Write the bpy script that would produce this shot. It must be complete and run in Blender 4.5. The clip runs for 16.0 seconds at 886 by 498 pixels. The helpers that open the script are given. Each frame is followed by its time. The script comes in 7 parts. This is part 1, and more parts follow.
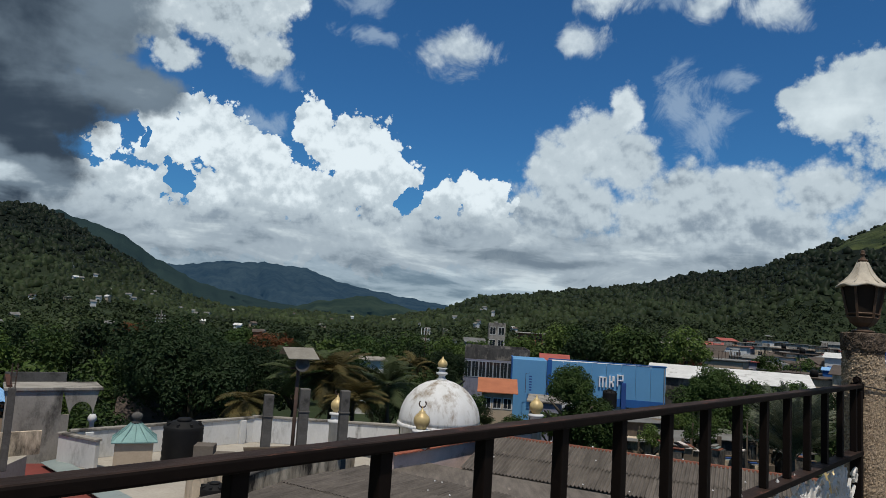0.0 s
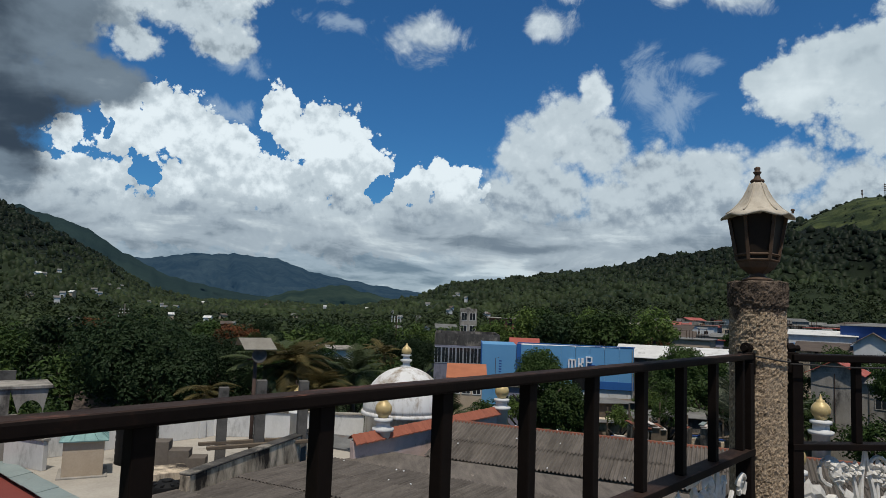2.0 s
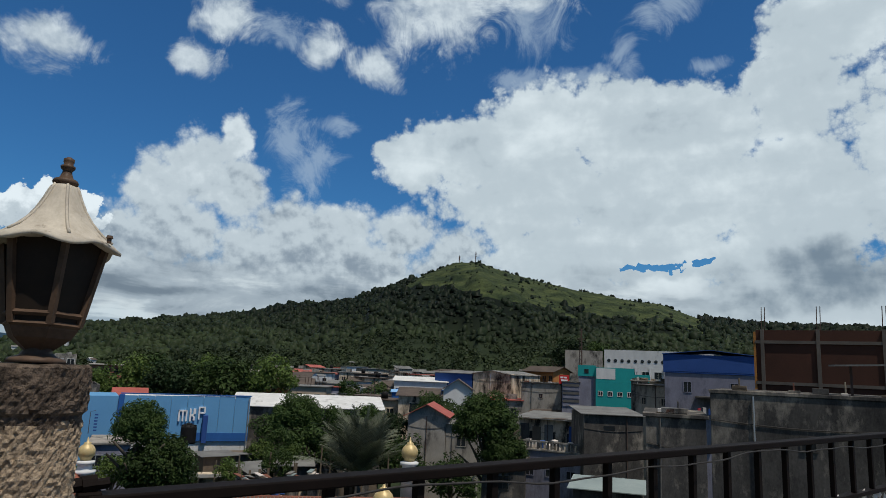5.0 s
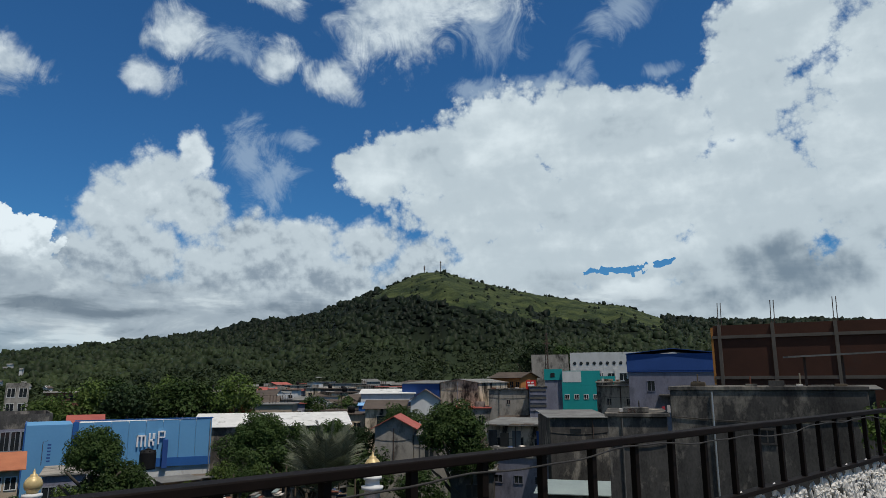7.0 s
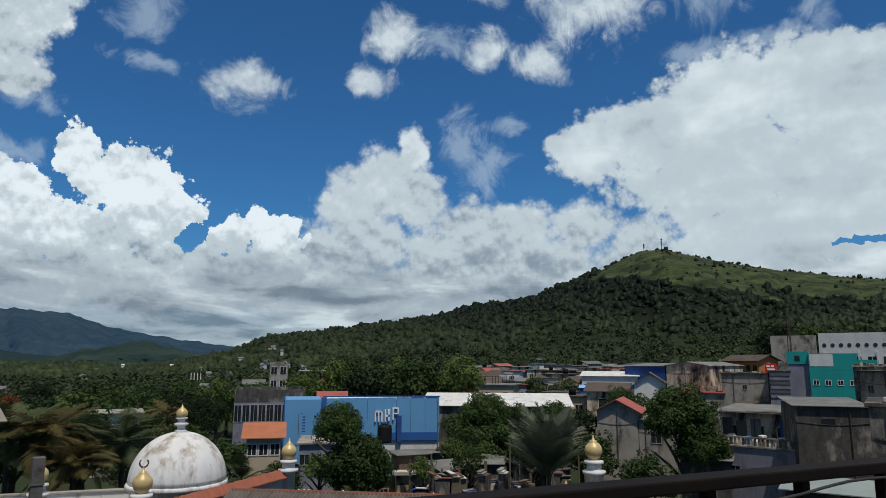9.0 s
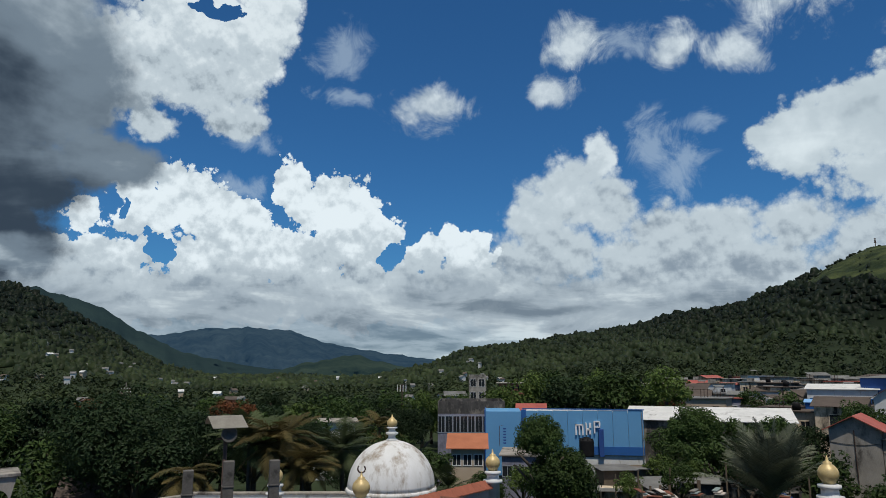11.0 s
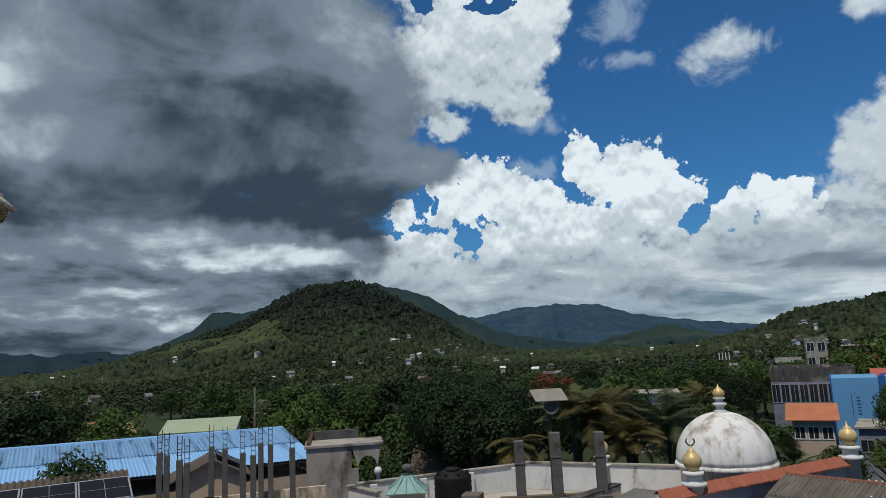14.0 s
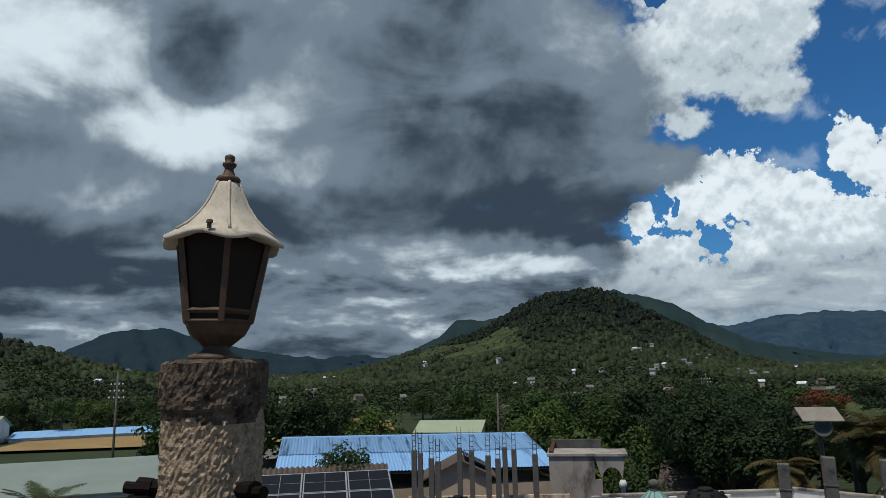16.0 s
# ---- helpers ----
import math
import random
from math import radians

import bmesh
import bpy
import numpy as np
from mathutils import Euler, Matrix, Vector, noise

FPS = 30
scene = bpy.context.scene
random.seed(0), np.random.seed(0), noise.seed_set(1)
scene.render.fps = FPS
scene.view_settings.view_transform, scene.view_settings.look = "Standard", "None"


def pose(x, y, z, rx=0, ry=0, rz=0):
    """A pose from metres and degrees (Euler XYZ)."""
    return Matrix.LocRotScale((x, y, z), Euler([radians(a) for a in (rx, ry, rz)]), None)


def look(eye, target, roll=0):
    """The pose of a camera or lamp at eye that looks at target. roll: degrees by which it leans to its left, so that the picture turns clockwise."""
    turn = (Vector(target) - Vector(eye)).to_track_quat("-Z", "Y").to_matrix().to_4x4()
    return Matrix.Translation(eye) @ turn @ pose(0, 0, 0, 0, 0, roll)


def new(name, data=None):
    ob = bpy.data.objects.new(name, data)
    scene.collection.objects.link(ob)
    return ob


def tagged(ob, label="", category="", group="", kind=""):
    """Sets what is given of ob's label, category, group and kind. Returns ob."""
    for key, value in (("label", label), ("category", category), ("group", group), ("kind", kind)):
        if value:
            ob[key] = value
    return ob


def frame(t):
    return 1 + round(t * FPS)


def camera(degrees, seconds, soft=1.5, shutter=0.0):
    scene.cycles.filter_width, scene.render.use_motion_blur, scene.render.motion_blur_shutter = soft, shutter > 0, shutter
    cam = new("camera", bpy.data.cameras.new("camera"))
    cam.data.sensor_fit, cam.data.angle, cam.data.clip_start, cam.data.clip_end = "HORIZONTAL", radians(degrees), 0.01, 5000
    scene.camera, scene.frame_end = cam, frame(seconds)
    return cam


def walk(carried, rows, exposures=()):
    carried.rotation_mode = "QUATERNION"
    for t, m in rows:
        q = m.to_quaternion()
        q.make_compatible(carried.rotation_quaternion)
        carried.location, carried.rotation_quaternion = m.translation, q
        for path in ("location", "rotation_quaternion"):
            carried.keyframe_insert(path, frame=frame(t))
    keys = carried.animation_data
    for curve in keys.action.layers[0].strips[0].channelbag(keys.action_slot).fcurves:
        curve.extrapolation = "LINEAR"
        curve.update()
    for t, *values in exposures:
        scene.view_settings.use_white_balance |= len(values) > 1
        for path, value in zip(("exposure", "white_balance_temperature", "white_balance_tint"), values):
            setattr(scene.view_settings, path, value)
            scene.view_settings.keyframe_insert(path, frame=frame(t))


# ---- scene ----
cam = camera(67.0, 16.0, soft=0.8)
PATH = [
    (0.0, 0.000, 0.000, 1.337, 95.93, -3.56, -0.00),
    (0.5, 0.103, 0.156, 1.334, 94.46, -0.24, -0.33),
    (1.0, 0.323, 0.315, 1.328, 95.16, -1.94, 2.37),
    (1.5, 0.489, 0.511, 1.270, 94.38, -1.67, 0.14),
    (2.0, 0.648, 0.751, 1.286, 94.94, -2.11, -2.23),
    (2.5, 0.849, 0.955, 1.294, 98.52, -4.03, -0.24),
    (3.0, 1.062, 1.116, 1.323, 99.14, -4.72, -6.44),
    (3.5, 1.237, 1.280, 1.336, 101.00, -9.52, -16.83),
    (4.0, 1.389, 1.392, 1.379, 99.05, -5.83, -24.84),
    (4.5, 1.440, 1.389, 1.394, 99.01, -4.07, -29.12),
    (5.0, 1.476, 1.340, 1.398, 100.12, -2.46, -33.24),
    (7.5, 2.240, 1.493, 1.355, 101.24, 0.36, -35.76),
    (8.0, 2.422, 1.633, 1.375, 103.16, -1.13, -29.61),
    (8.5, 2.517, 1.731, 1.361, 102.46, -2.02, -23.39),
    (9.0, 2.521, 1.749, 1.370, 99.54, -0.15, -17.32),
    (9.5, 2.542, 1.735, 1.374, 99.83, -0.01, -12.02),
    (12.0, 2.378, 1.940, 1.370, 100.72, 0.99, 7.21),
    (12.5, 2.387, 2.031, 1.361, 99.82, 1.47, 12.70),
    (13.0, 2.375, 2.030, 1.351, 98.54, 1.54, 18.41),
    (13.5, 2.334, 1.984, 1.323, 97.80, 1.88, 22.32),
    (14.0, 2.381, 2.003, 1.344, 98.92, 2.72, 25.06),
    (14.5, 2.396, 2.014, 1.346, 98.43, 2.42, 30.76),
    (15.0, 2.409, 2.025, 1.354, 98.53, 2.20, 36.86),
    (15.5, 2.415, 2.020, 1.358, 99.59, 2.30, 41.50),
    (16.0, 2.419, 1.994, 1.360, 100.26, 1.30, 45.10),
]
walk(cam, [(t, pose(x, y, z, rx, ry, rz)) for t, x, y, z, rx, ry, rz in PATH])

# ---- world: sky, clouds, sun ----
SUN_AZ, SUN_EL = 176.0, 66.0


def build_world():
    w = bpy.data.worlds.new("sky")
    w.use_nodes = True
    scene.world = w
    nt = w.node_tree
    nt.nodes.clear()
    N, K = nt.nodes.new, nt.links.new

    def put(sock, v):
        if isinstance(v, bpy.types.NodeSocket):
            K(v, sock)
        else:
            sock.default_value = v

    def m(op, a, b=0.0, c=0.0):
        n = N("ShaderNodeMath")
        n.operation = op
        for i, v in enumerate((a, b, c)):
            put(n.inputs[i], v)
        return n.outputs[0]

    def ramp(v, a, b, lo=0.0, hi=1.0):
        n = N("ShaderNodeMapRange")
        n.interpolation_type = "SMOOTHSTEP"
        for i, x in enumerate((v, a, b, lo, hi)):
            put(n.inputs[i], x)
        return n.outputs[0]

    def mix(f, a, b):
        n = N("ShaderNodeMix")
        n.data_type = "RGBA"
        put(n.inputs[0], f)
        for i, x in ((6, a), (7, b)):
            put(n.inputs[i], x if isinstance(x, bpy.types.NodeSocket) else (*x, 1))
        return n.outputs[2]

    def fbm(vec, scale, detail, rough=0.55, dist=0.0):
        n = N("ShaderNodeTexNoise")
        K(vec, n.inputs["Vector"])
        n.inputs["Scale"].default_value, n.inputs["Detail"].default_value = scale, detail
        n.inputs["Roughness"].default_value, n.inputs["Distortion"].default_value = rough, dist
        return n.outputs[0]

    def moved(vec, d, s=(1, 1, 1)):
        n = N("ShaderNodeMapping")
        K(vec, n.inputs[0])
        n.inputs["Location"].default_value, n.inputs["Scale"].default_value = d, s
        return n.outputs[0]

    way = N("ShaderNodeTexCoord").outputs["Generated"]
    sep = N("ShaderNodeSeparateXYZ")
    K(way, sep.inputs[0])
    az = m("MULTIPLY", m("ARCTAN2", sep.outputs[0], sep.outputs[1]), 57.2958)
    el = m("MULTIPLY", m("ARCSINE", sep.outputs[2]), 57.2958)

    def field(blobs):
        best = None
        for a, e, ra, re in blobs:
            dx = m("DIVIDE", m("SUBTRACT", az, a), ra)
            dy = m("DIVIDE", m("SUBTRACT", el, e), re)
            d = m("SQRT", m("MULTIPLY_ADD", dx, dx, m("MULTIPLY", dy, dy)))
            best = d if best is None else m("SMOOTH_MIN", best, d, 0.3)
        return m("SUBTRACT", 1.12, best)

    def bent(sock, source, k):
        return m("MULTIPLY_ADD", m("SUBTRACT", source, 0.5), k, sock)

    def stir(scale, detail):
        n = N("ShaderNodeTexNoise")
        K(way, n.inputs["Vector"])
        n.inputs["Scale"].default_value, n.inputs["Detail"].default_value = scale, detail
        x = N("ShaderNodeSeparateColor")
        K(n.outputs["Color"], x.inputs[0])
        return x.outputs

    # the outlines wander at two scales
    w1, w2 = stir(9.0, 2), stir(30.0, 3)
    az, el = bent(bent(az, w1[0], 3.2), w2[0], 2.0), bent(bent(el, w1[1], 2.2), w2[1], 1.8)

    def billow(vec, scale, detail):
        n = N("ShaderNodeTexVoronoi")
        K(vec, n.inputs["Vector"])
        n.inputs["Scale"].default_value, n.inputs["Detail"].default_value = scale, detail
        n.inputs["Roughness"].default_value, n.inputs["Lacunarity"].default_value = 0.55, 2.3
        return m("MULTIPLY_ADD", n.outputs["Distance"], -0.75, 0.80)

    def tone(blobs, start):
        """Lighter and darker parts of one cloud: azimuth, elevation, half width, half height, strength."""
        t = start
        for a, e, ra, re, k in blobs:
            dx = m("DIVIDE", m("SUBTRACT", az, a), ra * 1.4)
            dy = m("DIVIDE", m("SUBTRACT", el, e), re * 1.4)
            t = m("ADD", t, ramp(m("MULTIPLY_ADD", dx, dx, m("MULTIPLY", dy, dy)), 1.0, 0.0, 0.0, k))
        return t

    # azimuth, elevation, half width, half height in degrees
    towers = [(-20.8, 13.7, 2.4, 2.7), (-23.4, 12.1, 1.9, 2.2), (-17.3, 12.1, 3.0, 2.9), (-12.3, 15.2, 1.6, 2.6), (-8.4, 12.8, 3.7, 3.1), (-5.3, 10.9, 2.4, 2.6),
              (-27.7, 12.1, 1.4, 1.2), (-29.1, 9.1, 2.5, 1.5), (-26.0, 9.1, 2.5, 1.9), (-17.9, 8.8, 5.5, 2.3), (-11.5, 9.5, 5.8, 2.4), (-0.3, 9.8, 2.0, 1.7),
              (1.7, 11.2, 1.2, 1.4), (3.6, 9.6, 2.4, 2.2), (-20, 6, 10, 2.4), (-4, 6.4, 9, 2.4), (-31, 7, 5, 2.4), (-25, 15, 2, 1.6)]
    banks = [(9.0, 13.1, 2.6, 2.8), (12.0, 15.0, 2.8, 3.2), (14.5, 17.5, 1.3, 2.2), (15.3, 13.7, 2.7, 2.5), (19.4, 11.1, 3.0, 2.3), (24.0, 11.5, 3.2, 2.0), (29.1, 11.6, 3.3, 2.1),
             (10.3, 9.9, 4.6, 2.8), (18.1, 9.1, 6.3, 2.3), (5.5, 6.6, 8, 3.2), (18, 5.5, 14, 4), (34, 7, 8, 3), (24, 8, 8, 3), (34.5, 10.6, 2.6, 1.6)]
    right = [(30.1, 17.6, 3.3, 2.6), (35.1, 18.5, 4.5, 3.2), (40.6, 20.3, 4.8, 4.2), (47.9, 20.7, 5.0, 3.6), (54.0, 19.2, 4.9, 4.1), (61.2, 21.9, 4.1, 4.4), (64.5, 26.8, 4.6, 3.4),
             (40.0, 15.1, 7.5, 3.8), (51.5, 14.5, 8.1, 4.0), (61.4, 13.5, 6.1, 6.2), (43.7, 10.2, 7.1, 3.0), (60.8, 7.0, 6.0, 3.4), (52.3, 6.2, 5, 2.0), (78, 16, 14, 14), (45, 6, 7, 2.6), (51.5, 9.6, 6, 2.6), (70, 5, 9, 4.5)]
    small = [(-0.3, 22.3, 3.1, 1.7), (13.1, 27.1, 2.5, 1.7), (10.8, 23.4, 1.8, 1.4), (21.5, 25.9, 2.2, 1.7), (21.2, 31.9, 3.3, 2.3), (32.0, 29.7, 5.6, 3.7), (36.7, 31.8, 5.8, 2.5), (26.3, 24.8, 2.2, 1.6)]
    wisps = [(19.0, 18.5, 2.0, 2.4), (20.8, 16.5, 2.0, 2.9), (22.7, 19.9, 1.8, 0.8), (-16.6, 15.2, 1.9, 1.1), (-8.5, 23.3, 2.0, 0.9), (-15.1, 18.8, 2.4, 0.9), (48.4, 26.4, 1.4, 1.9), (51.0, 28.9, 2.2, 1.7),
             (53.2, 30.0, 2.0, 1.4), (55.3, 24.6, 1.7, 0.9), (39.6, 29.4, 3.3, 2.6), (23.4, 19.7, 1.5, 0.8), (38.7, 24.5, 3.5, 0.9), (45.7, 24.7, 3.8, 0.9), (-8.0, 26.6, 2.3, 2.0), (-7.2, 23.4, 2.0, 0.6), (17.4, 26.5, 2.8, 1.3)]
    white = [(-23.4, 24.8, 4.5, 2.6), (-19.4, 24.1, 4.6, 3.3), (-16.8, 26.4, 4.2, 3.5), (-17.4, 20.7, 2.5, 1.8), (-21.4, 27.6, 4.6, 2.1), (-14.6, 29.0, 2.7, 2.5), (-22, 32, 9, 3), (-26.5, 22.5, 4, 3), (-24, 19.5, 2, 1.2)]
    holes = [(-22.4, 9.8, 1.15, 0.85), (-3.0, 10.0, 0.85, 0.9), (-25.0, 12.7, 0.35, 0.45), (-13.4, 12.6, 0.3, 0.6), (50.7, 9.1, 1.7, 0.36), (54.0, 9.2, 1.2, 0.24), (-25.5, 28.8, 0.8, 0.8), (-19.1, 28.9, 1.6, 0.4)]
    pall = [(-35.2, 14.2, 7.1, 3.3), (-27.0, 16.0, 4.0, 2.1), (-39.6, 18.1, 10, 4.6), (-32.5, 22.4, 6.6, 6), (-35, 9.5, 6, 3.4), (-43, 27, 13.5, 8), (-62, 22, 24, 14), (-92, 18, 30, 24), (-44, 9, 11, 6), (-70, 6, 34, 8), (-47, 4, 14, 5)]
    moods = [(-67.5, 19.2, 5.5, 2.4, 0.40), (-62, 20, 3.5, 2.2, 0.15), (-78, 24.5, 8, 5, 0.38), (-60, 24, 7, 3.5, 0.12), (-57, 16.8, 5, 2, 0.12), (-46, 9.7, 10, 1.8, 0.30), (-39, 8.4, 6, 1.2, 0.25), (-35.2, 13.0, 9, 2.9, -0.42), (-39, 18.5, 10, 4.5, -0.22),
             (-52, 25, 8, 4, -0.17), (-66, 25, 3, 4.5, -0.3), (-75, 9.3, 10, 3, -0.42), (-53, 13.2, 10, 2.2, -0.2), (-85, 8, 9, 4, -0.3), (-60, 12, 5, 2.4, -0.2), (-44, 21, 3, 1.2, 0.14), (-41, 25, 10, 6, -0.16), (-34, 8.6, 3.5, 1.6, 0.3), (-72, 4.2, 12, 1.0, 0.2), (-52, 5.5, 9, 1.0, 0.16)]
    patches = [(61, 7.6, 7, 2.6, -0.36), (66, 9, 6, 4, -0.2), (35.5, 18.6, 2.2, 1.2, -0.2), (52, 20, 3, 1.6, -0.15), (62.5, 20.5, 4, 2, -0.12), (48, 13.4, 8, 0.8, -0.14), (39, 12, 6, 0.7, -0.12), (52.2, 7.3, 3.0, 1.1, 0.5),
               (30, 17.8, 2.5, 1.8, 0.12), (56, 15.4, 6, 1.2, 0.1), (44, 22.5, 6, 1.4, 0.14)]

    n1 = fbm(way, 4.0, 10, 0.62, 0.35)
    n2 = fbm(way, 15.0, 9, 0.64, 0.5)
    n3 = fbm(way, 60.0, 7, 0.66, 0.4)
    rag = m("ADD", m("MULTIPLY", m("SUBTRACT", n2, 0.5), 1.0), m("MULTIPLY", m("SUBTRACT", n3, 0.5), 0.4))
    heap = billow(way, 30.0, 4.0)
    puff, puff_up = billow(way, 17.0, 2.2), billow(moved(way, (0.003, -0.006, 0.020)), 17.0, 2.2)
    heap_up = billow(moved(way, (0.001, -0.0025, 0.0085)), 30.0, 4.0)
    lump, lump_up = fbm(way, 7.0, 5, 0.55, 0.2), fbm(moved(way, (0.006, -0.010, 0.030)), 7.0, 5, 0.55, 0.2)
    curl = m("SUBTRACT", heap, heap_up)
    swell = m("SUBTRACT", lump, lump_up)
    fine = m("SUBTRACT", n3, fbm(moved(way, (0.0004, -0.001, 0.003)), 60.0, 7, 0.66, 0.4))
    relief = m("ADD", m("MULTIPLY", swell, 1.3), m("MULTIPLY_ADD", curl, 0.42, m("MULTIPLY_ADD", fine, 0.22, m("MULTIPLY", m("SUBTRACT", puff, puff_up), 0.55))))
    soft1 = fbm(moved(way, (5, 2, 1), (1, 1, 1.9)), 4.2, 6, 0.52, 0.5)
    flat = fbm(moved(way, (3, 1, 0), (1.5, 1.5, 5.0)), 4.6, 8, 0.54, 0.4)
    flat_up = fbm(moved(way, (3, 1, 0.06), (1.5, 1.5, 5.0)), 4.6, 8, 0.54, 0.4)
    shelf = m("SUBTRACT", flat, flat_up)
    gap = ramp(m("MULTIPLY_ADD", heap, -0.9, m("MULTIPLY_ADD", rag, 1.8, field(holes))), -0.05, 0.35, 0.0, 3.0)

    def three(f, dark, mid, light):
        return mix(ramp(f, 0.5, 1.0), mix(ramp(f, 0.0, 0.5), dark, mid), light)

    sky = N("ShaderNodeTexSky")
    sky.sky_type, sky.sun_disc = "NISHITA", False
    sky.sun_elevation, sky.sun_rotation = radians(SUN_EL), radians(SUN_AZ)
    sky.dust_density, sky.ozone_density, sky.air_density = 0.3, 3.0, 1.0
    tint = N("ShaderNodeVectorMath")
    tint.operation = "MULTIPLY"
    K(sky.outputs[0], tint.inputs[0])
    tint.inputs[1].default_value = (0.027, 0.060, 0.084)
    col = tint.outputs[0]

    GREY, PALE, BRIGHT = (0.30, 0.345, 0.40), (0.62, 0.655, 0.68), (0.95, 0.96, 0.96)
    # thin torn veils
    thread = fbm(way, 13.0, 9, 0.68, 1.6)
    f = m("MULTIPLY_ADD", m("SUBTRACT", thread, 0.5), 3.4, field(wisps))
    col = mix(ramp(f, -0.1, 1.1, 0.0, 0.46), col, (0.58, 0.65, 0.72))
    # small torn clouds, thin at the rim
    f = m("ADD", field(small), m("MULTIPLY_ADD", m("SUBTRACT", thread, 0.5), 2.0, m("MULTIPLY", rag, 0.9)))
    col = mix(ramp(f, -0.15, 0.75, 0.0, 0.94), col, mix(ramp(m("MULTIPLY_ADD", f, 0.25, m("MULTIPLY", relief, 1.3)), -0.35, 0.6), (0.45, 0.50, 0.56), (0.80, 0.82, 0.83)))
    # soft banks, then the great mass to the right
    f = m("SUBTRACT", m("ADD", field(banks), m("MULTIPLY_ADD", heap, 0.6, m("MULTIPLY", rag, 0.55))), gap)
    body = m("MULTIPLY_ADD", m("SUBTRACT", el, 11.0), 0.04, m("MULTIPLY_ADD", relief, 0.8, m("MULTIPLY_ADD", m("SUBTRACT", flat, 0.5), 0.8, 0.43)))
    col = mix(ramp(f, -0.12, 0.42), col, three(body, GREY, PALE, (0.80, 0.82, 0.83)))
    f = m("SUBTRACT", m("ADD", field(right), m("MULTIPLY_ADD", heap, 0.5, m("MULTIPLY", rag, 0.55))), gap)
    body = tone(patches, m("MULTIPLY_ADD", m("MULTIPLY_ADD", swell, 0.9, m("MULTIPLY", relief, 0.22)), 0.9, m("MULTIPLY_ADD", m("SUBTRACT", flat, 0.5), 0.55, m("MULTIPLY_ADD", m("SUBTRACT", n1, 0.5), 0.35, 0.62))))
    col = mix(ramp(f, -0.05, 0.26), col, three(body, (0.22, 0.27, 0.325), (0.60, 0.64, 0.665), (0.86, 0.88, 0.88)))
    # white cloud with a grey foot, and the bright towers with a crisp rim
    f = m("SUBTRACT", m("ADD", field(white), m("MULTIPLY_ADD", heap, 0.6, m("MULTIPLY", rag, 0.6))), gap)
    body = m("MULTIPLY_ADD", relief, 1.2, m("MULTIPLY_ADD", m("SUBTRACT", el, 23.5), 0.05, 0.54))
    col = mix(ramp(f, -0.10, 0.30), col, three(body, (0.32, 0.36, 0.40), PALE, (0.86, 0.87, 0.87)))
    f = m("SUBTRACT", m("ADD", field(towers), m("MULTIPLY_ADD", heap, 0.85, m("MULTIPLY", rag, 0.45))), gap)
    body = m("MULTIPLY_ADD", relief, 1.15, ramp(el, 5.0, 12.5, 0.30, 0.84))
    col = mix(ramp(f, 0.0, 0.10), col, three(body, GREY, PALE, BRIGHT))
    # flat grey layers low over the valley
    low = m("MULTIPLY", ramp(m("ADD", el, m("MULTIPLY", m("SUBTRACT", n1, 0.5), 9.0)), 9.0, 5.0), ramp(az, 62, 44))
    low = m("MULTIPLY", low, ramp(gap, 1.5, 0.0))
    body = m("MULTIPLY_ADD", shelf, 1.9, m("MULTIPLY_ADD", m("SUBTRACT", flat, 0.5), 1.3, m("MULTIPLY_ADD", swell, 0.6, 0.47)))
    col = mix(m("MULTIPLY", low, 0.9), col, three(body, (0.20, 0.24, 0.285), (0.43, 0.47, 0.51), (0.76, 0.78, 0.78)))
    # overcast part with the storm cloud in it
    f = m("ADD", field(pall), m("MULTIPLY_ADD", rag, 0.35, m("MULTIPLY", heap, 0.25)))
    body = m("MULTIPLY_ADD", m("SUBTRACT", soft1, 0.5), 1.5, m("MULTIPLY_ADD", swell, 0.5, m("MULTIPLY_ADD", relief, 0.06, 0.46)))
    body = m("ADD", body, m("MULTIPLY", ramp(el, 13.0, 7.0), m("MULTIPLY_ADD", shelf, 1.1, m("MULTIPLY", m("SUBTRACT", flat, 0.5), 0.8))))
    body = tone(moods, body)
    col = mix(ramp(f, -0.12, 0.30), col, three(body, (0.046, 0.064, 0.090), (0.205, 0.245, 0.29), (0.82, 0.86, 0.88)))
    # broken grey cloud overhead, out of view, added to dim and neutralise the fill light
    col = mix(m("MULTIPLY", ramp(el, 38, 54), 0.9), col, mix(ramp(n1, 0.35, 0.65), (0.23, 0.235, 0.235), (0.50, 0.50, 0.49)))
    cool = N("ShaderNodeVectorMath")
    cool.operation = "MULTIPLY"
    K(col, cool.inputs[0])
    cool.inputs[1].default_value = (0.885, 0.98, 1.035)
    col = cool.outputs[0]
    bg = N("ShaderNodeBackground")
    K(col, bg.inputs[0])
    bg.inputs[1].default_value = 1.0
    K(bg.outputs[0], N("ShaderNodeOutputWorld").inputs[0])


build_world()
sun = new("sun", bpy.data.lights.new("sun", "SUN"))
sun.data.energy, sun.data.angle, sun.data.color = 3.6, radians(0.6), (1.0, 0.93, 0.83)
scene.view_settings.exposure = -0.12
sa, se = radians(SUN_AZ), radians(SUN_EL)
sun.matrix_world = look((math.sin(sa) * math.cos(se) * 50, math.cos(sa) * math.cos(se) * 50, math.sin(se) * 50), (0, 0, 0))


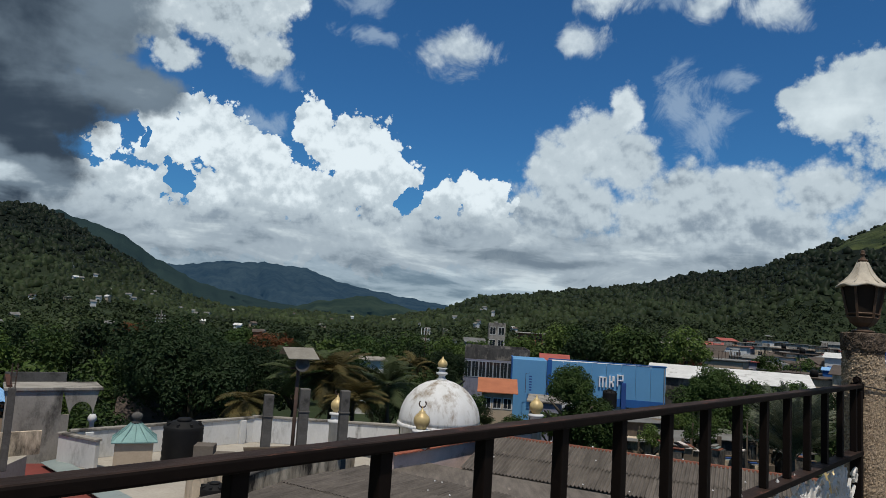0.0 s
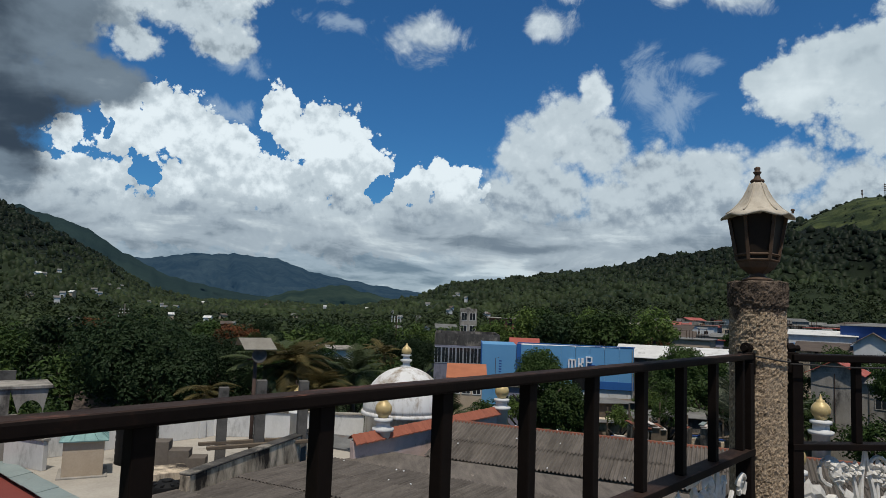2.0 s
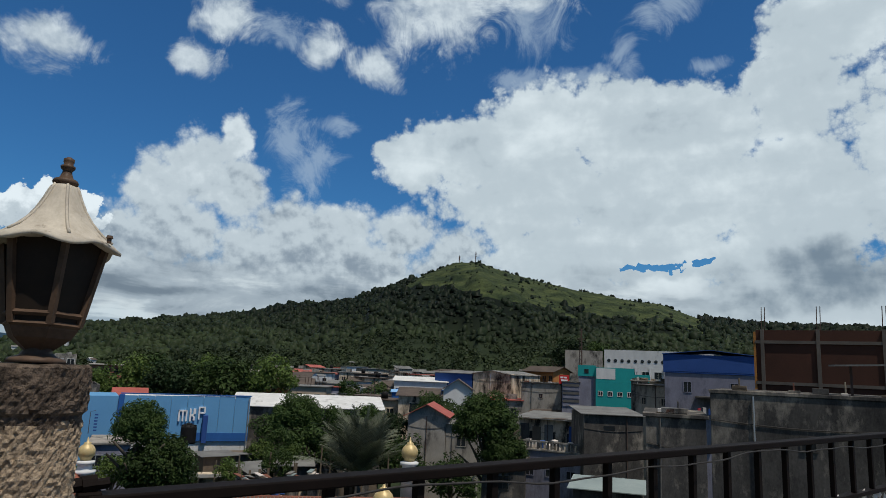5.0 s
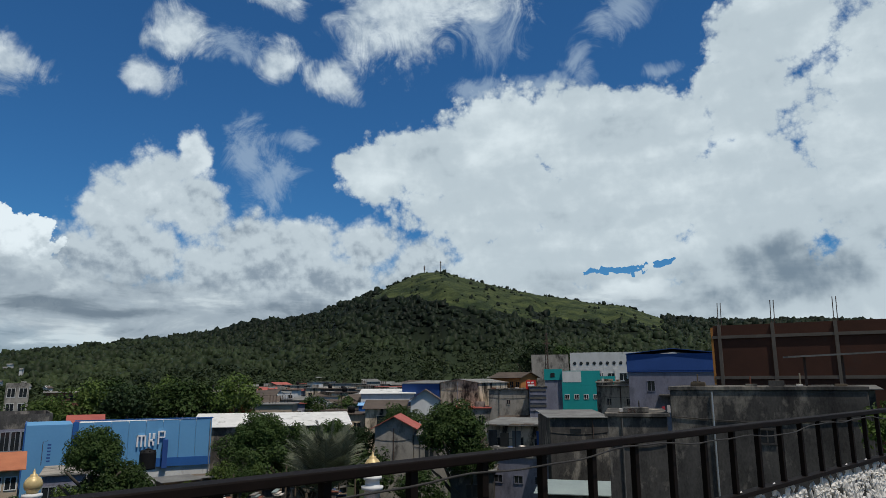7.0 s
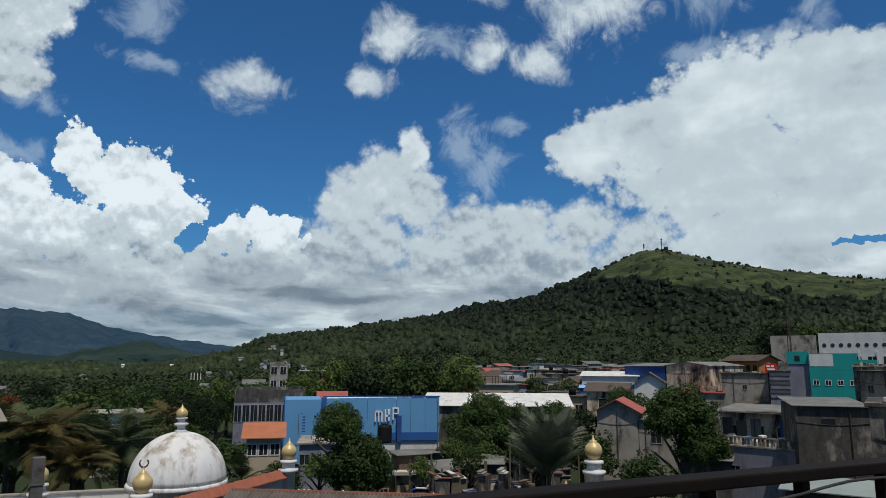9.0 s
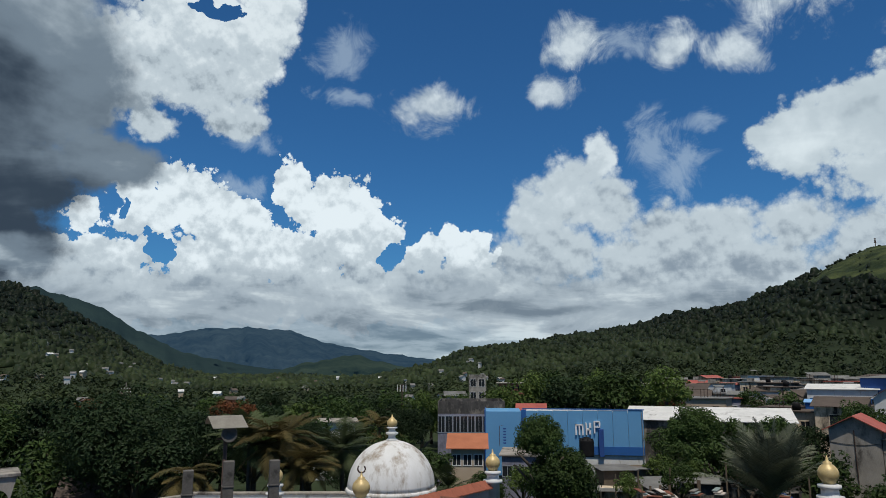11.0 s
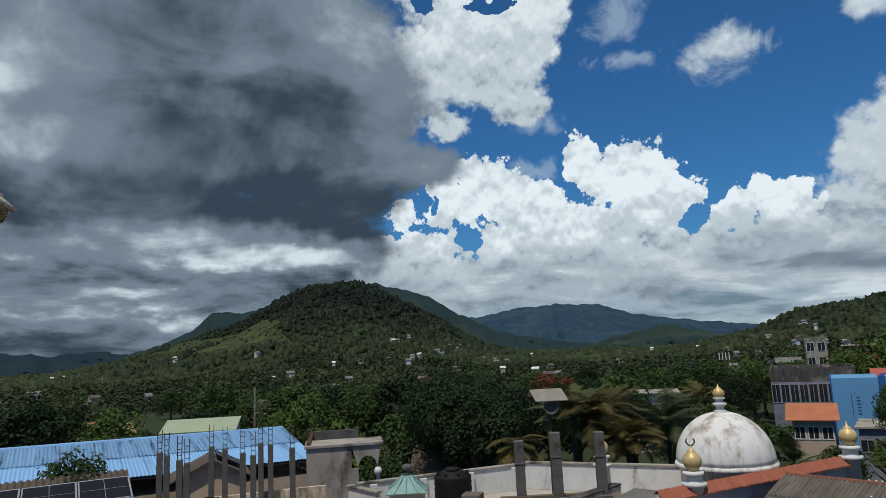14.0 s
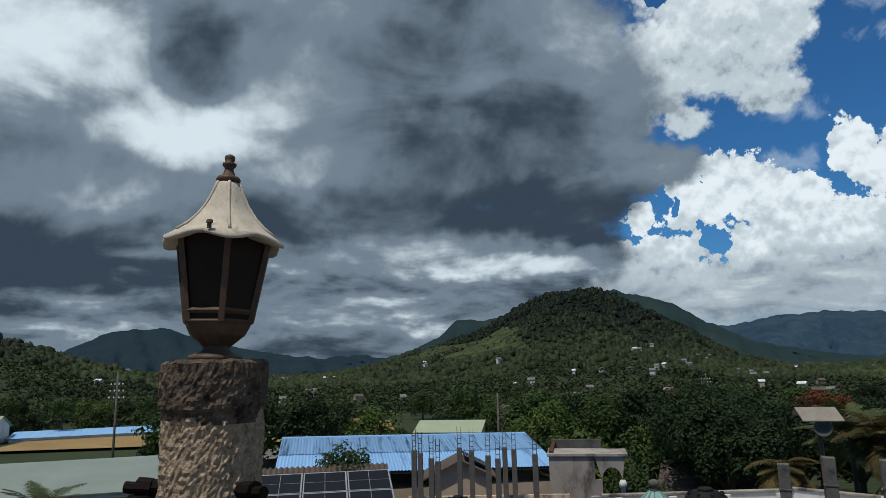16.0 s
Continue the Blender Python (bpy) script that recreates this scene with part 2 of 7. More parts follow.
# ---- materials ----
def mat(name, a, b=None, rough=0.75, scale=4.0, fine=40.0, bump=0.25, metal=0.0, stain=None, amount=0.5, stretch=(1, 1, 1), each=0.0, relief=0.02):
    """A mottled surface: two colours at two scales, an optional third for stains, bump from the same noise."""
    ma = bpy.data.materials.new(name)
    ma.use_nodes = True
    nt = ma.node_tree
    N, K = nt.nodes.new, nt.links.new
    p = nt.nodes["Principled BSDF"]
    b = b or tuple(c * 0.7 for c in a)
    tc = N("ShaderNodeTexCoord")
    mp = N("ShaderNodeMapping")
    mp.inputs["Scale"].default_value = stretch
    K(tc.outputs["Object"], mp.inputs[0])
    if each:
        own = N("ShaderNodeObjectInfo")
        far = N("ShaderNodeVectorMath")
        far.operation = "SCALE"
        far.inputs[0].default_value = (91, 57, 33)
        K(own.outputs["Random"], far.inputs["Scale"])
        K(far.outputs[0], mp.inputs["Location"])
    big, small = N("ShaderNodeTexNoise"), N("ShaderNodeTexNoise")
    for n, s, d in ((big, scale, 6), (small, fine, 4)):
        K(mp.outputs[0], n.inputs["Vector"])
        n.inputs["Scale"].default_value, n.inputs["Detail"].default_value, n.inputs["Roughness"].default_value = s, d, 0.62
    add = N("ShaderNodeMath")
    add.operation = "MULTIPLY_ADD"
    K(small.outputs[0], add.inputs[0])
    add.inputs[1].default_value = 0.45
    K(big.outputs[0], add.inputs[2])
    rp = N("ShaderNodeMapRange")
    rp.inputs[1].default_value, rp.inputs[2].default_value = 0.5, 0.95
    K(add.outputs[0], rp.inputs[0])
    mx = N("ShaderNodeMix")
    mx.data_type = "RGBA"
    K(rp.outputs[0], mx.inputs[0])
    mx.inputs[6].default_value, mx.inputs[7].default_value = (*a, 1), (*b, 1)
    out = mx.outputs[2]
    if stain:
        st = N("ShaderNodeTexNoise")
        mp2 = N("ShaderNodeMapping")
        mp2.inputs["Location"].default_value = (7, 3, 5)
        K(mp.outputs[0], mp2.inputs[0])
        K(mp2.outputs[0], st.inputs["Vector"])
        st.inputs["Scale"].default_value, st.inputs["Detail"].default_value, st.inputs["Roughness"].default_value = scale * 0.8, 8, 0.7
        sr = N("ShaderNodeMapRange")
        sr.inputs[1].default_value, sr.inputs[2].default_value = 0.72 - 0.35 * amount, 0.85 - 0.3 * amount
        K(st.outputs[0], sr.inputs[0])
        m2 = N("ShaderNodeMix")
        m2.data_type = "RGBA"
        K(sr.outputs[0], m2.inputs[0])
        K(out, m2.inputs[6])
        m2.inputs[7].default_value = (*stain, 1)
        out = m2.outputs[2]
    if each:
        oi, geo = N("ShaderNodeObjectInfo"), N("ShaderNodeNewGeometry")
        sm = N("ShaderNodeMath")
        sm.operation = "ADD"
        K(oi.outputs["Random"], sm.inputs[0])
        K(geo.outputs["Random Per Island"], sm.inputs[1])
        vr = N("ShaderNodeMapRange")
        vr.inputs[2].default_value = 2.0
        vr.inputs[3].default_value, vr.inputs[4].default_value = 1 - each, 1 + each
        K(sm.outputs[0], vr.inputs[0])
        hs = N("ShaderNodeHueSaturation")
        K(vr.outputs[0], hs.inputs["Value"])
        K(out, hs.inputs["Color"])
        out = hs.outputs[0]
    K(out, p.inputs["Base Color"])
    p.inputs["Roughness"].default_value, p.inputs["Metallic"].default_value = rough, metal
    p.inputs["Specular IOR Level"].default_value = 0.5 if rough < 0.5 else 0.12
    if bump:
        bp = N("ShaderNodeBump")
        bp.inputs["Strength"].default_value, bp.inputs["Distance"].default_value = bump, relief
        K(add.outputs[0], bp.inputs["Height"])
        K(bp.outputs[0], p.inputs["Normal"])
    return ma


def leaf_mat(name, a, b, each=0.45, scale=0.6, fine=5):
    ma = mat(name, a, b, rough=0.55, scale=scale, fine=fine, bump=0, each=each)
    nt = ma.node_tree
    p = nt.nodes["Principled BSDF"]
    tr = nt.nodes.new("ShaderNodeBsdfTranslucent")
    mx = nt.nodes.new("ShaderNodeMixShader")
    mx.inputs[0].default_value = 0.22
    nt.links.new(p.inputs["Base Color"].links[0].from_socket, tr.inputs[0])
    nt.links.new(p.outputs[0], mx.inputs[1])
    nt.links.new(tr.outputs[0], mx.inputs[2])
    nt.links.new(mx.outputs[0], nt.nodes["Material Output"].inputs[0])
    return ma


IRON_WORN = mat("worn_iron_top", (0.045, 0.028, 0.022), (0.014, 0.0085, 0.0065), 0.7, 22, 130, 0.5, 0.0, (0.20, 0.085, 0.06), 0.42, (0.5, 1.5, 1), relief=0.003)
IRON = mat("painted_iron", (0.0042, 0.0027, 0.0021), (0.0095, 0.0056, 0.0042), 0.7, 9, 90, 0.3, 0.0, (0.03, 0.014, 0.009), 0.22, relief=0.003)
SCROLL = mat("cast_scroll_paint", (0.72, 0.70, 0.65), (0.48, 0.46, 0.42), 0.5, 20, 120, 0.3, 0.0, (0.09, 0.08, 0.065), 0.33, relief=0.002)
ROUGHCAST = mat("roughcast", (0.54, 0.42, 0.29), (0.16, 0.12, 0.085), 0.95, 95, 260, 1.0, 0.0, (0.06, 0.046, 0.035), 0.32, relief=0.007)
ROUGHCAST_DARK = mat("weathered_roughcast", (0.19, 0.145, 0.11), (0.05, 0.038, 0.03), 0.95, 50, 170, 1.0, 0.0, (0.018, 0.015, 0.012), 0.62, relief=0.012)
LAMP_TIN = mat("lamp_roof_paint", (0.56, 0.51, 0.42), (0.38, 0.335, 0.27), 0.7, 30, 200, 0.3, 0.0, (0.13, 0.10, 0.07), 0.42, (1.4, 1.4, 0.5), relief=0.002)
LAMP_DARK = mat("lamp_body_paint", (0.12, 0.078, 0.053), (0.07, 0.046, 0.032), 0.5, 30, 150, 0.2, relief=0.002)
LAMP_GLASS = mat("smoked_pane", (0.03, 0.022, 0.016), (0.02, 0.015, 0.012), 0.5, 20, 60, 0.05, relief=0.001)
CONCRETE = mat("concrete", (0.36, 0.335, 0.295), (0.21, 0.195, 0.17), 0.9, 0.9, 14, 0.3, 0, (0.055, 0.05, 0.045), 0.62, (1, 1, 0.5))
DARK_CONCRETE = mat("blackened_concrete", (0.105, 0.098, 0.09), (0.026, 0.025, 0.024), 0.9, 0.9, 12, 0.5, 0, (0.30, 0.27, 0.225), 0.56, (1, 1, 0.5))
COLUMN = mat("column_concrete", (0.14, 0.132, 0.12), (0.07, 0.066, 0.062), 0.9, 1.6, 14, 0.3, 0, (0.04, 0.038, 0.035), 0.5)
STAINED = mat("stained_plaster", (0.70, 0.585, 0.44), (0.46, 0.375, 0.27), 0.9, 0.9, 14, 0.3, 0, (0.035, 0.029, 0.024), 0.80, (1, 1, 0.35))
WHITE = mat("white_plaster", (0.64, 0.64, 0.62), (0.50, 0.50, 0.485), 0.85, 0.8, 14, 0.15, 0, (0.17, 0.16, 0.145), 0.45, (1, 1, 0.4))
DOME = mat("dome_paint", (0.68, 0.68, 0.67), (0.58, 0.575, 0.55), 0.6, 0.9, 12, 0.15, 0, (0.27, 0.22, 0.165), 0.70, (1.6, 1.6, 0.45))
GOLD = mat("gold_paint", (0.60, 0.46, 0.22), (0.45, 0.33, 0.14), 0.45, 3, 30, 0.1, 0.15, (0.30, 0.20, 0.09), 0.3)
PINK = mat("pink_plaster", (0.62, 0.48, 0.43), (0.46, 0.36, 0.32), 0.85, 0.9, 14, 0.15, 0, (0.17, 0.14, 0.12), 0.36)
RED_TILE = mat("red_roof_tile", (0.33, 0.115, 0.072), (0.25, 0.085, 0.055), 0.8, 1.2, 14, 0.25, 0, (0.14, 0.065, 0.05), 0.28, each=0.12)
ORANGE_TILE = mat("orange_roof_tile", (0.42, 0.16, 0.085), (0.32, 0.12, 0.065), 0.8, 1.2, 14, 0.25, each=0.1)
RED_SHEET = mat("red_roof_sheet", (0.38, 0.105, 0.08), (0.29, 0.08, 0.065), 0.6, 0.9, 10, 0.1)
MAROON = mat("maroon_deck_paint", (0.21, 0.055, 0.045), (0.15, 0.042, 0.036), 0.7, 0.5, 9, 0.15, 0, (0.10, 0.06, 0.05), 0.3)
ASBESTOS = mat("fibre_cement_sheet", (0.17, 0.148, 0.128), (0.082, 0.072, 0.063), 0.95, 1.1, 12, 0.3, 0, (0.33, 0.28, 0.23), 0.27, (3, 0.6, 1), each=0.22)
RUST_RIDGE = mat("rusty_ridge", (0.22, 0.085, 0.055), (0.13, 0.06, 0.045), 0.9, 1.5, 12, 0.2)
BLUE_WALL = mat("blue_cladding", (0.125, 0.31, 0.52), (0.105, 0.27, 0.47), 0.55, 0.25, 5, 0.05, 0, (0.09, 0.24, 0.44), 0.15)
BLUE_DEEP = mat("deep_blue_paint", (0.03, 0.115, 0.34), (0.025, 0.095, 0.28), 0.6, 0.4, 6, 0.05)
BLUE_SHEET = mat("blue_roof_sheet", (0.22, 0.41, 0.66), (0.18, 0.35, 0.60), 0.6, 0.25, 4, 0.08, 0, (0.06, 0.12, 0.24), 0.42, (5, 0.35, 1), each=0.06)
BLUE_OLD = mat("streaked_blue_sheet", (0.17, 0.31, 0.50), (0.12, 0.24, 0.41), 0.7, 0.5, 5, 0.08, 0, (0.018, 0.035, 0.075), 0.6, (7, 0.45, 1), each=0.12)
NAVY = mat("navy_sheet", (0.035, 0.085, 0.27), (0.026, 0.065, 0.21), 0.55, 0.4, 8, 0.05)
LILAC = mat("lilac_plaster", (0.24, 0.24, 0.29), (0.15, 0.15, 0.19), 0.9, 0.4, 7, 0.15, 0, (0.055, 0.055, 0.065), 0.55, (1, 1, 0.5))
TEAL = mat("teal_paint", (0.02, 0.30, 0.29), (0.018, 0.24, 0.235), 0.75, 0.4, 6, 0.1, 0, (0.40, 0.42, 0.40), 0.1, (1, 1, 0.3))
BRICK = mat("brick_red", (0.085, 0.040, 0.028), (0.058, 0.030, 0.022), 0.95, 0.6, 14, 0.3, 0, (0.06, 0.04, 0.034), 0.3)
BAND = mat("band_concrete", (0.15, 0.13, 0.11), (0.10, 0.085, 0.072), 0.9, 0.8, 10, 0.2)
BEIGE = mat("beige_plaster", (0.46, 0.375, 0.28), (0.36, 0.29, 0.21), 0.9, 0.7, 10, 0.1, 0, (0.28, 0.22, 0.16), 0.25)
TIN = mat("zinc_sheet", (0.21, 0.21, 0.20), (0.10, 0.098, 0.093), 0.7, 0.6, 9, 0.1, 0.0, (0.14, 0.075, 0.05), 0.38, (1, 1, 1), each=0.2)
TIN_TEAL = mat("pale_green_sheet", (0.27, 0.32, 0.31), (0.20, 0.245, 0.24), 0.5, 0.6, 9, 0.1, 0.1, (0.16, 0.15, 0.13), 0.3)
VERDIGRIS = mat("verdigris_sheet", (0.22, 0.36, 0.34), (0.15, 0.25, 0.24), 0.6, 2, 16, 0.15, 0.1, (0.40, 0.46, 0.44), 0.3)
PALE_GREEN = mat("pale_green_roof", (0.31, 0.36, 0.25), (0.25, 0.30, 0.21), 0.6, 0.3, 6, 0.05)
MINT = mat("mint_roof", (0.21, 0.255, 0.23), (0.16, 0.20, 0.18), 0.6, 0.3, 6, 0.05)
BROWN_ROOF = mat("brown_roof", (0.115, 0.092, 0.076), (0.066, 0.053, 0.046), 0.9, 0.6, 8, 0.2, each=0.15)
BLACK_PLASTIC = mat("black_polythene", (0.009, 0.009, 0.010), (0.014, 0.014, 0.014), 0.65, 2, 20, 0.05)
GLASS = mat("dark_window_glass", (0.025, 0.03, 0.035), (0.015, 0.018, 0.02), 0.08, 1, 6, 0)
SOLAR = mat("solar_cell", (0.010, 0.012, 0.018), (0.008, 0.010, 0.014), 0.55, 1, 8, 0)
ALU = mat("aluminium_frame", (0.55, 0.56, 0.57), (0.45, 0.46, 0.47), 0.4, 2, 20, 0.05, 0.7)
STEEL = mat("rebar_rust", (0.10, 0.065, 0.05), (0.06, 0.045, 0.04), 0.8, 8, 50, 0.1)
WOOD = mat("grey_timber", (0.16, 0.125, 0.09), (0.10, 0.08, 0.06), 0.85, 2, 20, 0.2)
CABLE = mat("grey_cable", (0.055, 0.052, 0.05), (0.03, 0.029, 0.028), 0.6, 30, 100, 0.1)
CLOTH_RED = mat("red_cloth", (0.50, 0.06, 0.08), (0.38, 0.05, 0.06), 0.9, 6, 40, 0.2)
CLOTH_PALE = mat("pale_cloth", (0.62, 0.56, 0.50), (0.45, 0.42, 0.40), 0.9, 6, 40, 0.2)
SIGN_RED = mat("red_sign_paint", (0.55, 0.03, 0.03), (0.45, 0.025, 0.025), 0.5, 2, 20, 0)
SIGN_WHITE = mat("white_sign_paint", (0.78, 0.78, 0.78), (0.66, 0.66, 0.66), 0.5, 2, 20, 0)
FLOOR = mat("terrace_cement", (0.26, 0.24, 0.21), (0.17, 0.155, 0.14), 0.9, 1.4, 20, 0.2, 0, (0.08, 0.07, 0.06), 0.3)
PAVING = mat("roof_deck_cement", (0.42, 0.385, 0.33), (0.30, 0.275, 0.235), 0.9, 0.5, 8, 0.2, 0, (0.12, 0.11, 0.095), 0.42)
GROUND = mat("valley_ground", (0.036, 0.050, 0.022), (0.022, 0.033, 0.016), 0.95, 0.03, 0.5, 0.4, 0, (0.075, 0.10, 0.035), 0.2, relief=1.0)
GRASS = mat("hill_grass", (0.082, 0.098, 0.036), (0.030, 0.044, 0.017), 0.95, 0.075, 0.55, 0.9, 0, (0.017, 0.028, 0.012), 0.86, relief=2.5)
FIELD = mat("dry_field", (0.29, 0.20, 0.09), (0.20, 0.14, 0.065), 0.95, 0.05, 0.8, 0.2, 0, (0.13, 0.13, 0.05), 0.3, (0.4, 2.5, 1))
LEAF = leaf_mat("leaves_mid_green", (0.050, 0.082, 0.022), (0.030, 0.055, 0.016))
LEAF_DARK = leaf_mat("leaves_dark_green", (0.026, 0.044, 0.017), (0.016, 0.030, 0.012))
LEAF_LIGHT = leaf_mat("leaves_light_green", (0.085, 0.125, 0.030), (0.055, 0.090, 0.022))
LEAF_FLAME = leaf_mat("flame_blossom", (0.15, 0.045, 0.018), (0.06, 0.04, 0.016))
LEAF_PALE = leaf_mat("pale_blossom", (0.26, 0.25, 0.18), (0.10, 0.12, 0.06))
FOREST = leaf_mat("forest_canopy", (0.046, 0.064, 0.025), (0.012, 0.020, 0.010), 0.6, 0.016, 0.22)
for iron in (IRON, IRON_WORN):
    iron.node_tree.nodes["Principled BSDF"].inputs["Specular IOR Level"].default_value = 0.12


def shade_by_height(ma, low, high, tone):
    """Puts the cloud shade on the hills into the base colour, darker and bluer with height."""
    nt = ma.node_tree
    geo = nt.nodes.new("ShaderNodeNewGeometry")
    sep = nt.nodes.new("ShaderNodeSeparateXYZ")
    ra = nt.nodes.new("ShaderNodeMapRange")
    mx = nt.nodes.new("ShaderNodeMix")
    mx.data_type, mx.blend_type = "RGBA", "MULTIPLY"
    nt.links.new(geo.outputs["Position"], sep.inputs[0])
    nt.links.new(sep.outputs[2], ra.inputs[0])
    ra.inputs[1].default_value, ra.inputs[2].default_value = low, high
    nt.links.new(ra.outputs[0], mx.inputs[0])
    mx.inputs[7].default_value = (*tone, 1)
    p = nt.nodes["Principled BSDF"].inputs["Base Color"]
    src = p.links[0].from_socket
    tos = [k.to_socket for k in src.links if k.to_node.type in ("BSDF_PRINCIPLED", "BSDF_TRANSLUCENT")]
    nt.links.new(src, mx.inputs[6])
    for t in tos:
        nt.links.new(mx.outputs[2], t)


# cloud shadow over the slopes, painted into the woods and the ground between
shade_by_height(FOREST, -4, 60, (0.26, 0.32, 0.42))
shade_by_height(GROUND, -4, 40, (0.16, 0.20, 0.26))
FROND = leaf_mat("palm_frond", (0.17, 0.185, 0.13), (0.075, 0.09, 0.06), 0.5)
FROND_GREEN = leaf_mat("green_palm_frond", (0.075, 0.092, 0.040), (0.036, 0.050, 0.022), 0.5)
FROND_DRY = leaf_mat("dry_palm_frond", (0.125, 0.092, 0.034), (0.05, 0.052, 0.020), 0.5)
BARK = mat("bark", (0.10, 0.085, 0.065), (0.055, 0.045, 0.035), 0.95, 3, 20, 0.4)


# ---- mesh helpers ----
def mesh_of(bm, name, materials, smooth=False):
    me = bpy.data.meshes.new(name)
    bm.normal_update()
    bm.to_mesh(me)
    bm.free()
    for ma in materials if isinstance(materials, (list, tuple)) else [materials]:
        me.materials.append(ma)
    if smooth:
        me.shade_smooth()
    return me


def part(name, bm, ma, parent=None, label="", smooth=False, m=None):
    ob = new(name, mesh_of(bm, name, ma, smooth))
    if parent is not None:
        ob.parent = parent
    if m is not None:
        ob.matrix_basis = m
    return tagged(ob, label)


def thing(name, label, category, m=None, group="", kind=""):
    ob = new(name)
    ob.empty_display_size = 0.2
    if m is not None:
        ob.matrix_basis = m
    return tagged(ob, label, category, group, kind)


def box(bm, lo, hi, bevel=0.0):
    v = [bm.verts.new((x, y, z)) for x in (lo[0], hi[0]) for y in (lo[1], hi[1]) for z in (lo[2], hi[2])]
    fs = [bm.faces.new([v[i] for i in f]) for f in ((0, 1, 3, 2), (4, 6, 7, 5), (0, 4, 5, 1), (2, 3, 7, 6), (0, 2, 6, 4), (1, 5, 7, 3))]
    if bevel:
        es = list({e for f in fs for e in f.edges})
        bmesh.ops.bevel(bm, geom=es, offset=bevel, segments=2, affect="EDGES", profile=0.5)
    return bm


def boxed(lo, hi, bevel=0.0):
    return box(bmesh.new(), lo, hi, bevel)


def poly_slab(bm, pts, thick):
    """A flat or leaning polygon with thickness straight down."""
    top = [bm.verts.new(p) for p in pts]
    low = [bm.verts.new((p[0], p[1], p[2] - thick)) for p in pts]
    bm.faces.new(top)
    bm.faces.new(low[::-1])
    n = len(pts)
    for i in range(n):
        bm.faces.new((top[i], low[i], low[(i + 1) % n], top[(i + 1) % n]))
    return bm


def lathe(bm, profile, n=24, wave=None):
    """profile: (radius, height) from bottom to top; wave(angle, i) scales the radius and lifts."""
    rings = []
    for i, (r, z) in enumerate(profile):
        ring = []
        for k in range(n):
            a = math.tau * k / n
            s, dz = wave(a, i) if wave else (1, 0)
            ring.append(bm.verts.new((math.cos(a) * r * s, math.sin(a) * r * s, z + dz)))
        rings.append(ring)
    for a, b in zip(rings, rings[1:]):
        for k in range(n):
            bm.faces.new((a[k], a[(k + 1) % n], b[(k + 1) % n], b[k]))
    bm.faces.new(rings[0][::-1])
    bm.faces.new(rings[-1])
    return bm


def tube(bm, pts, r, n=6, taper=1.0):
    pts = [Vector(p) for p in pts]
    rings = []
    for i, p in enumerate(pts):
        d = (pts[min(i + 1, len(pts) - 1)] - pts[max(i - 1, 0)]).normalized()
        u = d.cross(Vector((0, 0, 1)) if abs(d.z) < 0.95 else Vector((1, 0, 0))).normalized()
        w = d.cross(u)
        rr = r * (1 + (taper - 1) * i / max(1, len(pts) - 1))
        rings.append([bm.verts.new(p + (u * math.cos(math.tau * k / n) + w * math.sin(math.tau * k / n)) * rr) for k in range(n)])
    for a, b in zip(rings, rings[1:]):
        for k in range(n):
            bm.faces.new((a[k], a[(k + 1) % n], b[(k + 1) % n], b[k]))
    bm.faces.new(rings[0][::-1])
    bm.faces.new(rings[-1])
    return bm


def compass(az):
    """Unit vector on the plan, degrees clockwise from +y."""
    return Vector((math.sin(radians(az)), math.cos(radians(az)), 0))


def along(p, q, z=0.0):
    """Pose with its origin at p, x towards q on the plan, y to the left of it."""
    return pose(p[0], p[1], z, 0, 0, math.degrees(math.atan2(q[1] - p[1], q[0] - p[0])))


def span(p, q):
    return math.hypot(q[0] - p[0], q[1] - p[1])


# ---- land ----
GROUND_Z = -12.0


def lerp_list(rows, a):
    if a <= rows[0][0]:
        return rows[0][1]
    for (a0, e0), (a1, e1) in zip(rows, rows[1:]):
        if a <= a1:
            s = (a - a0) / (a1 - a0)
            return e0 + (e1 - e0) * s
    return rows[-1][1]


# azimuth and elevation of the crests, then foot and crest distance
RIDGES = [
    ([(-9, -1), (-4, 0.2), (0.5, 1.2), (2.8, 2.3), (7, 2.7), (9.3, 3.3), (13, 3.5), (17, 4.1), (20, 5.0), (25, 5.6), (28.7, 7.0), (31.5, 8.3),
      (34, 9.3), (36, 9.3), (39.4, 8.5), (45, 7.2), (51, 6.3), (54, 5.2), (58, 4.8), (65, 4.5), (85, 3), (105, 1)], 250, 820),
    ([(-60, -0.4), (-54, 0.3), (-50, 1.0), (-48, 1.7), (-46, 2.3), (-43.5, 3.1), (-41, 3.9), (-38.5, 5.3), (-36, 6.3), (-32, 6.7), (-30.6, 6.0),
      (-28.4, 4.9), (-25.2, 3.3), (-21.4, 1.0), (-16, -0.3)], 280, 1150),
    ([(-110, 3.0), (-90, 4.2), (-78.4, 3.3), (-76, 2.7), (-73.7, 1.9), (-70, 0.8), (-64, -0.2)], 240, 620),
]


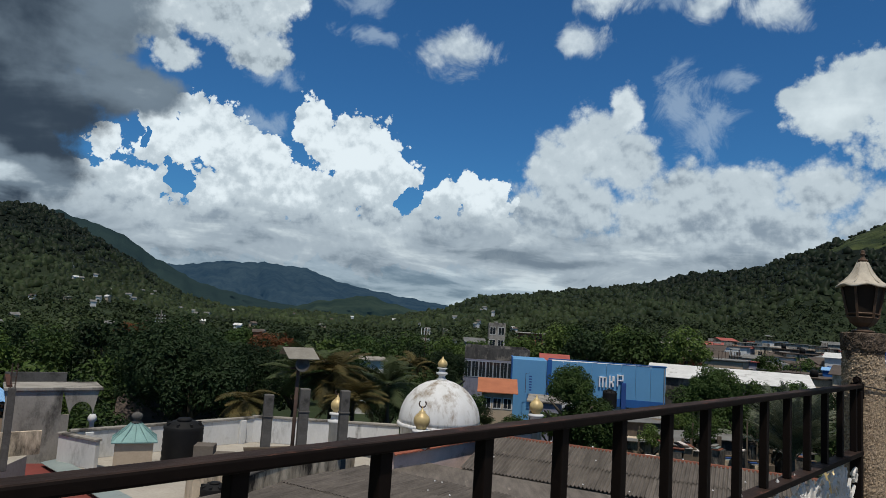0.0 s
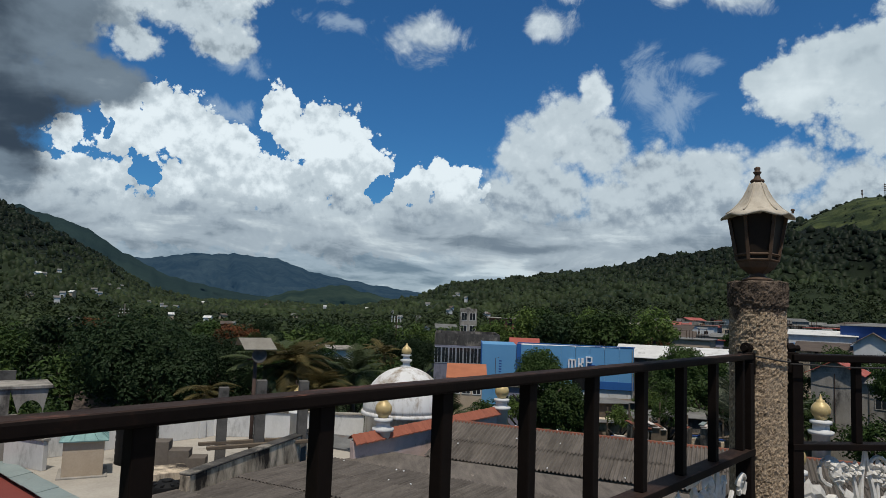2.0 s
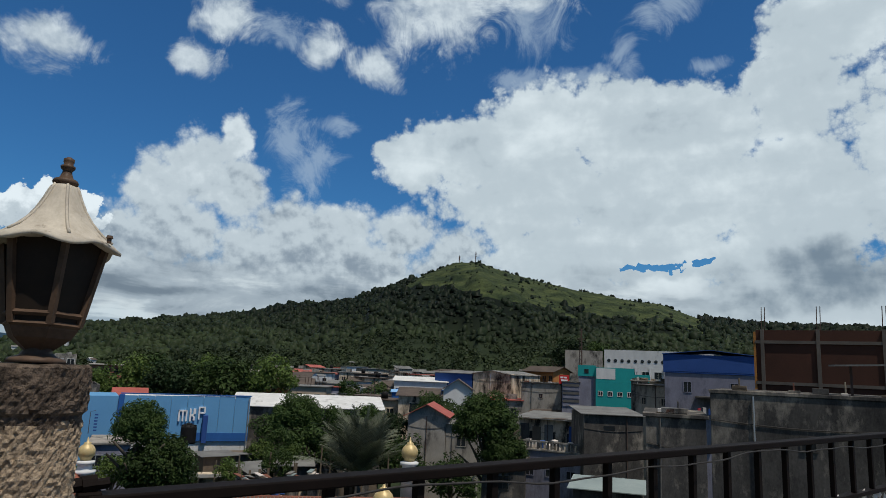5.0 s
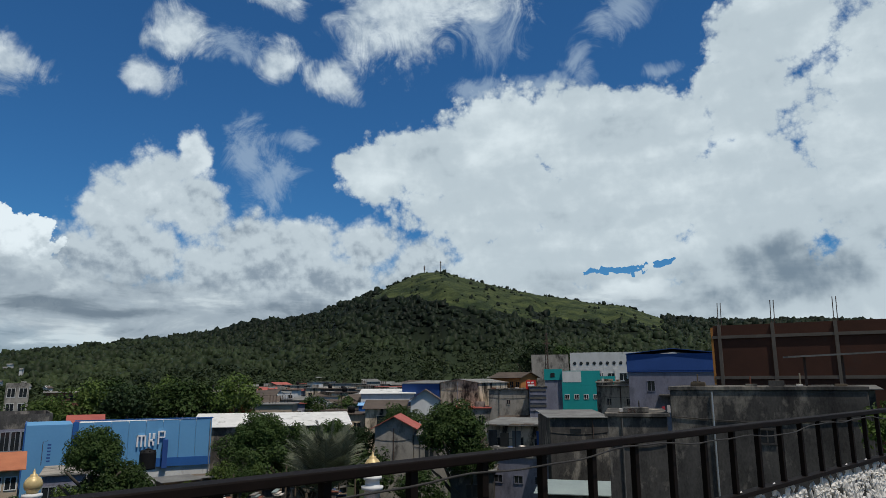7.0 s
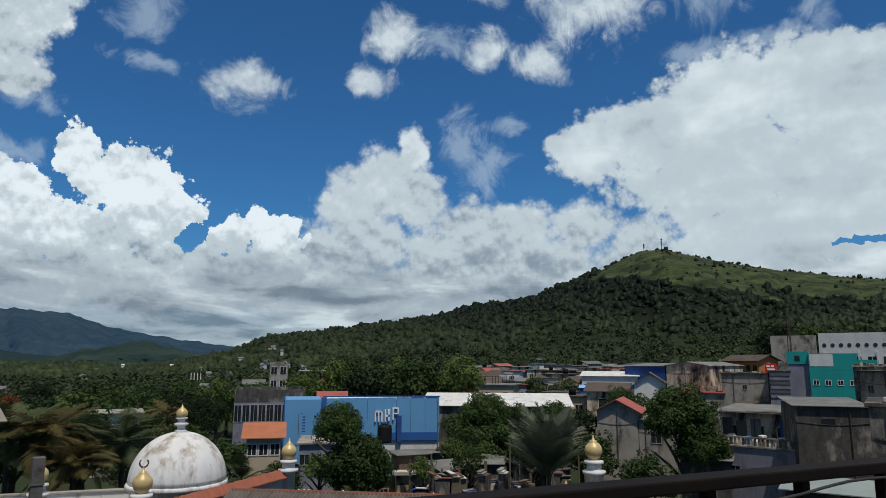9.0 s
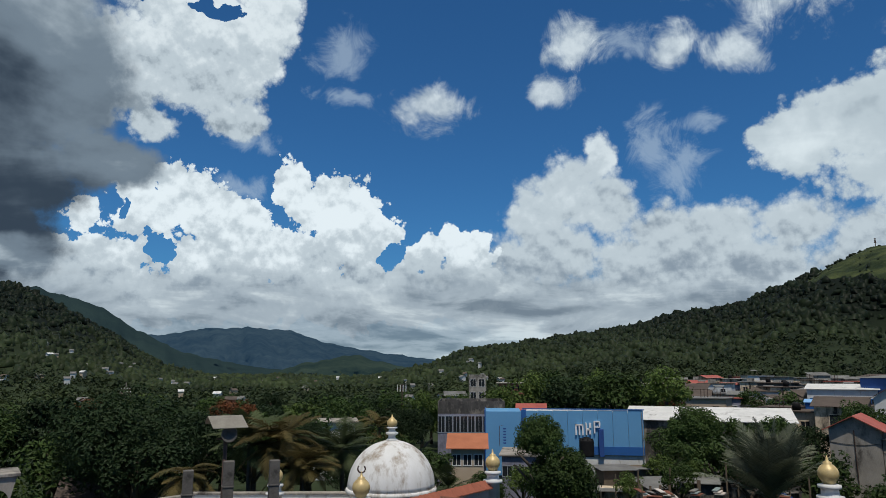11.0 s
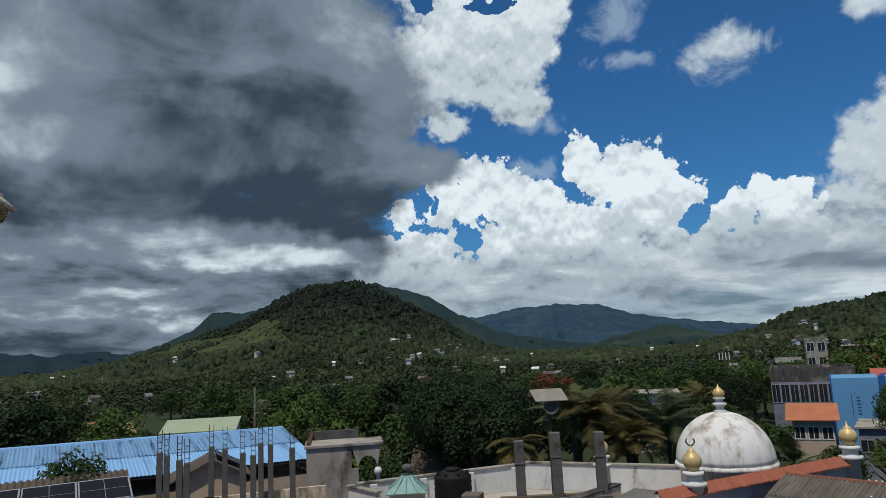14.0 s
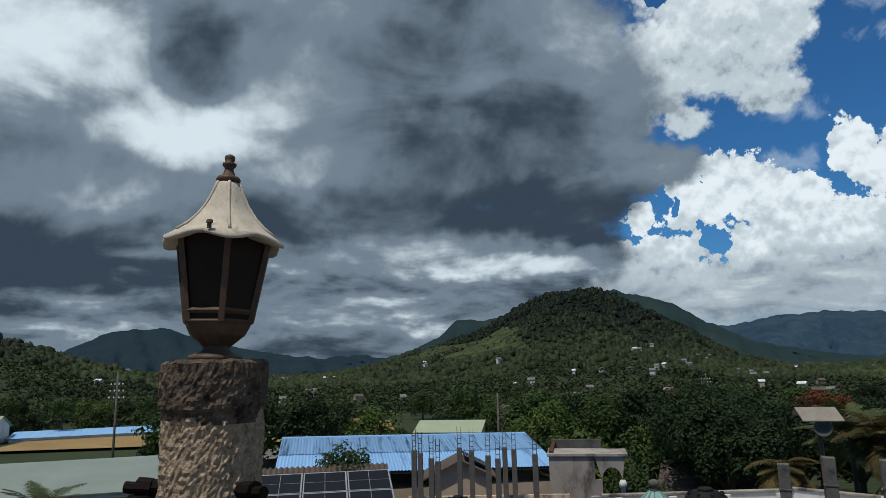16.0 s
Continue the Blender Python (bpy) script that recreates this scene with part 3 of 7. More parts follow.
def land(x, y):
    r = math.hypot(x, y)
    a = math.degrees(math.atan2(x, y))
    h = GROUND_Z + 1.5 * noise.noise(Vector((x, y, 0)) * 0.006) * min(1, max(0, (r - 90) / 100))
    h += max(0, min(r, 1600) - 200) * 0.006
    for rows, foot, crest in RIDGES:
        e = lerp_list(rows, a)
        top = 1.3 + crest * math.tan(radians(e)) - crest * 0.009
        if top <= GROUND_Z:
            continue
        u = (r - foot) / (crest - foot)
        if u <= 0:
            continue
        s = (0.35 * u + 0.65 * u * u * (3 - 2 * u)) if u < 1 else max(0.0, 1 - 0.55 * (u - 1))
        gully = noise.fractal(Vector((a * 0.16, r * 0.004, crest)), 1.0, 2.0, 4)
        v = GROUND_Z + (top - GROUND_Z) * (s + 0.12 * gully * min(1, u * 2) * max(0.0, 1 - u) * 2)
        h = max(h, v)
    return h


def grassy(x, y, h):
    r = math.hypot(x, y)
    a = math.degrees(math.atan2(x, y))
    n = noise.fractal(Vector((x, y, 7)) * 0.008, 1.0, 2.0, 3)
    e = math.degrees(math.atan2(h - 1.3, r))
    if 29 < a < 54 and e > lerp_list(RIDGES[0][0], a) - 3.0 + n * 1.9 + max(0, 34 - a) * 0.7 + max(0, a - 46) * 0.12:
        return True
    if -51 < a < -38 and 0.8 < e < 3.4 and n > -0.2 + abs(e - 1.9) * 0.2:
        return True
    return 7 < a < 10.5 and e > 2.6


def build_land():
    azs = list(np.arange(-180, -95, 5.0)) + list(np.arange(-95, 28, 0.6)) + list(np.arange(28, 56, 0.2)) + list(np.arange(56, 75, 0.6)) + list(np.arange(75, 180, 5.0))
    rs = [0.5, 12] + [25 * 1.055 ** i for i in range(52)] + [400 * 1.015 ** i for i in range(1, 76)] + [1222 * 1.06 ** i for i in range(1, 24)]
    verts, faces, slots = [], [], []
    for a in azs:
        for r in rs:
            x, y = r * math.sin(radians(a)), r * math.cos(radians(a))
            verts.append((x, y, land(x, y)))
    n = len(rs)
    for i in range(len(azs)):
        j = (i + 1) % len(azs)
        for k in range(n - 1):
            faces.append((i * n + k, i * n + k + 1, j * n + k + 1, j * n + k))
            x, y, h = verts[i * n + k]
            slots.append(1 if rs[k] > 150 and grassy(x, y, h) else 0)
    me = bpy.data.meshes.new("ground")
    me.from_pydata(verts, [], faces)
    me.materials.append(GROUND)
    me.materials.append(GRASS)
    me.polygons.foreach_set("material_index", slots)
    me.shade_smooth()
    tagged(new("ground", me), "green valley floor rising into wooded hills", "ground", kind="structure")


build_land()


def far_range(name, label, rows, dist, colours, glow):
    """A distant range as a backdrop: crest line with spurs, air haze put in as bluish colour and glow."""
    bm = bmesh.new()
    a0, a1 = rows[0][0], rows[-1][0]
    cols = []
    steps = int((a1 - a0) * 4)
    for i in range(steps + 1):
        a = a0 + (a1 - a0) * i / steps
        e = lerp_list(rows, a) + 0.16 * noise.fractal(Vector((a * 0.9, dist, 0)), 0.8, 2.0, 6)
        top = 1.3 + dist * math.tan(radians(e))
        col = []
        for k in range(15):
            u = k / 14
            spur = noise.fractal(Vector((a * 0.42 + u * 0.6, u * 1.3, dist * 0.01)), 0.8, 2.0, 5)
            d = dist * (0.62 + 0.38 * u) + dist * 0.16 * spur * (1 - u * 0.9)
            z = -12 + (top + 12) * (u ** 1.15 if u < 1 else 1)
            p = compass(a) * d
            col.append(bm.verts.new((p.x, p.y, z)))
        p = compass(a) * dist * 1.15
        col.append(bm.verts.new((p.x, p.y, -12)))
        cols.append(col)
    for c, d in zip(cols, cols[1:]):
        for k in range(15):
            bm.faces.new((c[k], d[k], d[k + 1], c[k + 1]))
    # no air in between: blue-tinted base colours and faint emission imitate the haze
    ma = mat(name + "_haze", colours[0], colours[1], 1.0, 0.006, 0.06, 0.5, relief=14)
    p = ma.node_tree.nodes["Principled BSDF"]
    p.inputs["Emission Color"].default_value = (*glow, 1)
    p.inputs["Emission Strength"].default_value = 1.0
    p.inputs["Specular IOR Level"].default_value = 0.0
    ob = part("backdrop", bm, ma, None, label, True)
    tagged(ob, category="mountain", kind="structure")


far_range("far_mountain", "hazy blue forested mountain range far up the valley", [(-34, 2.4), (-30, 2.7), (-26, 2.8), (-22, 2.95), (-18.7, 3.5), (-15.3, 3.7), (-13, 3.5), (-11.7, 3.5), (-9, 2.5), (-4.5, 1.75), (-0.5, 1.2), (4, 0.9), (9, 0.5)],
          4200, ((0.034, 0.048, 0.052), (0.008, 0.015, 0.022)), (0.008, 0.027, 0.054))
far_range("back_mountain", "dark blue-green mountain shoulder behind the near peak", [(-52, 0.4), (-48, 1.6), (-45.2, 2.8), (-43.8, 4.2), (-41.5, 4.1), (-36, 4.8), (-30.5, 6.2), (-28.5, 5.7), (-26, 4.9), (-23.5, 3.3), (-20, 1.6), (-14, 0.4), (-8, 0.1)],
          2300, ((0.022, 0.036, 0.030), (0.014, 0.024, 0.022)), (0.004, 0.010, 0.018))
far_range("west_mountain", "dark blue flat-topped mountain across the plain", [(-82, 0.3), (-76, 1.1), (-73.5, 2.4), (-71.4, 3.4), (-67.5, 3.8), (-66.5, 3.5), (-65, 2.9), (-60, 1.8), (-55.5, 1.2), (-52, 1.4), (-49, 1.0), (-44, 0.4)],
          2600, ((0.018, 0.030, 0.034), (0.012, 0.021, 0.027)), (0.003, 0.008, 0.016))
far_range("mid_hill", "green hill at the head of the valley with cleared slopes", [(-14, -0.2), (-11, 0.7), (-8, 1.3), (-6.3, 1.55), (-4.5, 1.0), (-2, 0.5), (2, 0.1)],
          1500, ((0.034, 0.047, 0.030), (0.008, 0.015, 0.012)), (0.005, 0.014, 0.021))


# ---- the terrace: floor, eave, railings, lamp pillar ----
PILLAR = Vector((1.52, 2.44, 0))
D1, D2 = compass(-136.6), compass(83.1)
RAIL_Z, MID_Z, LOW_Z = 1.2, 0.975, 0.695

bm = bmesh.new()
c0, c1, c2 = PILLAR + compass(-27) * 0.12, PILLAR + D1 * 6 + compass(-27) * 0.12, PILLAR + D2 * 9 + compass(-10) * 0.12
poly_slab(bm, [(c0.x, c0.y, 0), (c1.x, c1.y, 0), (c1.x + 6, c1.y - 5, 0), (c2.x + 1, c2.y - 9, 0), (c2.x, c2.y, 0)], 0.25)
floor = part("floor", bm, FLOOR, None, "grey cement floor of an open roof terrace")
tagged(floor, category="floor", kind="structure")
bm = bmesh.new()
poly_slab(bm, [(c0.x + 0.1, c0.y - 0.15, -0.25), (c1.x + 0.2, c1.y - 0.2, -0.25), (c1.x + 6, c1.y - 5, -0.25), (c2.x + 1, c2.y - 9, -0.25), (c2.x, c2.y - 0.2, -0.25)], 11.75)
tagged(part("wall_below_terrace", bm, STAINED, None, "stained plaster walls of the building under the terrace"), category="wall", kind="structure")
bm = bmesh.new()
poly_slab(bm, [(1.03, 1.72, 2.40), (3.4, 0.9, 2.40), (3.32, 0.62, 2.46), (0.95, 1.42, 2.46)], 0.05)
for x0, y0 in ((1.25, 1.45), (3.05, 0.85)):
    poly_slab(bm, [(x0, y0, 2.36), (x0 + 0.05, y0, 2.36), (x0 + 0.05, -4.02, 2.9), (x0, -4.02, 2.9)], 0.07)
tagged(part("ceiling_eave", bm, WOOD, None, "dark eave board on rafters over the rear of the terrace"), category="eave", kind="structure")
bm = boxed((-2.6, -4.2, 0), (4.2, -4.0, 3.0))
tagged(part("wall_rear", bm, STAINED, None, "plain stained wall behind the terrace"), category="wall", kind="structure")


def scroll(bm, cx, cz, r, turns, start, hand, thick=0.0075, dy=0.0):
    pts = []
    n = int(14 * turns) + 4
    for i in range(n):
        u = i / (n - 1)
        a = start + hand * u * turns * math.tau
        rr = r * (1 - 0.86 * u)
        pts.append((cx + math.cos(a) * rr, dy + 0.006 * math.sin(5 * u), cz + math.sin(a) * rr))
    return tube(bm, pts, thick, 5, 0.75)


def leaf_relief(bm, x, z, a, size):
    """A cast leaf: a raised rib with two lobes."""
    d, s = Vector((math.cos(a), 0, math.sin(a))), Vector((-math.sin(a), 0, math.cos(a)))
    b = Vector((x, 0, z))
    v = [bm.verts.new(b + d * size * u + s * size * w + Vector((0, y, 0))) for u, w, y in
         ((0, 0, 0), (0.35, 0.28, -0.004), (0.75, 0.22, 0.002), (1, 0, 0), (0.7, -0.2, 0.002), (0.3, -0.27, -0.004), (0.5, 0, -0.011), (0.5, 0, 0.009))]
    ring = [0, 1, 2, 3, 4, 5]
    for i in range(6):
        bm.faces.new((v[ring[i]], v[ring[(i + 1) % 6]], v[6]))
        bm.faces.new((v[ring[(i + 1) % 6]], v[ring[i]], v[7]))


def scroll_panel(rng, width, height):
    """Cast floral panel: stems that fan out, curls, leaves and flower bosses."""
    bm = bmesh.new()
    for side in (-1, 1):
        for k in range(4):
            pts = []
            for i in range(9):
                u = i / 8
                pts.append((width / 2 + side * (0.01 + width * 0.13 * k * u ** 1.4 + 0.012 * math.sin(4 * u + k)), 0.004 * math.cos(7 * u), 0.005 + (height - 0.01) * (u * (1 - 0.12 * k))))
            tube(bm, pts, 0.0085, 5, 0.6)
        for k in range(5):
            x = width / 2 + side * width * (0.10 + 0.085 * k)
            z = height * (0.18 + 0.68 * rng.random())
            scroll(bm, x, z, 0.026 + 0.018 * rng.random(), 1.4, rng.random() * 6, side, 0.006)
    for k in range(52):
        leaf_relief(bm, width * rng.random(), height * (0.04 + 0.9 * rng.random()), rng.random() * math.tau, 0.032 + 0.034 * rng.random())
    for k in range(9):
        x, z = width * (0.1 + 0.8 * rng.random()), height * (0.15 + 0.7 * rng.random())
        for j in range(6):
            leaf_relief(bm, x, z, j * math.tau / 6 + rng.random(), 0.026)
    return bm


def railing(name, label, d, length, first, step, seed, worn, back, front, deep):
    rng = random.Random(seed)
    m = Matrix.Translation((PILLAR.x, PILLAR.y, 0)) @ Matrix.Rotation(math.atan2(d.y, d.x), 4, "Z")
    rail = thing(name, label, "railing", m)
    bm = boxed((0.085, -back, RAIL_Z - deep), (length, front, RAIL_Z), 0.003)
    bm.normal_update()
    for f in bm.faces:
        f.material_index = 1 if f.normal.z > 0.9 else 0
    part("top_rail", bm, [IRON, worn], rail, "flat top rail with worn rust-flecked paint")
    bm = boxed((0.085, -0.02, MID_Z - 0.016), (length, 0.02, MID_Z), 0.002)
    bm.normal_update()
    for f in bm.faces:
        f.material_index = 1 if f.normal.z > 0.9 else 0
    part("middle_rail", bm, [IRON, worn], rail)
    part("bottom_rail", boxed((0.085, -0.02, LOW_Z - 0.016), (length, 0.02, LOW_Z), 0.002), IRON, rail)
    bar = mesh_of(boxed((-0.0095, -0.009, MID_Z), (0.0095, 0.009, RAIL_Z - deep), 0.0015), "baluster", IRON)
    leg = mesh_of(boxed((-0.016, -0.016, 0.0), (0.016, 0.016, LOW_Z - 0.016), 0.0015), "stanchion", IRON)
    x, k = first, 0
    while x < length - 0.03:
        o = new("baluster", bar)
        o.parent, o.matrix_basis = rail, pose(x, 0, 0)
        if k % 4 == 1:
            o = new("stanchion", leg)
            o.parent, o.matrix_basis = rail, pose(x, 0, 0)
        x, k = x + step, k + 1
    side = boxed((0.085, -0.018, LOW_Z - 0.3), (0.115, 0.018, RAIL_Z - 0.022), 0.002)
    part("end_stile", side, IRON, rail)
    w = 0.36
    kinds = [mesh_of(scroll_panel(rng, w, MID_Z - LOW_Z - 0.016), "scroll_panel", SCROLL) for _ in range(3)]
    n = int((length - 0.13) / w)
    for i in range(n):
        o = new("scroll_panel", kinds[i % 3])
        o.parent, o.matrix_basis = rail, pose(0.125 + i * w, 0, LOW_Z)
        if i % 2 == 0:
            tagged(o, "grey cast-iron floral scrollwork panel")
    return rail


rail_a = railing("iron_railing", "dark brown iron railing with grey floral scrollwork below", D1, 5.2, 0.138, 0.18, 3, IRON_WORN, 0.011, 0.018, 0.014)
rail_b = railing("iron_railing", "dark brown iron railing with a grey cable tied along it", D2, 7.5, 0.28, 0.205, 4, IRON, 0.024, 0.024, 0.019)

# low kerb that the rails stand on
for d, ln in ((D1, 5.2), (D2, 7.5)):
    m = Matrix.Translation((PILLAR.x, PILLAR.y, 0)) @ Matrix.Rotation(math.atan2(d.y, d.x), 4, "Z")
    tagged(part("trim_kerb", boxed((0.07, -0.06, 0.0), (ln, 0.06, 0.004), 0.0), CONCRETE, None, "low cement kerb under the railing", m=m), category="kerb", kind="structure")

# pillar of rough-cast cement with its broken collar on top
bm = bmesh.new()
TOP_Z = 1.38
rings, nseg = [], 128
zs = [0.0, 0.25, 0.5] + [0.6 + 0.0052 * i for i in range(147)] + [1.365, TOP_Z - 0.004, TOP_Z]
for z in zs:
    ring = []
    for k in range(nseg):
        a = math.tau * k / nseg
        p = Vector((math.cos(a), math.sin(a), z * 6))
        lip = 1.318 + 0.016 * noise.noise(Vector((math.cos(a) * 2, math.sin(a) * 2, 5)))
        r = 0.0660 + (0.0050 if z > lip else 0) + 0.0016 * noise.fractal(Vector((p.x * 3, p.y * 3, z * 40)), 1, 2, 3) + 0.0030 * noise.noise(Vector((p.x * 15, p.y * 15, z * 190))) + 0.0030 * noise.noise(Vector((p.x * 22, p.y * 22, z * 290)))
        if z > TOP_Z - 0.003:
            r -= 0.006
        ring.append(bm.verts.new((math.cos(a) * r, math.sin(a) * r, z + (0.004 * noise.noise(p * 4) if z > 1.36 else 0))))
    rings.append(ring)
for a, b in zip(rings, rings[1:]):
    for k in range(nseg):
        f = bm.faces.new((a[k], a[(k + 1) % nseg], b[(k + 1) % nseg], b[k]))
        zc = a[k].co.z
        ang = math.tau * k / nseg
        f.material_index = 1 if zc > 1.296 + 0.03 * noise.noise(Vector((math.cos(ang) * 2.2, math.sin(ang) * 2.2, 1))) else 0
bm.faces.new(rings[0][::-1])
bm.faces.new(rings[-1]).material_index = 1
pillar = thing("lamp_pillar", "round rough-cast cement pillar with a blackened crumbling top", "pillar", pose(PILLAR.x, PILLAR.y, 0))
part("shaft", bm, [ROUGHCAST, ROUGHCAST_DARK], pillar)
for d in (D1, D2):
    bm = bmesh.new()
    for i, (r, x) in enumerate(((0.010, 0.06), (0.013, 0.078), (0.008, 0.095))):
        tube(bm, [tuple(d * x + Vector((0, 0, RAIL_Z + 0.012))), tuple(d * (x + 0.02) + Vector((0, 0, RAIL_Z + 0.014)))], r, 8)
    box(bm, (d.x * 0.09 - 0.016, d.y * 0.09 - 0.016, RAIL_Z - 0.05), (d.x * 0.09 + 0.016, d.y * 0.09 + 0.016, RAIL_Z + 0.004), 0.003)
    part("rail_bracket", bm, IRON, pillar, "rusted bolted bracket")

# lantern on the pillar
lamp = thing("pillar_lantern", "weathered six-sided lantern with a flared cream roof and finial", "lamp", pose(PILLAR.x, PILLAR.y, TOP_Z + 0.001, -1.5, 1.2, 8))
R6 = [math.tau * (k + 0.5) / 6 for k in range(6)]


def hexa(bm, rows):
    rings = [[bm.verts.new((math.cos(a) * r, math.sin(a) * r, z)) for a in R6] for r, z in rows]
    for a, b in zip(rings, rings[1:]):
        for k in range(6):
            bm.faces.new((a[k], a[(k + 1) % 6], b[(k + 1) % 6], b[k]))
    bm.faces.new(rings[0][::-1])
    bm.faces.new(rings[-1])
    return bm


part("foot", lathe(bmesh.new(), [(0.038, 0), (0.036, 0.006), (0.024, 0.010), (0.018, 0.016), (0.020, 0.020)], 20), LAMP_DARK, lamp, smooth=True)
part("cup", hexa(bmesh.new(), [(0.020, 0.018), (0.041, 0.034), (0.0475, 0.046), (0.049, 0.052), (0.045, 0.053)]), LAMP_DARK, lamp)
B0, B1, ZB, ZT = 0.048, 0.069, 0.052, 0.172
for k in range(6):
    a, b = R6[k], R6[(k + 1) % 6]
    p0, p1 = Vector((math.cos(a) * B0, math.sin(a) * B0, ZB)), Vector((math.cos(a) * B1, math.sin(a) * B1, ZT))
    q0, q1 = Vector((math.cos(b) * B0, math.sin(b) * B0, ZB)), Vector((math.cos(b) * B1, math.sin(b) * B1, ZT))
    bm = bmesh.new()
    tube(bm, [p0, p1], 0.0055, 4)
    part("frame_post", bm, LAMP_DARK, lamp)
    bm = bmesh.new()
    inn = 0.955
    corners = [p0.lerp(q0, 0.06), q0.lerp(p0, 0.06), q1.lerp(p1, 0.06), p1.lerp(q1, 0.06)]
    v0 = [bm.verts.new((c.x * inn, c.y * inn, c.z)) for c in corners]
    v1 = [bm.verts.new((c.x * (inn - 0.05), c.y * (inn - 0.05), c.z)) for c in corners]
    bm.faces.new(v0)
    bm.faces.new(v1[::-1])
    for i in range(4):
        bm.faces.new((v0[i], v1[i], v1[(i + 1) % 4], v0[(i + 1) % 4]))
    part("pane", bm, LAMP_GLASS, lamp)
    bm = bmesh.new()
    tube(bm, [p0.lerp(p1, 0.12), q0.lerp(q1, 0.12)], 0.004, 4)
    tube(bm, [p0.lerp(p1, 0.0), q0.lerp(q1, 0.0)], 0.004, 4)
    part("frame_sill", bm, LAMP_DARK, lamp)


def flare(a, i):
    c = math.cos(6 * (a - R6[0]))
    k = (0.055, 0.06, 0.05, 0.045, 0.04, 0.03, 0.02, 0.01, 0, 0, 0)[min(i, 10)]
    return 1 + k * c, (-0.0045 * c if i < 3 else -0.0015 * c if i < 5 else 0)


prof = [(0.066, 0.167), (0.0835, 0.163), (0.0850, 0.167), (0.0735, 0.175), (0.058, 0.187), (0.0435, 0.203), (0.0325, 0.220), (0.0245, 0.237), (0.0195, 0.250), (0.0165, 0.256), (0.012, 0.258)]
for k in range(6):
    bm = tube(bmesh.new(), [(math.cos(R6[k]) * r * (1.03 - 0.02 * i / 8), math.sin(R6[k]) * r * (1.03 - 0.02 * i / 8), z + 0.0005) for i, (r, z) in enumerate(prof[3:10])], 0.0024, 5)
    part("roof_rib", bm, LAMP_TIN, lamp, smooth=True)
part("lamp_roof", lathe(bmesh.new(), prof, 72, flare), LAMP_TIN, lamp, "cream flaking paint on a ribbed flared roof", True)
prof = [(0.010, 0.256), (0.0155, 0.258), (0.0178, 0.262), (0.0155, 0.266), (0.010, 0.268), (0.0068, 0.276), (0.0065, 0.280), (0.0098, 0.284), (0.0102, 0.287), (0.0062, 0.289), (0.0075, 0.294), (0.0075, 0.298), (0.003, 0.301)]
part("finial", lathe(bmesh.new(), prof, 20), LAMP_DARK, lamp, smooth=True)
part("screw", lathe(bmesh.new(), [(0.003, 0), (0.003, 0.006), (0.005, 0.007), (0.004, 0.011)], 8), LAMP_DARK, lamp, m=pose(0.055, -0.062, 0.172, 0, 0, 0))

# cable tied along the second railing
pts = []
for i in range(120):
    x = 0.06 + i * 0.055
    s = 0.009 * math.sin(x * 3.7) + 0.006 * math.sin(x * 9.3 + 1) + 0.002 * math.sin(x * 23)
    p = PILLAR + D2 * x - D2.cross(Vector((0, 0, 1))) * -0.036
    pts.append((p.x, p.y, RAIL_Z - 0.035 - 0.01 * (i % 2 == 0) * 0 + s))
bm = tube(bmesh.new(), pts, 0.0024, 6)
loop = [(PILLAR.x + math.cos(t) * 0.0735, PILLAR.y + math.sin(t) * 0.0735, RAIL_Z - 0.012 + 0.006 * math.sin(2 * t)) for t in [math.tau * i / 28 for i in range(29)]]
tube(bm, loop, 0.0024, 6)
tagged(part("cable", bm, CABLE, None, "grey slack cable tied round the pillar and along the rail", True), category="cable")


# ---- plants ----
def leaf_quad(bm, c, nrm, size, rng):
    t = nrm.cross(Vector((rng.uniform(-1, 1), rng.uniform(-1, 1), rng.uniform(-1, 1)))).normalized()
    b = nrm.cross(t)
    bend = nrm * size * 0.2
    v = [bm.verts.new(c + p) for p in (t * size * 0.9, b * size * 0.45 + bend, -t * size * 0.9, -b * size * 0.45 + bend)]
    bm.faces.new(v)


def crown_mesh(seed, ma, clumps=34, leaves=46, size=0.075, flat=0.8, gap=0.0):
    """A crown of radius one about the origin: clumps of small leaves, uneven, with gaps."""
    rng = random.Random(seed)
    bm = bmesh.new()
    for i in range(clumps):
        a, u = rng.random() * math.tau, rng.uniform(-0.75, 1)
        s = math.sqrt(max(0, 1 - u * u))
        rad = rng.uniform(0.45, 0.86)
        c = Vector((math.cos(a) * s * rad, math.sin(a) * s * rad, u * rad * flat))
        cr = rng.uniform(0.20, 0.36)
        for j in range(leaves):
            d = Vector((rng.gauss(0, 1), rng.gauss(0, 1), rng.gauss(0, 1) + 0.25)).normalized()
            p = c + d * cr * rng.uniform(0.72, 1.05)
            nrm = (d + Vector((rng.uniform(-0.5, 0.5), rng.uniform(-0.5, 0.5), rng.uniform(-0.2, 0.7)))).normalized()
            leaf_quad(bm, p, nrm, size * rng.uniform(0.7, 1.4), rng)
    return mesh_of(bm, "crown", ma)


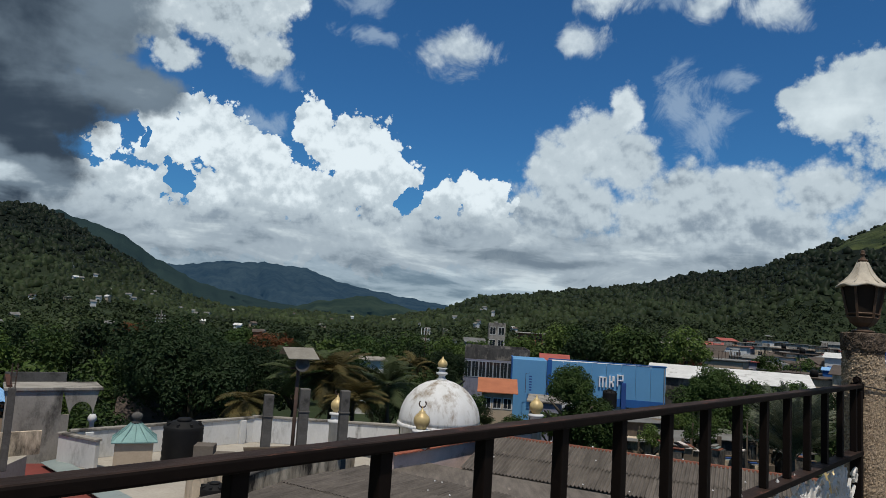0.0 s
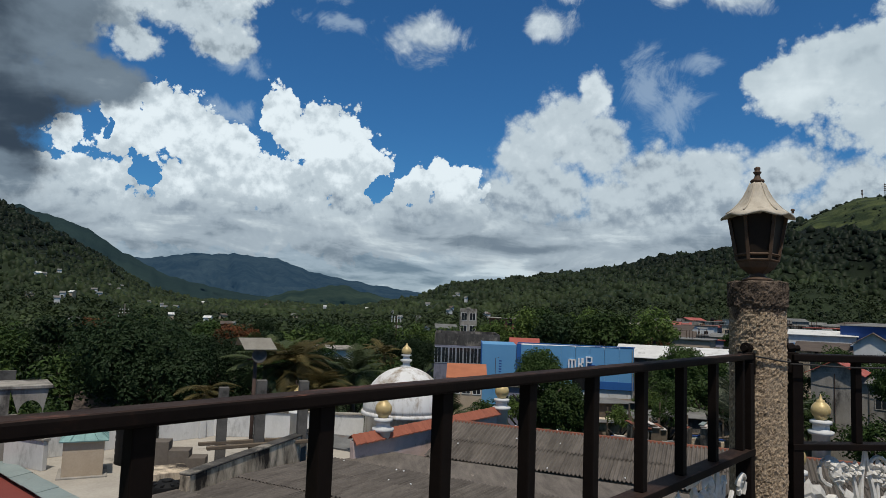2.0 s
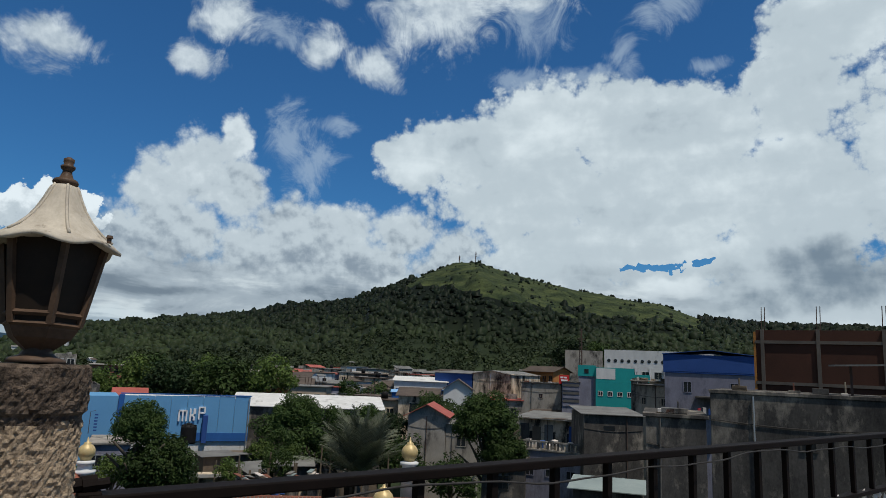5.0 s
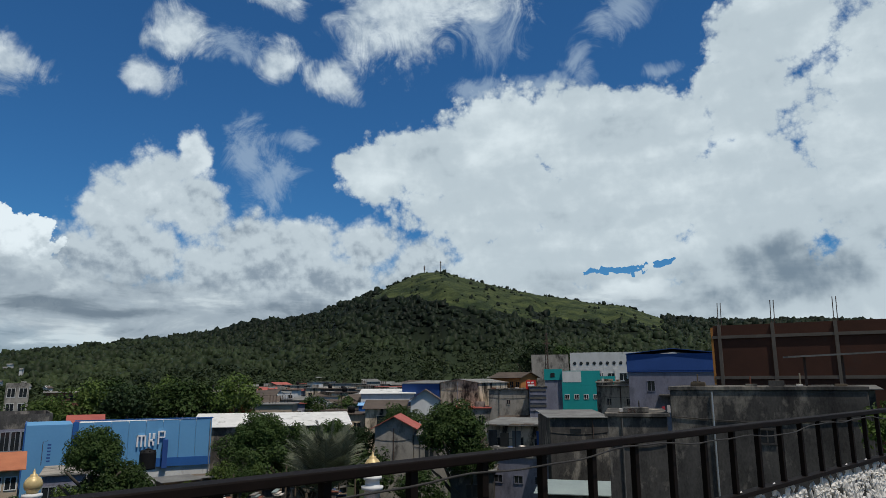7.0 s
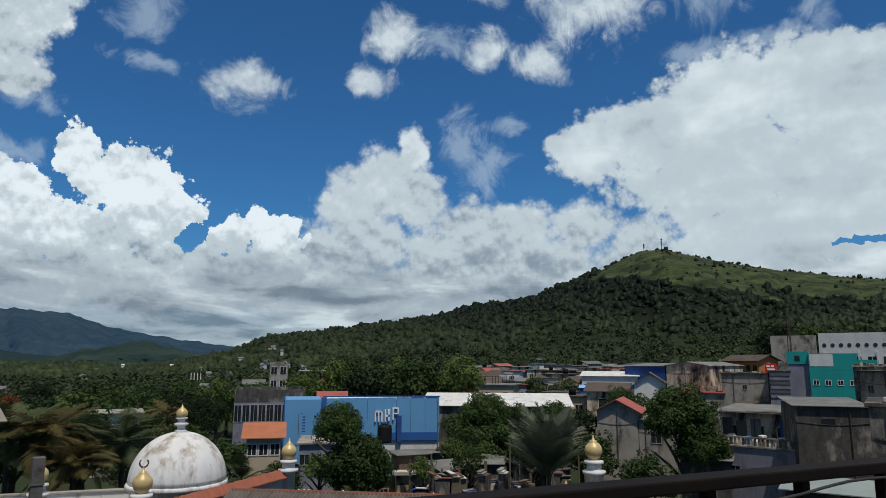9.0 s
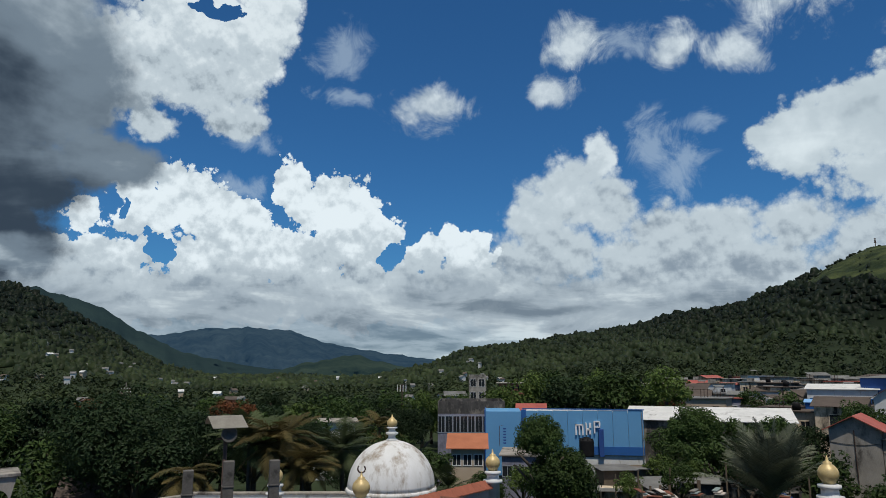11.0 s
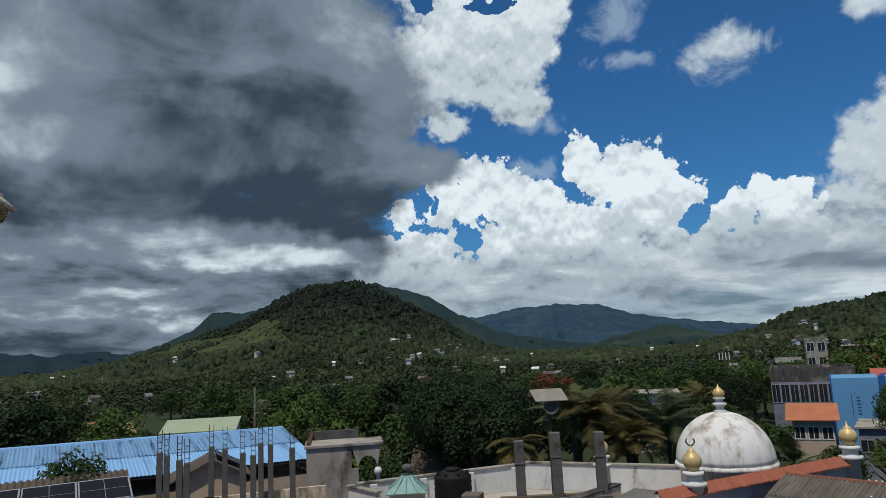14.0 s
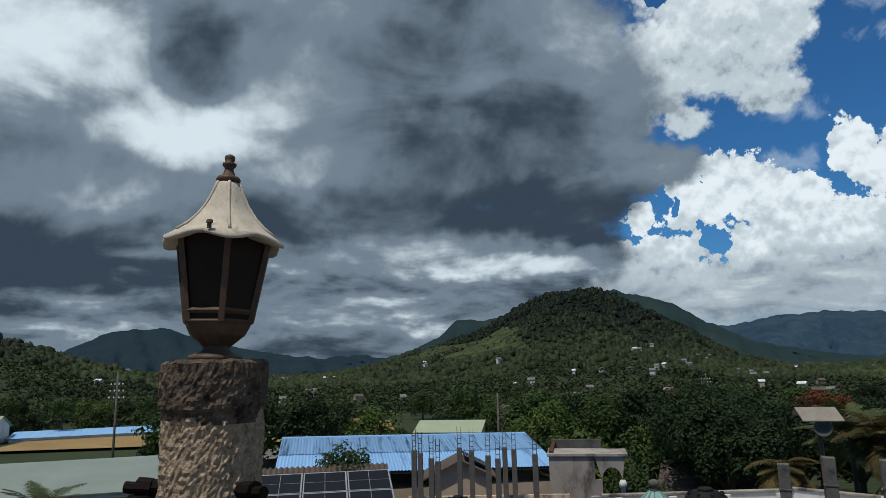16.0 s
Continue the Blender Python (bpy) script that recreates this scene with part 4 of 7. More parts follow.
def trunk_mesh(seed):
    """Trunk of height one with a few limbs that reach into the crown."""
    rng = random.Random(seed)
    bm = bmesh.new()
    tube(bm, [(0, 0, 0), (0.01, 0.01, 0.25), (-0.01, 0.02, 0.5), (0.02, 0, 0.8)], 0.045, 8, 0.5)
    for i in range(6):
        a = i * 1.05 + rng.random()
        h = rng.uniform(0.4, 0.62)
        ln = rng.uniform(0.22, 0.34)
        tube(bm, [(0, 0, h), (math.cos(a) * ln * 0.5, math.sin(a) * ln * 0.5, h + ln * 0.55), (math.cos(a) * ln, math.sin(a) * ln, h + ln * 0.95)], 0.02, 6, 0.4)
    return mesh_of(bm, "trunk", BARK, True)


CROWNS = {"mid": [crown_mesh(11 + i, LEAF, 36, 60, 0.07) for i in range(3)], "dark": [crown_mesh(21 + i, LEAF_DARK, 40, 60, 0.07) for i in range(3)],
          "light": [crown_mesh(31 + i, LEAF_LIGHT, 34, 60, 0.07) for i in range(2)], "flame": [crown_mesh(41, LEAF_FLAME, 34, 60, 0.06, 0.5)],
          "pale": [crown_mesh(51, LEAF_PALE, 24, 40, 0.08)], "dense": [crown_mesh(61 + i, LEAF, 90, 150, 0.048) for i in range(2)], "grand": [crown_mesh(81 + i, LEAF_DARK, 70, 190, 0.036) for i in range(2)]}
TRUNKS = [trunk_mesh(5), trunk_mesh(6)]
TREE_WORDS = {"mid": "leafy green tree with an uneven crown", "dark": "tall dark green broadleaf tree", "light": "light green tree in full leaf",
              "flame": "flame tree with orange-red blossom", "pale": "tree with pale blossom on bare twigs", "dense": "dense dark green tree with glossy small leaves", "grand": "large spreading dark green shade tree"}
tree_rng = random.Random(9)


def tree(x, y, top, radius, tone="mid", base=None, high=None, group=""):
    base = land(x, y) if base is None else base
    high = high or radius * 0.95
    t = thing("tree", TREE_WORDS[tone], "tree", pose(x, y, base, 0, 0, tree_rng.uniform(0, 360)), group)
    h = max(1.5, top - base)
    o = new("trunk", tree_rng.choice(TRUNKS))
    o.parent, o.matrix_basis = t, Matrix.Diagonal((h * 0.8, h * 0.8, h * 0.86, 1))
    o = new("crown", tree_rng.choice(CROWNS[tone]))
    o.parent, o.matrix_basis = t, Matrix.Translation((0, 0, h - high * 0.82)) @ Matrix.Diagonal((radius, radius, high, 1))
    return t


def frond_mesh(seed, ma, droop=0.9, leaflets=44, blade=0.011):
    """A palm frond of length one along +x: an arched rib with two rows of narrow leaflets."""
    rng = random.Random(seed)
    bm = bmesh.new()
    rib = []
    for i in range(9):
        u = i / 8
        rib.append(Vector((u * (1 - 0.12 * droop * u), 0, 0.55 * u - droop * 0.75 * u * u)))
    tube(bm, rib, 0.009, 4, 0.3)
    for i in range(leaflets):
        u = 0.12 + 0.86 * i / leaflets
        k = min(7, int(u * 8))
        p = rib[k].lerp(rib[k + 1], u * 8 - k)
        d = (rib[k + 1] - rib[k]).normalized()
        ln = 0.34 * math.sin(math.pi * min(0.98, 0.18 + 0.8 * u)) * rng.uniform(0.8, 1.1)
        for s in (-1, 1):
            tip = p + (d * 0.75 + Vector((0, s * 0.85, -0.28 * droop + rng.uniform(-0.12, 0.12)))).normalized() * ln
            w = d * blade
            mid = p.lerp(tip, 0.5) + Vector((0, 0, 0.015))
            v = [bm.verts.new(q) for q in (p - w, mid - w, tip, mid + w, p + w)]
            bm.faces.new(v)
    return mesh_of(bm, "frond", ma)


FRONDS = {"green": [frond_mesh(71, FROND_GREEN, 0.75, 52, 0.008), frond_mesh(72, FROND_GREEN, 0.45, 52, 0.008)], "dry": [frond_mesh(73, FROND_DRY, 1.1, 52, 0.007), frond_mesh(74, FROND_DRY, 0.6, 52, 0.007)],
          "upright": [frond_mesh(75, FROND, 0.18, 44, 0.007), frond_mesh(76, FROND, 0.42, 44, 0.007)]}


def palm(x, y, z, size, tone="green", n=22, base=None, label="coconut palm with drooping green fronds"):
    base = land(x, y) if base is None else base
    rng = random.Random(int(x * 31 + y * 17))
    t = thing("palm_tree", label, "palm", pose(x, y, base))
    bm = bmesh.new()
    h = z - base
    tube(bm, [(0.3, 0, 0), (0.12, 0.05, h * 0.4), (0, 0, h)], 0.19, 9, 0.7)
    part("trunk", bm, BARK, t, smooth=True)
    for i in range(n):
        o = new("frond", rng.choice(FRONDS[tone]))
        lift = rng.uniform(4, 66) if tone == "upright" else rng.uniform(-45, 38)
        o.parent = t
        o.matrix_basis = pose(0, 0, h, 0, -lift, i * 137.5) @ Matrix.Scale(size * rng.uniform(0.8, 1.1), 4)
    return t


# ---- houses ----
def house(label, p, q, depth, z0, z1, wall, roof=None, kind="flat", rise=1.0, over=0.3, cols=0, rows=0, win=(0.9, 1.0), sill=0.9, storey=3.0, name="house", cat="house", side=0, lintel=None, turned=False):
    """A house whose front runs from p to q on the plan (left to right as the street sees it); depth goes back."""
    w = span(p, q)
    h = z1 - z0
    t = thing(name, label, cat, along(p, q, z0))
    part("wall", boxed((0, 0, 0), (w, depth, h), 0.03), wall, t)
    roof = roof or CONCRETE
    if kind == "flat":
        bm = boxed((-over, -over, h + 0.004), (w + over, depth + over, h + 0.16), 0.02)
        part("roof", bm, roof, t)
    elif kind == "shed":
        bm = bmesh.new()
        poly_slab(bm, [(-over, -over, h + 0.06), (w + over, -over, h + 0.06), (w + over, depth + over, h + rise), (-over, depth + over, h + rise)], 0.05)
        part("roof", bm, roof, t)
    elif kind == "parapet":
        bm = bmesh.new()
        for lo, hi in (((0, 0, h), (w, 0.15, h + rise)), ((0, depth - 0.15, h), (w, depth, h + rise)), ((0, 0.15, h), (0.15, depth - 0.15, h + rise)), ((w - 0.15, 0.15, h), (w, depth - 0.15, h + rise))):
            box(bm, lo, hi)
        part("parapet", bm, roof, t)
    else:
        bm = bmesh.new()
        gables = []
        if turned:   # ridge runs back, gable faces the street
            poly_slab(bm, [(-over, -over, h - 0.1), (w / 2, -over, h + rise), (w / 2, depth + over, h + rise), (-over, depth + over, h - 0.1)], 0.07)
            poly_slab(bm, [(w / 2, -over, h + rise), (w + over, -over, h - 0.1), (w + over, depth + over, h - 0.1), (w / 2, depth + over, h + rise)], 0.07)
            for y in (0.0, depth - 0.02):
                gable = bmesh.new()
                gables.append(gable)
                v = [gable.verts.new(c) for c in ((0, y, h), (w, y, h), (w / 2, y, h + rise - 0.1), (0, y + 0.02, h), (w, y + 0.02, h), (w / 2, y + 0.02, h + rise - 0.1))]
                gable.faces.new(v[:3])
                gable.faces.new(v[5:2:-1])
                for i in range(3):
                    gable.faces.new((v[i], v[3 + i], v[3 + (i + 1) % 3], v[(i + 1) % 3]))
        else:
            poly_slab(bm, [(-over, -over, h - 0.1), (w + over, -over, h - 0.1), (w + over, depth / 2, h + rise), (-over, depth / 2, h + rise)], 0.07)
            poly_slab(bm, [(-over, depth / 2, h + rise), (w + over, depth / 2, h + rise), (w + over, depth + over, h - 0.1), (-over, depth + over, h - 0.1)], 0.07)
            for x in (0.0, w - 0.02):
                gable = bmesh.new()
                gables.append(gable)
                v = [gable.verts.new(c) for c in ((x, 0, h), (x, depth, h), (x, depth / 2, h + rise - 0.1), (x + 0.02, 0, h), (x + 0.02, depth, h), (x + 0.02, depth / 2, h + rise - 0.1))]
                gable.faces.new(v[:3])
                gable.faces.new(v[5:2:-1])
                for i in range(3):
                    gable.faces.new((v[i], v[3 + i], v[3 + (i + 1) % 3], v[(i + 1) % 3]))
        part("roof", bm, roof, t)
        for gable in gables:
            part("gable", gable, wall, t)
    if cols and rows:
        ww, wh = win
        fr = bmesh.new()
        for lo, hi in (((-ww / 2 - 0.07, -0.05, -0.07), (ww / 2 + 0.07, 0.02, 0)), ((-ww / 2 - 0.07, -0.05, wh), (ww / 2 + 0.07, 0.02, wh + 0.08)), ((-ww / 2 - 0.07, -0.04, 0), (-ww / 2, 0.02, wh)),
                       ((ww / 2, -0.04, 0), (ww / 2 + 0.07, 0.02, wh)), ((-0.025, -0.03, 0), (0.025, 0.02, wh))):
            box(fr, lo, hi)
        fr = mesh_of(fr, "window", lintel or wall)
        pane = mesh_of(boxed((-ww / 2, -0.012, 0), (ww / 2, 0.02, wh)), "pane", GLASS)
        for face in range(2 if side else 1):
            n = cols if face == 0 else side
            ln = w if face == 0 else depth
            for r in range(rows):
                for c in range(n):
                    u, v = (c + 0.5) * ln / n, h - (rows - r) * storey + sill
                    if v < 0.1:
                        continue
                    o = new("window", fr)
                    o.parent = t
                    o.matrix_basis = pose(u, 0, v) if face == 0 else pose(0, ln - u, v, 0, 0, -90)
                    g = new("pane", pane)
                    g.parent = o
    return t


def corrugated(w, d, pitch=0.17, amp=0.03, slope=0.0):
    """One corrugated sheet w wide (x) and d deep (y), waves along y, with its own thickness at the ends."""
    bm = bmesh.new()
    n = max(4, int(round(w / pitch * 6)))
    prev = None
    for i in range(n + 1):
        x = w * i / n
        z = amp * math.sin(math.tau * x / pitch + 0.3)
        cur = [bm.verts.new(p) for p in ((x, 0, z - 0.012), (x, 0, z), (x, d, z + slope * d))]
        if prev is not None:
            bm.faces.new((prev[0], cur[0], cur[1], prev[1]))
            bm.faces.new((prev[1], cur[1], cur[2], prev[2]))
        prev = cur
    return bm


# ---- prayer house: valley roofs, coping wall, dome, finials ----
mosque = thing("mosque_roof", "weathered grey fibre-cement valley roofs with a rusty ridge", "roof")


def slope_roof(name, low0, low1, depth_dir, d, rise, rows, ma, label, parent, pitch=0.17, width=1.05, amp=0.045, upper=None):
    """Corrugated roof with its lower edge from low0 to low1, rising over d metres."""
    p, q = Vector(low0), Vector(low1)
    x = (q - p).normalized()
    y = Vector((depth_dir[0], depth_dir[1], 0))
    y = (y - x * y.dot(x)).normalized()
    z = x.cross(y)
    m = Matrix(((x.x, y.x, z.x, p.x), (x.y, y.y, z.y, p.y), (x.z, y.z, z.z, p.z), (0, 0, 0, 1)))
    w = (q - p).length
    s = rise / d
    bm = bmesh.new()
    poly_slab(bm, [(0.05, 0.05, s * 0.05 - 0.1), (w - 0.05, 0.05, s * 0.05 - 0.1), (w - 0.05, d, rise - 0.1), (0.05, d, rise - 0.1)], 0.06)
    base = part(name, bm, WOOD, parent, label, m=m)
    n = max(1, int(round(w / width)))
    sw, dd = w / n, d / rows
    k = max(1, round(sw / pitch))
    sheet = mesh_of(corrugated(sw + 0.02, dd + (0.12 if rows > 1 else 0), sw / k, amp, s), "roof_sheet", ma)
    top = mesh_of(corrugated(sw + 0.02, dd + 0.12, sw / k, amp, s), "roof_sheet", upper) if upper else sheet
    rg = random.Random(int(w * 100) + rows)
    for r in range(rows):
        for i in range(n):
            o = new("roof_sheet", top if r == rows - 1 else sheet)
            o.parent = base
            o.matrix_basis = pose(i * sw, r * dd - (0.12 if r else 0), (r * dd - (0.12 if r else 0)) * s + 0.05 * (r % 2) + 0.02 + rg.uniform(0, 0.012) + 0.006 * (i % 2), rg.uniform(-0.15, 0.15), rg.uniform(-0.2, 0.2), 0)
    return base


slope_roof("far_slope", (1.25, 32.45, -5.62), (18.4, 24.6, -5.62), (0.42, 0.9), 3.8, 1.0, 2, ASBESTOS, "", mosque)
slope_roof("near_slope", (9.5, 24.2, -5.62), (-3.1, 31.6, -5.62), (-0.5, -0.85), 11.0, 0.35, 4, ASBESTOS, "", mosque)
slope_roof("side_slope", (19.5, 18.2, -5.62), (9.5, 24.2, -5.62), (-0.5, -0.85), 11.0, 0.35, 4, ASBESTOS, "", mosque)
bm = bmesh.new()
poly_slab(bm, [(-2.7, 31.3, -5.66), (19.5, 18.0, -5.66), (20.2, 22.8, -5.66), (-0.3, 33.4, -5.66)], 0.1)
part("valley_gutter", bm, ASBESTOS, mosque, "grey cement valley gutter")
bm = bmesh.new()
tube(bm, [(2.85, 35.9, -4.59), (20.0, 28.05, -4.59)], 0.11, 8)
part("ridge_cap", bm, RUST_RIDGE, mosque, "rust-red ridge capping")
bm = bmesh.new()
poly_slab(bm, [(-2.5, 31.6, -5.8), (19.0, 18.4, -5.8), (13.5, 9.0, -5.8), (-8.2, 21.8, -5.8)], 6.0)
poly_slab(bm, [(1.4, 32.7, -5.8), (18.4, 24.9, -5.8), (20, 28.4, -5.8), (3.0, 36.2, -5.8)], 6.0)
part("wall", bm, STAINED, mosque)
bm = bmesh.new()
box(bm, (0, -0.09, 0), (17.8, 0.09, 1.12))
part("rear_wall", bm, PINK, mosque, m=along((3.0, 36.1), (19.5, 28.55), -5.75))
# bolts with pale washers on the sheets
dot = mesh_of(lathe(bmesh.new(), [(0.04, 0), (0.036, 0.02), (0.015, 0.035)], 7), "washer", SIGN_WHITE)
rngb = random.Random(4)
for i in range(30):
    u, v = rngb.random(), rngb.choice([0.06, 0.35, 0.62, 0.93])
    if rngb.random() < 0.5:
        p = Vector((1.25, 32.45, -5.62)).lerp(Vector((18.4, 24.6, -5.62)), u) + Vector((0.415, 0.91, 0)) * 3.8 * v + Vector((0, 0, 1.25 * v + 0.03))
    else:
        p = Vector((-2.6, 31.4, -5.62)).lerp(Vector((9.5, 24.2, -5.62)), u) - Vector((0.51, 0.86, 0)) * 6 * v + Vector((0, 0, 0.19 * v + 0.05))
    o = new("washer", dot)
    o.parent, o.matrix_basis = mosque, Matrix.Translation(p)

# coping wall with red half-round tiles
cp0, cp1 = Vector((-2.0, 31.7, 0)), Vector((6.0, 39.9, 0))
coping = thing("coping_wall", "pink plaster wall under a coping of red clay tiles", "wall", along(cp0, cp1, -6.6) @ pose(0, 0, 0, 0, -2, 0))
L = span(cp0, cp1)
part("wall", boxed((0, -0.12, 0), (L, 0.12, 1.72), 0.02), PINK, coping, m=Matrix.Identity(4))
tile = bmesh.new()
rows_t = []
for i in range(7):
    a = math.pi * i / 6
    rows_t.append([tile.verts.new((-0.17 + 0.34 * i / 6, -0.36, -0.02 + 0.028 * math.sin(a))), tile.verts.new((-0.17 + 0.34 * i / 6, 0.0, 0.36 + 0.028 * math.sin(a))), tile.verts.new((-0.17 + 0.34 * i / 6, 0.42, 0.14 + 0.028 * math.sin(a)))])
for a, b in zip(rows_t, rows_t[1:]):
    for k in range(2):
        tile.faces.new((a[k], b[k], b[k + 1], a[k + 1]))
low = [[tile.verts.new(v.co - Vector((0, 0, 0.05))) for v in r] for r in rows_t]
for a, b in zip(low, low[1:]):
    for k in range(2):
        tile.faces.new((a[k], a[k + 1], b[k + 1], b[k]))
for a, b, c, d in zip(rows_t, rows_t[1:], low, low[1:]):
    tile.faces.new((a[0], c[0], d[0], b[0]))
tile = mesh_of(tile, "tile", RED_TILE)
for i in range(int(L / 0.32)):
    o = new("tile", tile)
    o.parent, o.matrix_basis = coping, pose(0.16 + i * 0.32, 0, 1.62 + 0.006 * math.sin(i * 2.3), rngb.uniform(-0.8, 0.8), 0, 0)

# dome
dome = thing("dome", "white ribbed dome with rain stains and a gilded finial", "dome", pose(0.15, 41.0, -6.6))


def gores(a, i):
    return 1 + 0.012 * abs(math.cos(6 * a)), 0


RD = 2.42
prof = [(RD * math.cos(t), 1.75 + 2.52 * math.sin(t)) for t in [math.pi / 2 * k / 16 for k in range(16)]] + [(0.12, 1.75 + 2.52)]
part("shell", lathe(bmesh.new(), prof, 96, gores), DOME, dome, smooth=True)
part("drum", lathe(bmesh.new(), [(2.3, 0), (2.3, 1.5), (2.52, 1.52), (2.55, 1.62), (2.52, 1.72), (2.43, 1.76)], 64), DOME, dome, "white drum with a rolled ledge", True)
prof = [(0.30, 4.22), (0.32, 4.30), (0.20, 4.38), (0.20, 4.52), (0.34, 4.60), (0.36, 4.68), (0.20, 4.74), (0.18, 4.86), (0.30, 4.92), (0.31, 4.97), (0.2, 5.0)]
part("finial_base", lathe(bmesh.new(), prof, 24), WHITE, dome, smooth=True)
prof = [(0.2, 5.0), (0.29, 5.10), (0.30, 5.22), (0.24, 5.36), (0.12, 5.47), (0.05, 5.56), (0.02, 5.66)]
part("finial", lathe(bmesh.new(), prof, 24), GOLD, dome, "gilded onion finial", True)


def gold_finial(x, y, ball_z, r, base, crescent=True, post=0.36):
    """Gilded ball on a white moulded post; ball_z is its middle."""
    t = thing("gilded_finial", "gilded ball finial on a white moulded post" + (" with a crescent" if crescent else ""), "finial", pose(x, y, base), "gilded finials on the prayer house")
    z = ball_z - base
    part("post", lathe(bmesh.new(), [(post, 0), (post, max(0.05, z - r * 2.6)), (r * 1.25, z - r * 2.55), (r * 1.3, z - r * 2.2), (r * 0.85, z - r * 2.1), (r * 0.82, z - r * 1.5), (r * 1.1, z - r * 1.4), (r * 1.1, z - r * 1.1), (r * 0.7, z - r)], 24), WHITE, t, smooth=True)
    prof = [(r * 0.6, z - r)] + [(r * math.cos(a), z + r * math.sin(a)) for a in [math.radians(d) for d in (-50, -30, -10, 10, 30, 50)]] + [(r * 0.4, z + r * 0.95), (r * 0.42, z + r * 1.1), (r * 0.16, z + r * 1.2), (r * 0.1, z + r * 1.55), (r * 0.03, z + r * 1.75)]
    part("ball", lathe(bmesh.new(), prof, 24), GOLD, t, "dull gold paint", True)
    if crescent:
        bm = bmesh.new()
        tube(bm, [(math.sin(a) * r * 0.42, 0, z + r * 2.0 - math.cos(a) * r * 0.42) for a in [math.radians(d) for d in range(-135, 136, 15)]], r * 0.09, 6)
        part("crescent", bm, STEEL, t, "dark metal crescent")
    return t


gold_finial(-0.72, 33.0, -3.62, 0.40, -4.95)
gold_finial(5.70, 39.4, -3.38, 0.40, -6.6, False)
gold_finial(-5.46, 37.2, -3.72, 0.36, -6.9)
gold_finial(18.5, 29.9, -2.62, 0.40, -5.8, False)
gold_finial(15.0, 25.9, -3.85, 0.42, -5.62, False, 0.30)

# ---- flat white roof with parapet, stair hut, tanks ----
deck = thing("roof_deck", "pale cement flat roof with white parapet walls", "roof")
Z = -7.0
w0, w1, w2 = Vector((-18.6, 34.9, 0)), Vector((-11.4, 42.6, 0)), Vector((-2.3, 42.6, 0))
bm = bmesh.new()
poly_slab(bm, [(-18.6, 34.9, Z), (-13.2, 29.6, Z), (-7.2, 24.6, Z), (-4.0, 33.4, Z), (-2.2, 36.0, Z), (-2.2, 42.8, Z), (-11.4, 42.8, Z)], 5.0)
part("slab", bm, PAVING, deck, "pale patched cement deck")
for p, q, h, ma, lb in ((w0, w1, 1.42, WHITE, "white parapet wall"), (w1, w2, 1.5, WHITE, "white parapet with mould streaks"), (Vector((-18.9, 34.6, 0)), Vector((-16.4, 33.4, 0)), 1.35, WHITE, "")):
    ob = part("parapet", boxed((0, -0.12, 0), (span(p, q), 0.12, h), 0.02), ma, deck, lb, m=along(p, q, Z))
    part("coping", boxed((-0.05, -0.2, h + 0.004), (span(p, q) + 0.05, 0.2, h + 0.12), 0.02), CONCRETE, ob)
for i in range(4):
    c = w0.lerp(w1, 0.08 + 0.28 * i)
    part("pier", boxed((-0.2, -0.34, 0), (0.2, -0.125, 1.38), 0.02), WHITE, deck, m=along(c, c + (w1 - w0), Z))
part("stained_wall", boxed((0, -0.2, 0), (span((-7.0, 24.4), (-4.0, 33.2)), 0.2, 2.25), 0.03), STAINED, deck, "cream wall black with mould", m=along((-7.0, 24.4), (-4.0, 33.2), Z))
part("stained_wall_coping", boxed((0, -0.24, 2.254), (9.3, 0.24, 2.34), 0.03), DARK_CONCRETE, deck, m=along((-7.0, 24.4), (-4.0, 33.2), Z))
bm = bmesh.new()
poly_slab(bm, [(-4.2, 33.2, -5.35), (-2.0, 31.9, -5.35), (-1.8, 34.6, -5.25), (-3.6, 35.2, -5.25)], 0.08)
part("lean_to_sheet", bm, TIN, deck, "loose grey sheet over the corner")
# maroon painted roof next to it with a zinc flashing
bm = bmesh.new()
poly_slab(bm, [(-25, 33.4, -7.25), (-19.2, 35.2, -7.25), (-13.9, 29.4, -7.25), (-9.6, 26.0, -7.25), (-12, 18, -7.25), (-28, 22, -7.25)], 4.7)
tagged(part("maroon_roof", bm, MAROON, None, "flat roof painted dull maroon"), category="roof")
flash = thing("flashing", "bent zinc flashing along the roof edge", "flashing")
for i in range(9):
    a, b = Vector((-19.0, 35.0, 0)).lerp(Vector((-8.2, 24.9, 0)), i / 9), Vector((-19.0, 35.0, 0)).lerp(Vector((-8.2, 24.9, 0)), (i + 1) / 9)
    o = Vector((-0.62, -0.66, 0))
    k = -6.93 + 0.02 * (i % 2)
    part("flashing_strip", poly_slab(bmesh.new(), [(a.x, a.y, k), (a.x + o.x, a.y + o.y, k - 0.1), (b.x + o.x, b.y + o.y, k - 0.1), (b.x, b.y, k + 0.01)], 0.03), TIN_TEAL, flash)

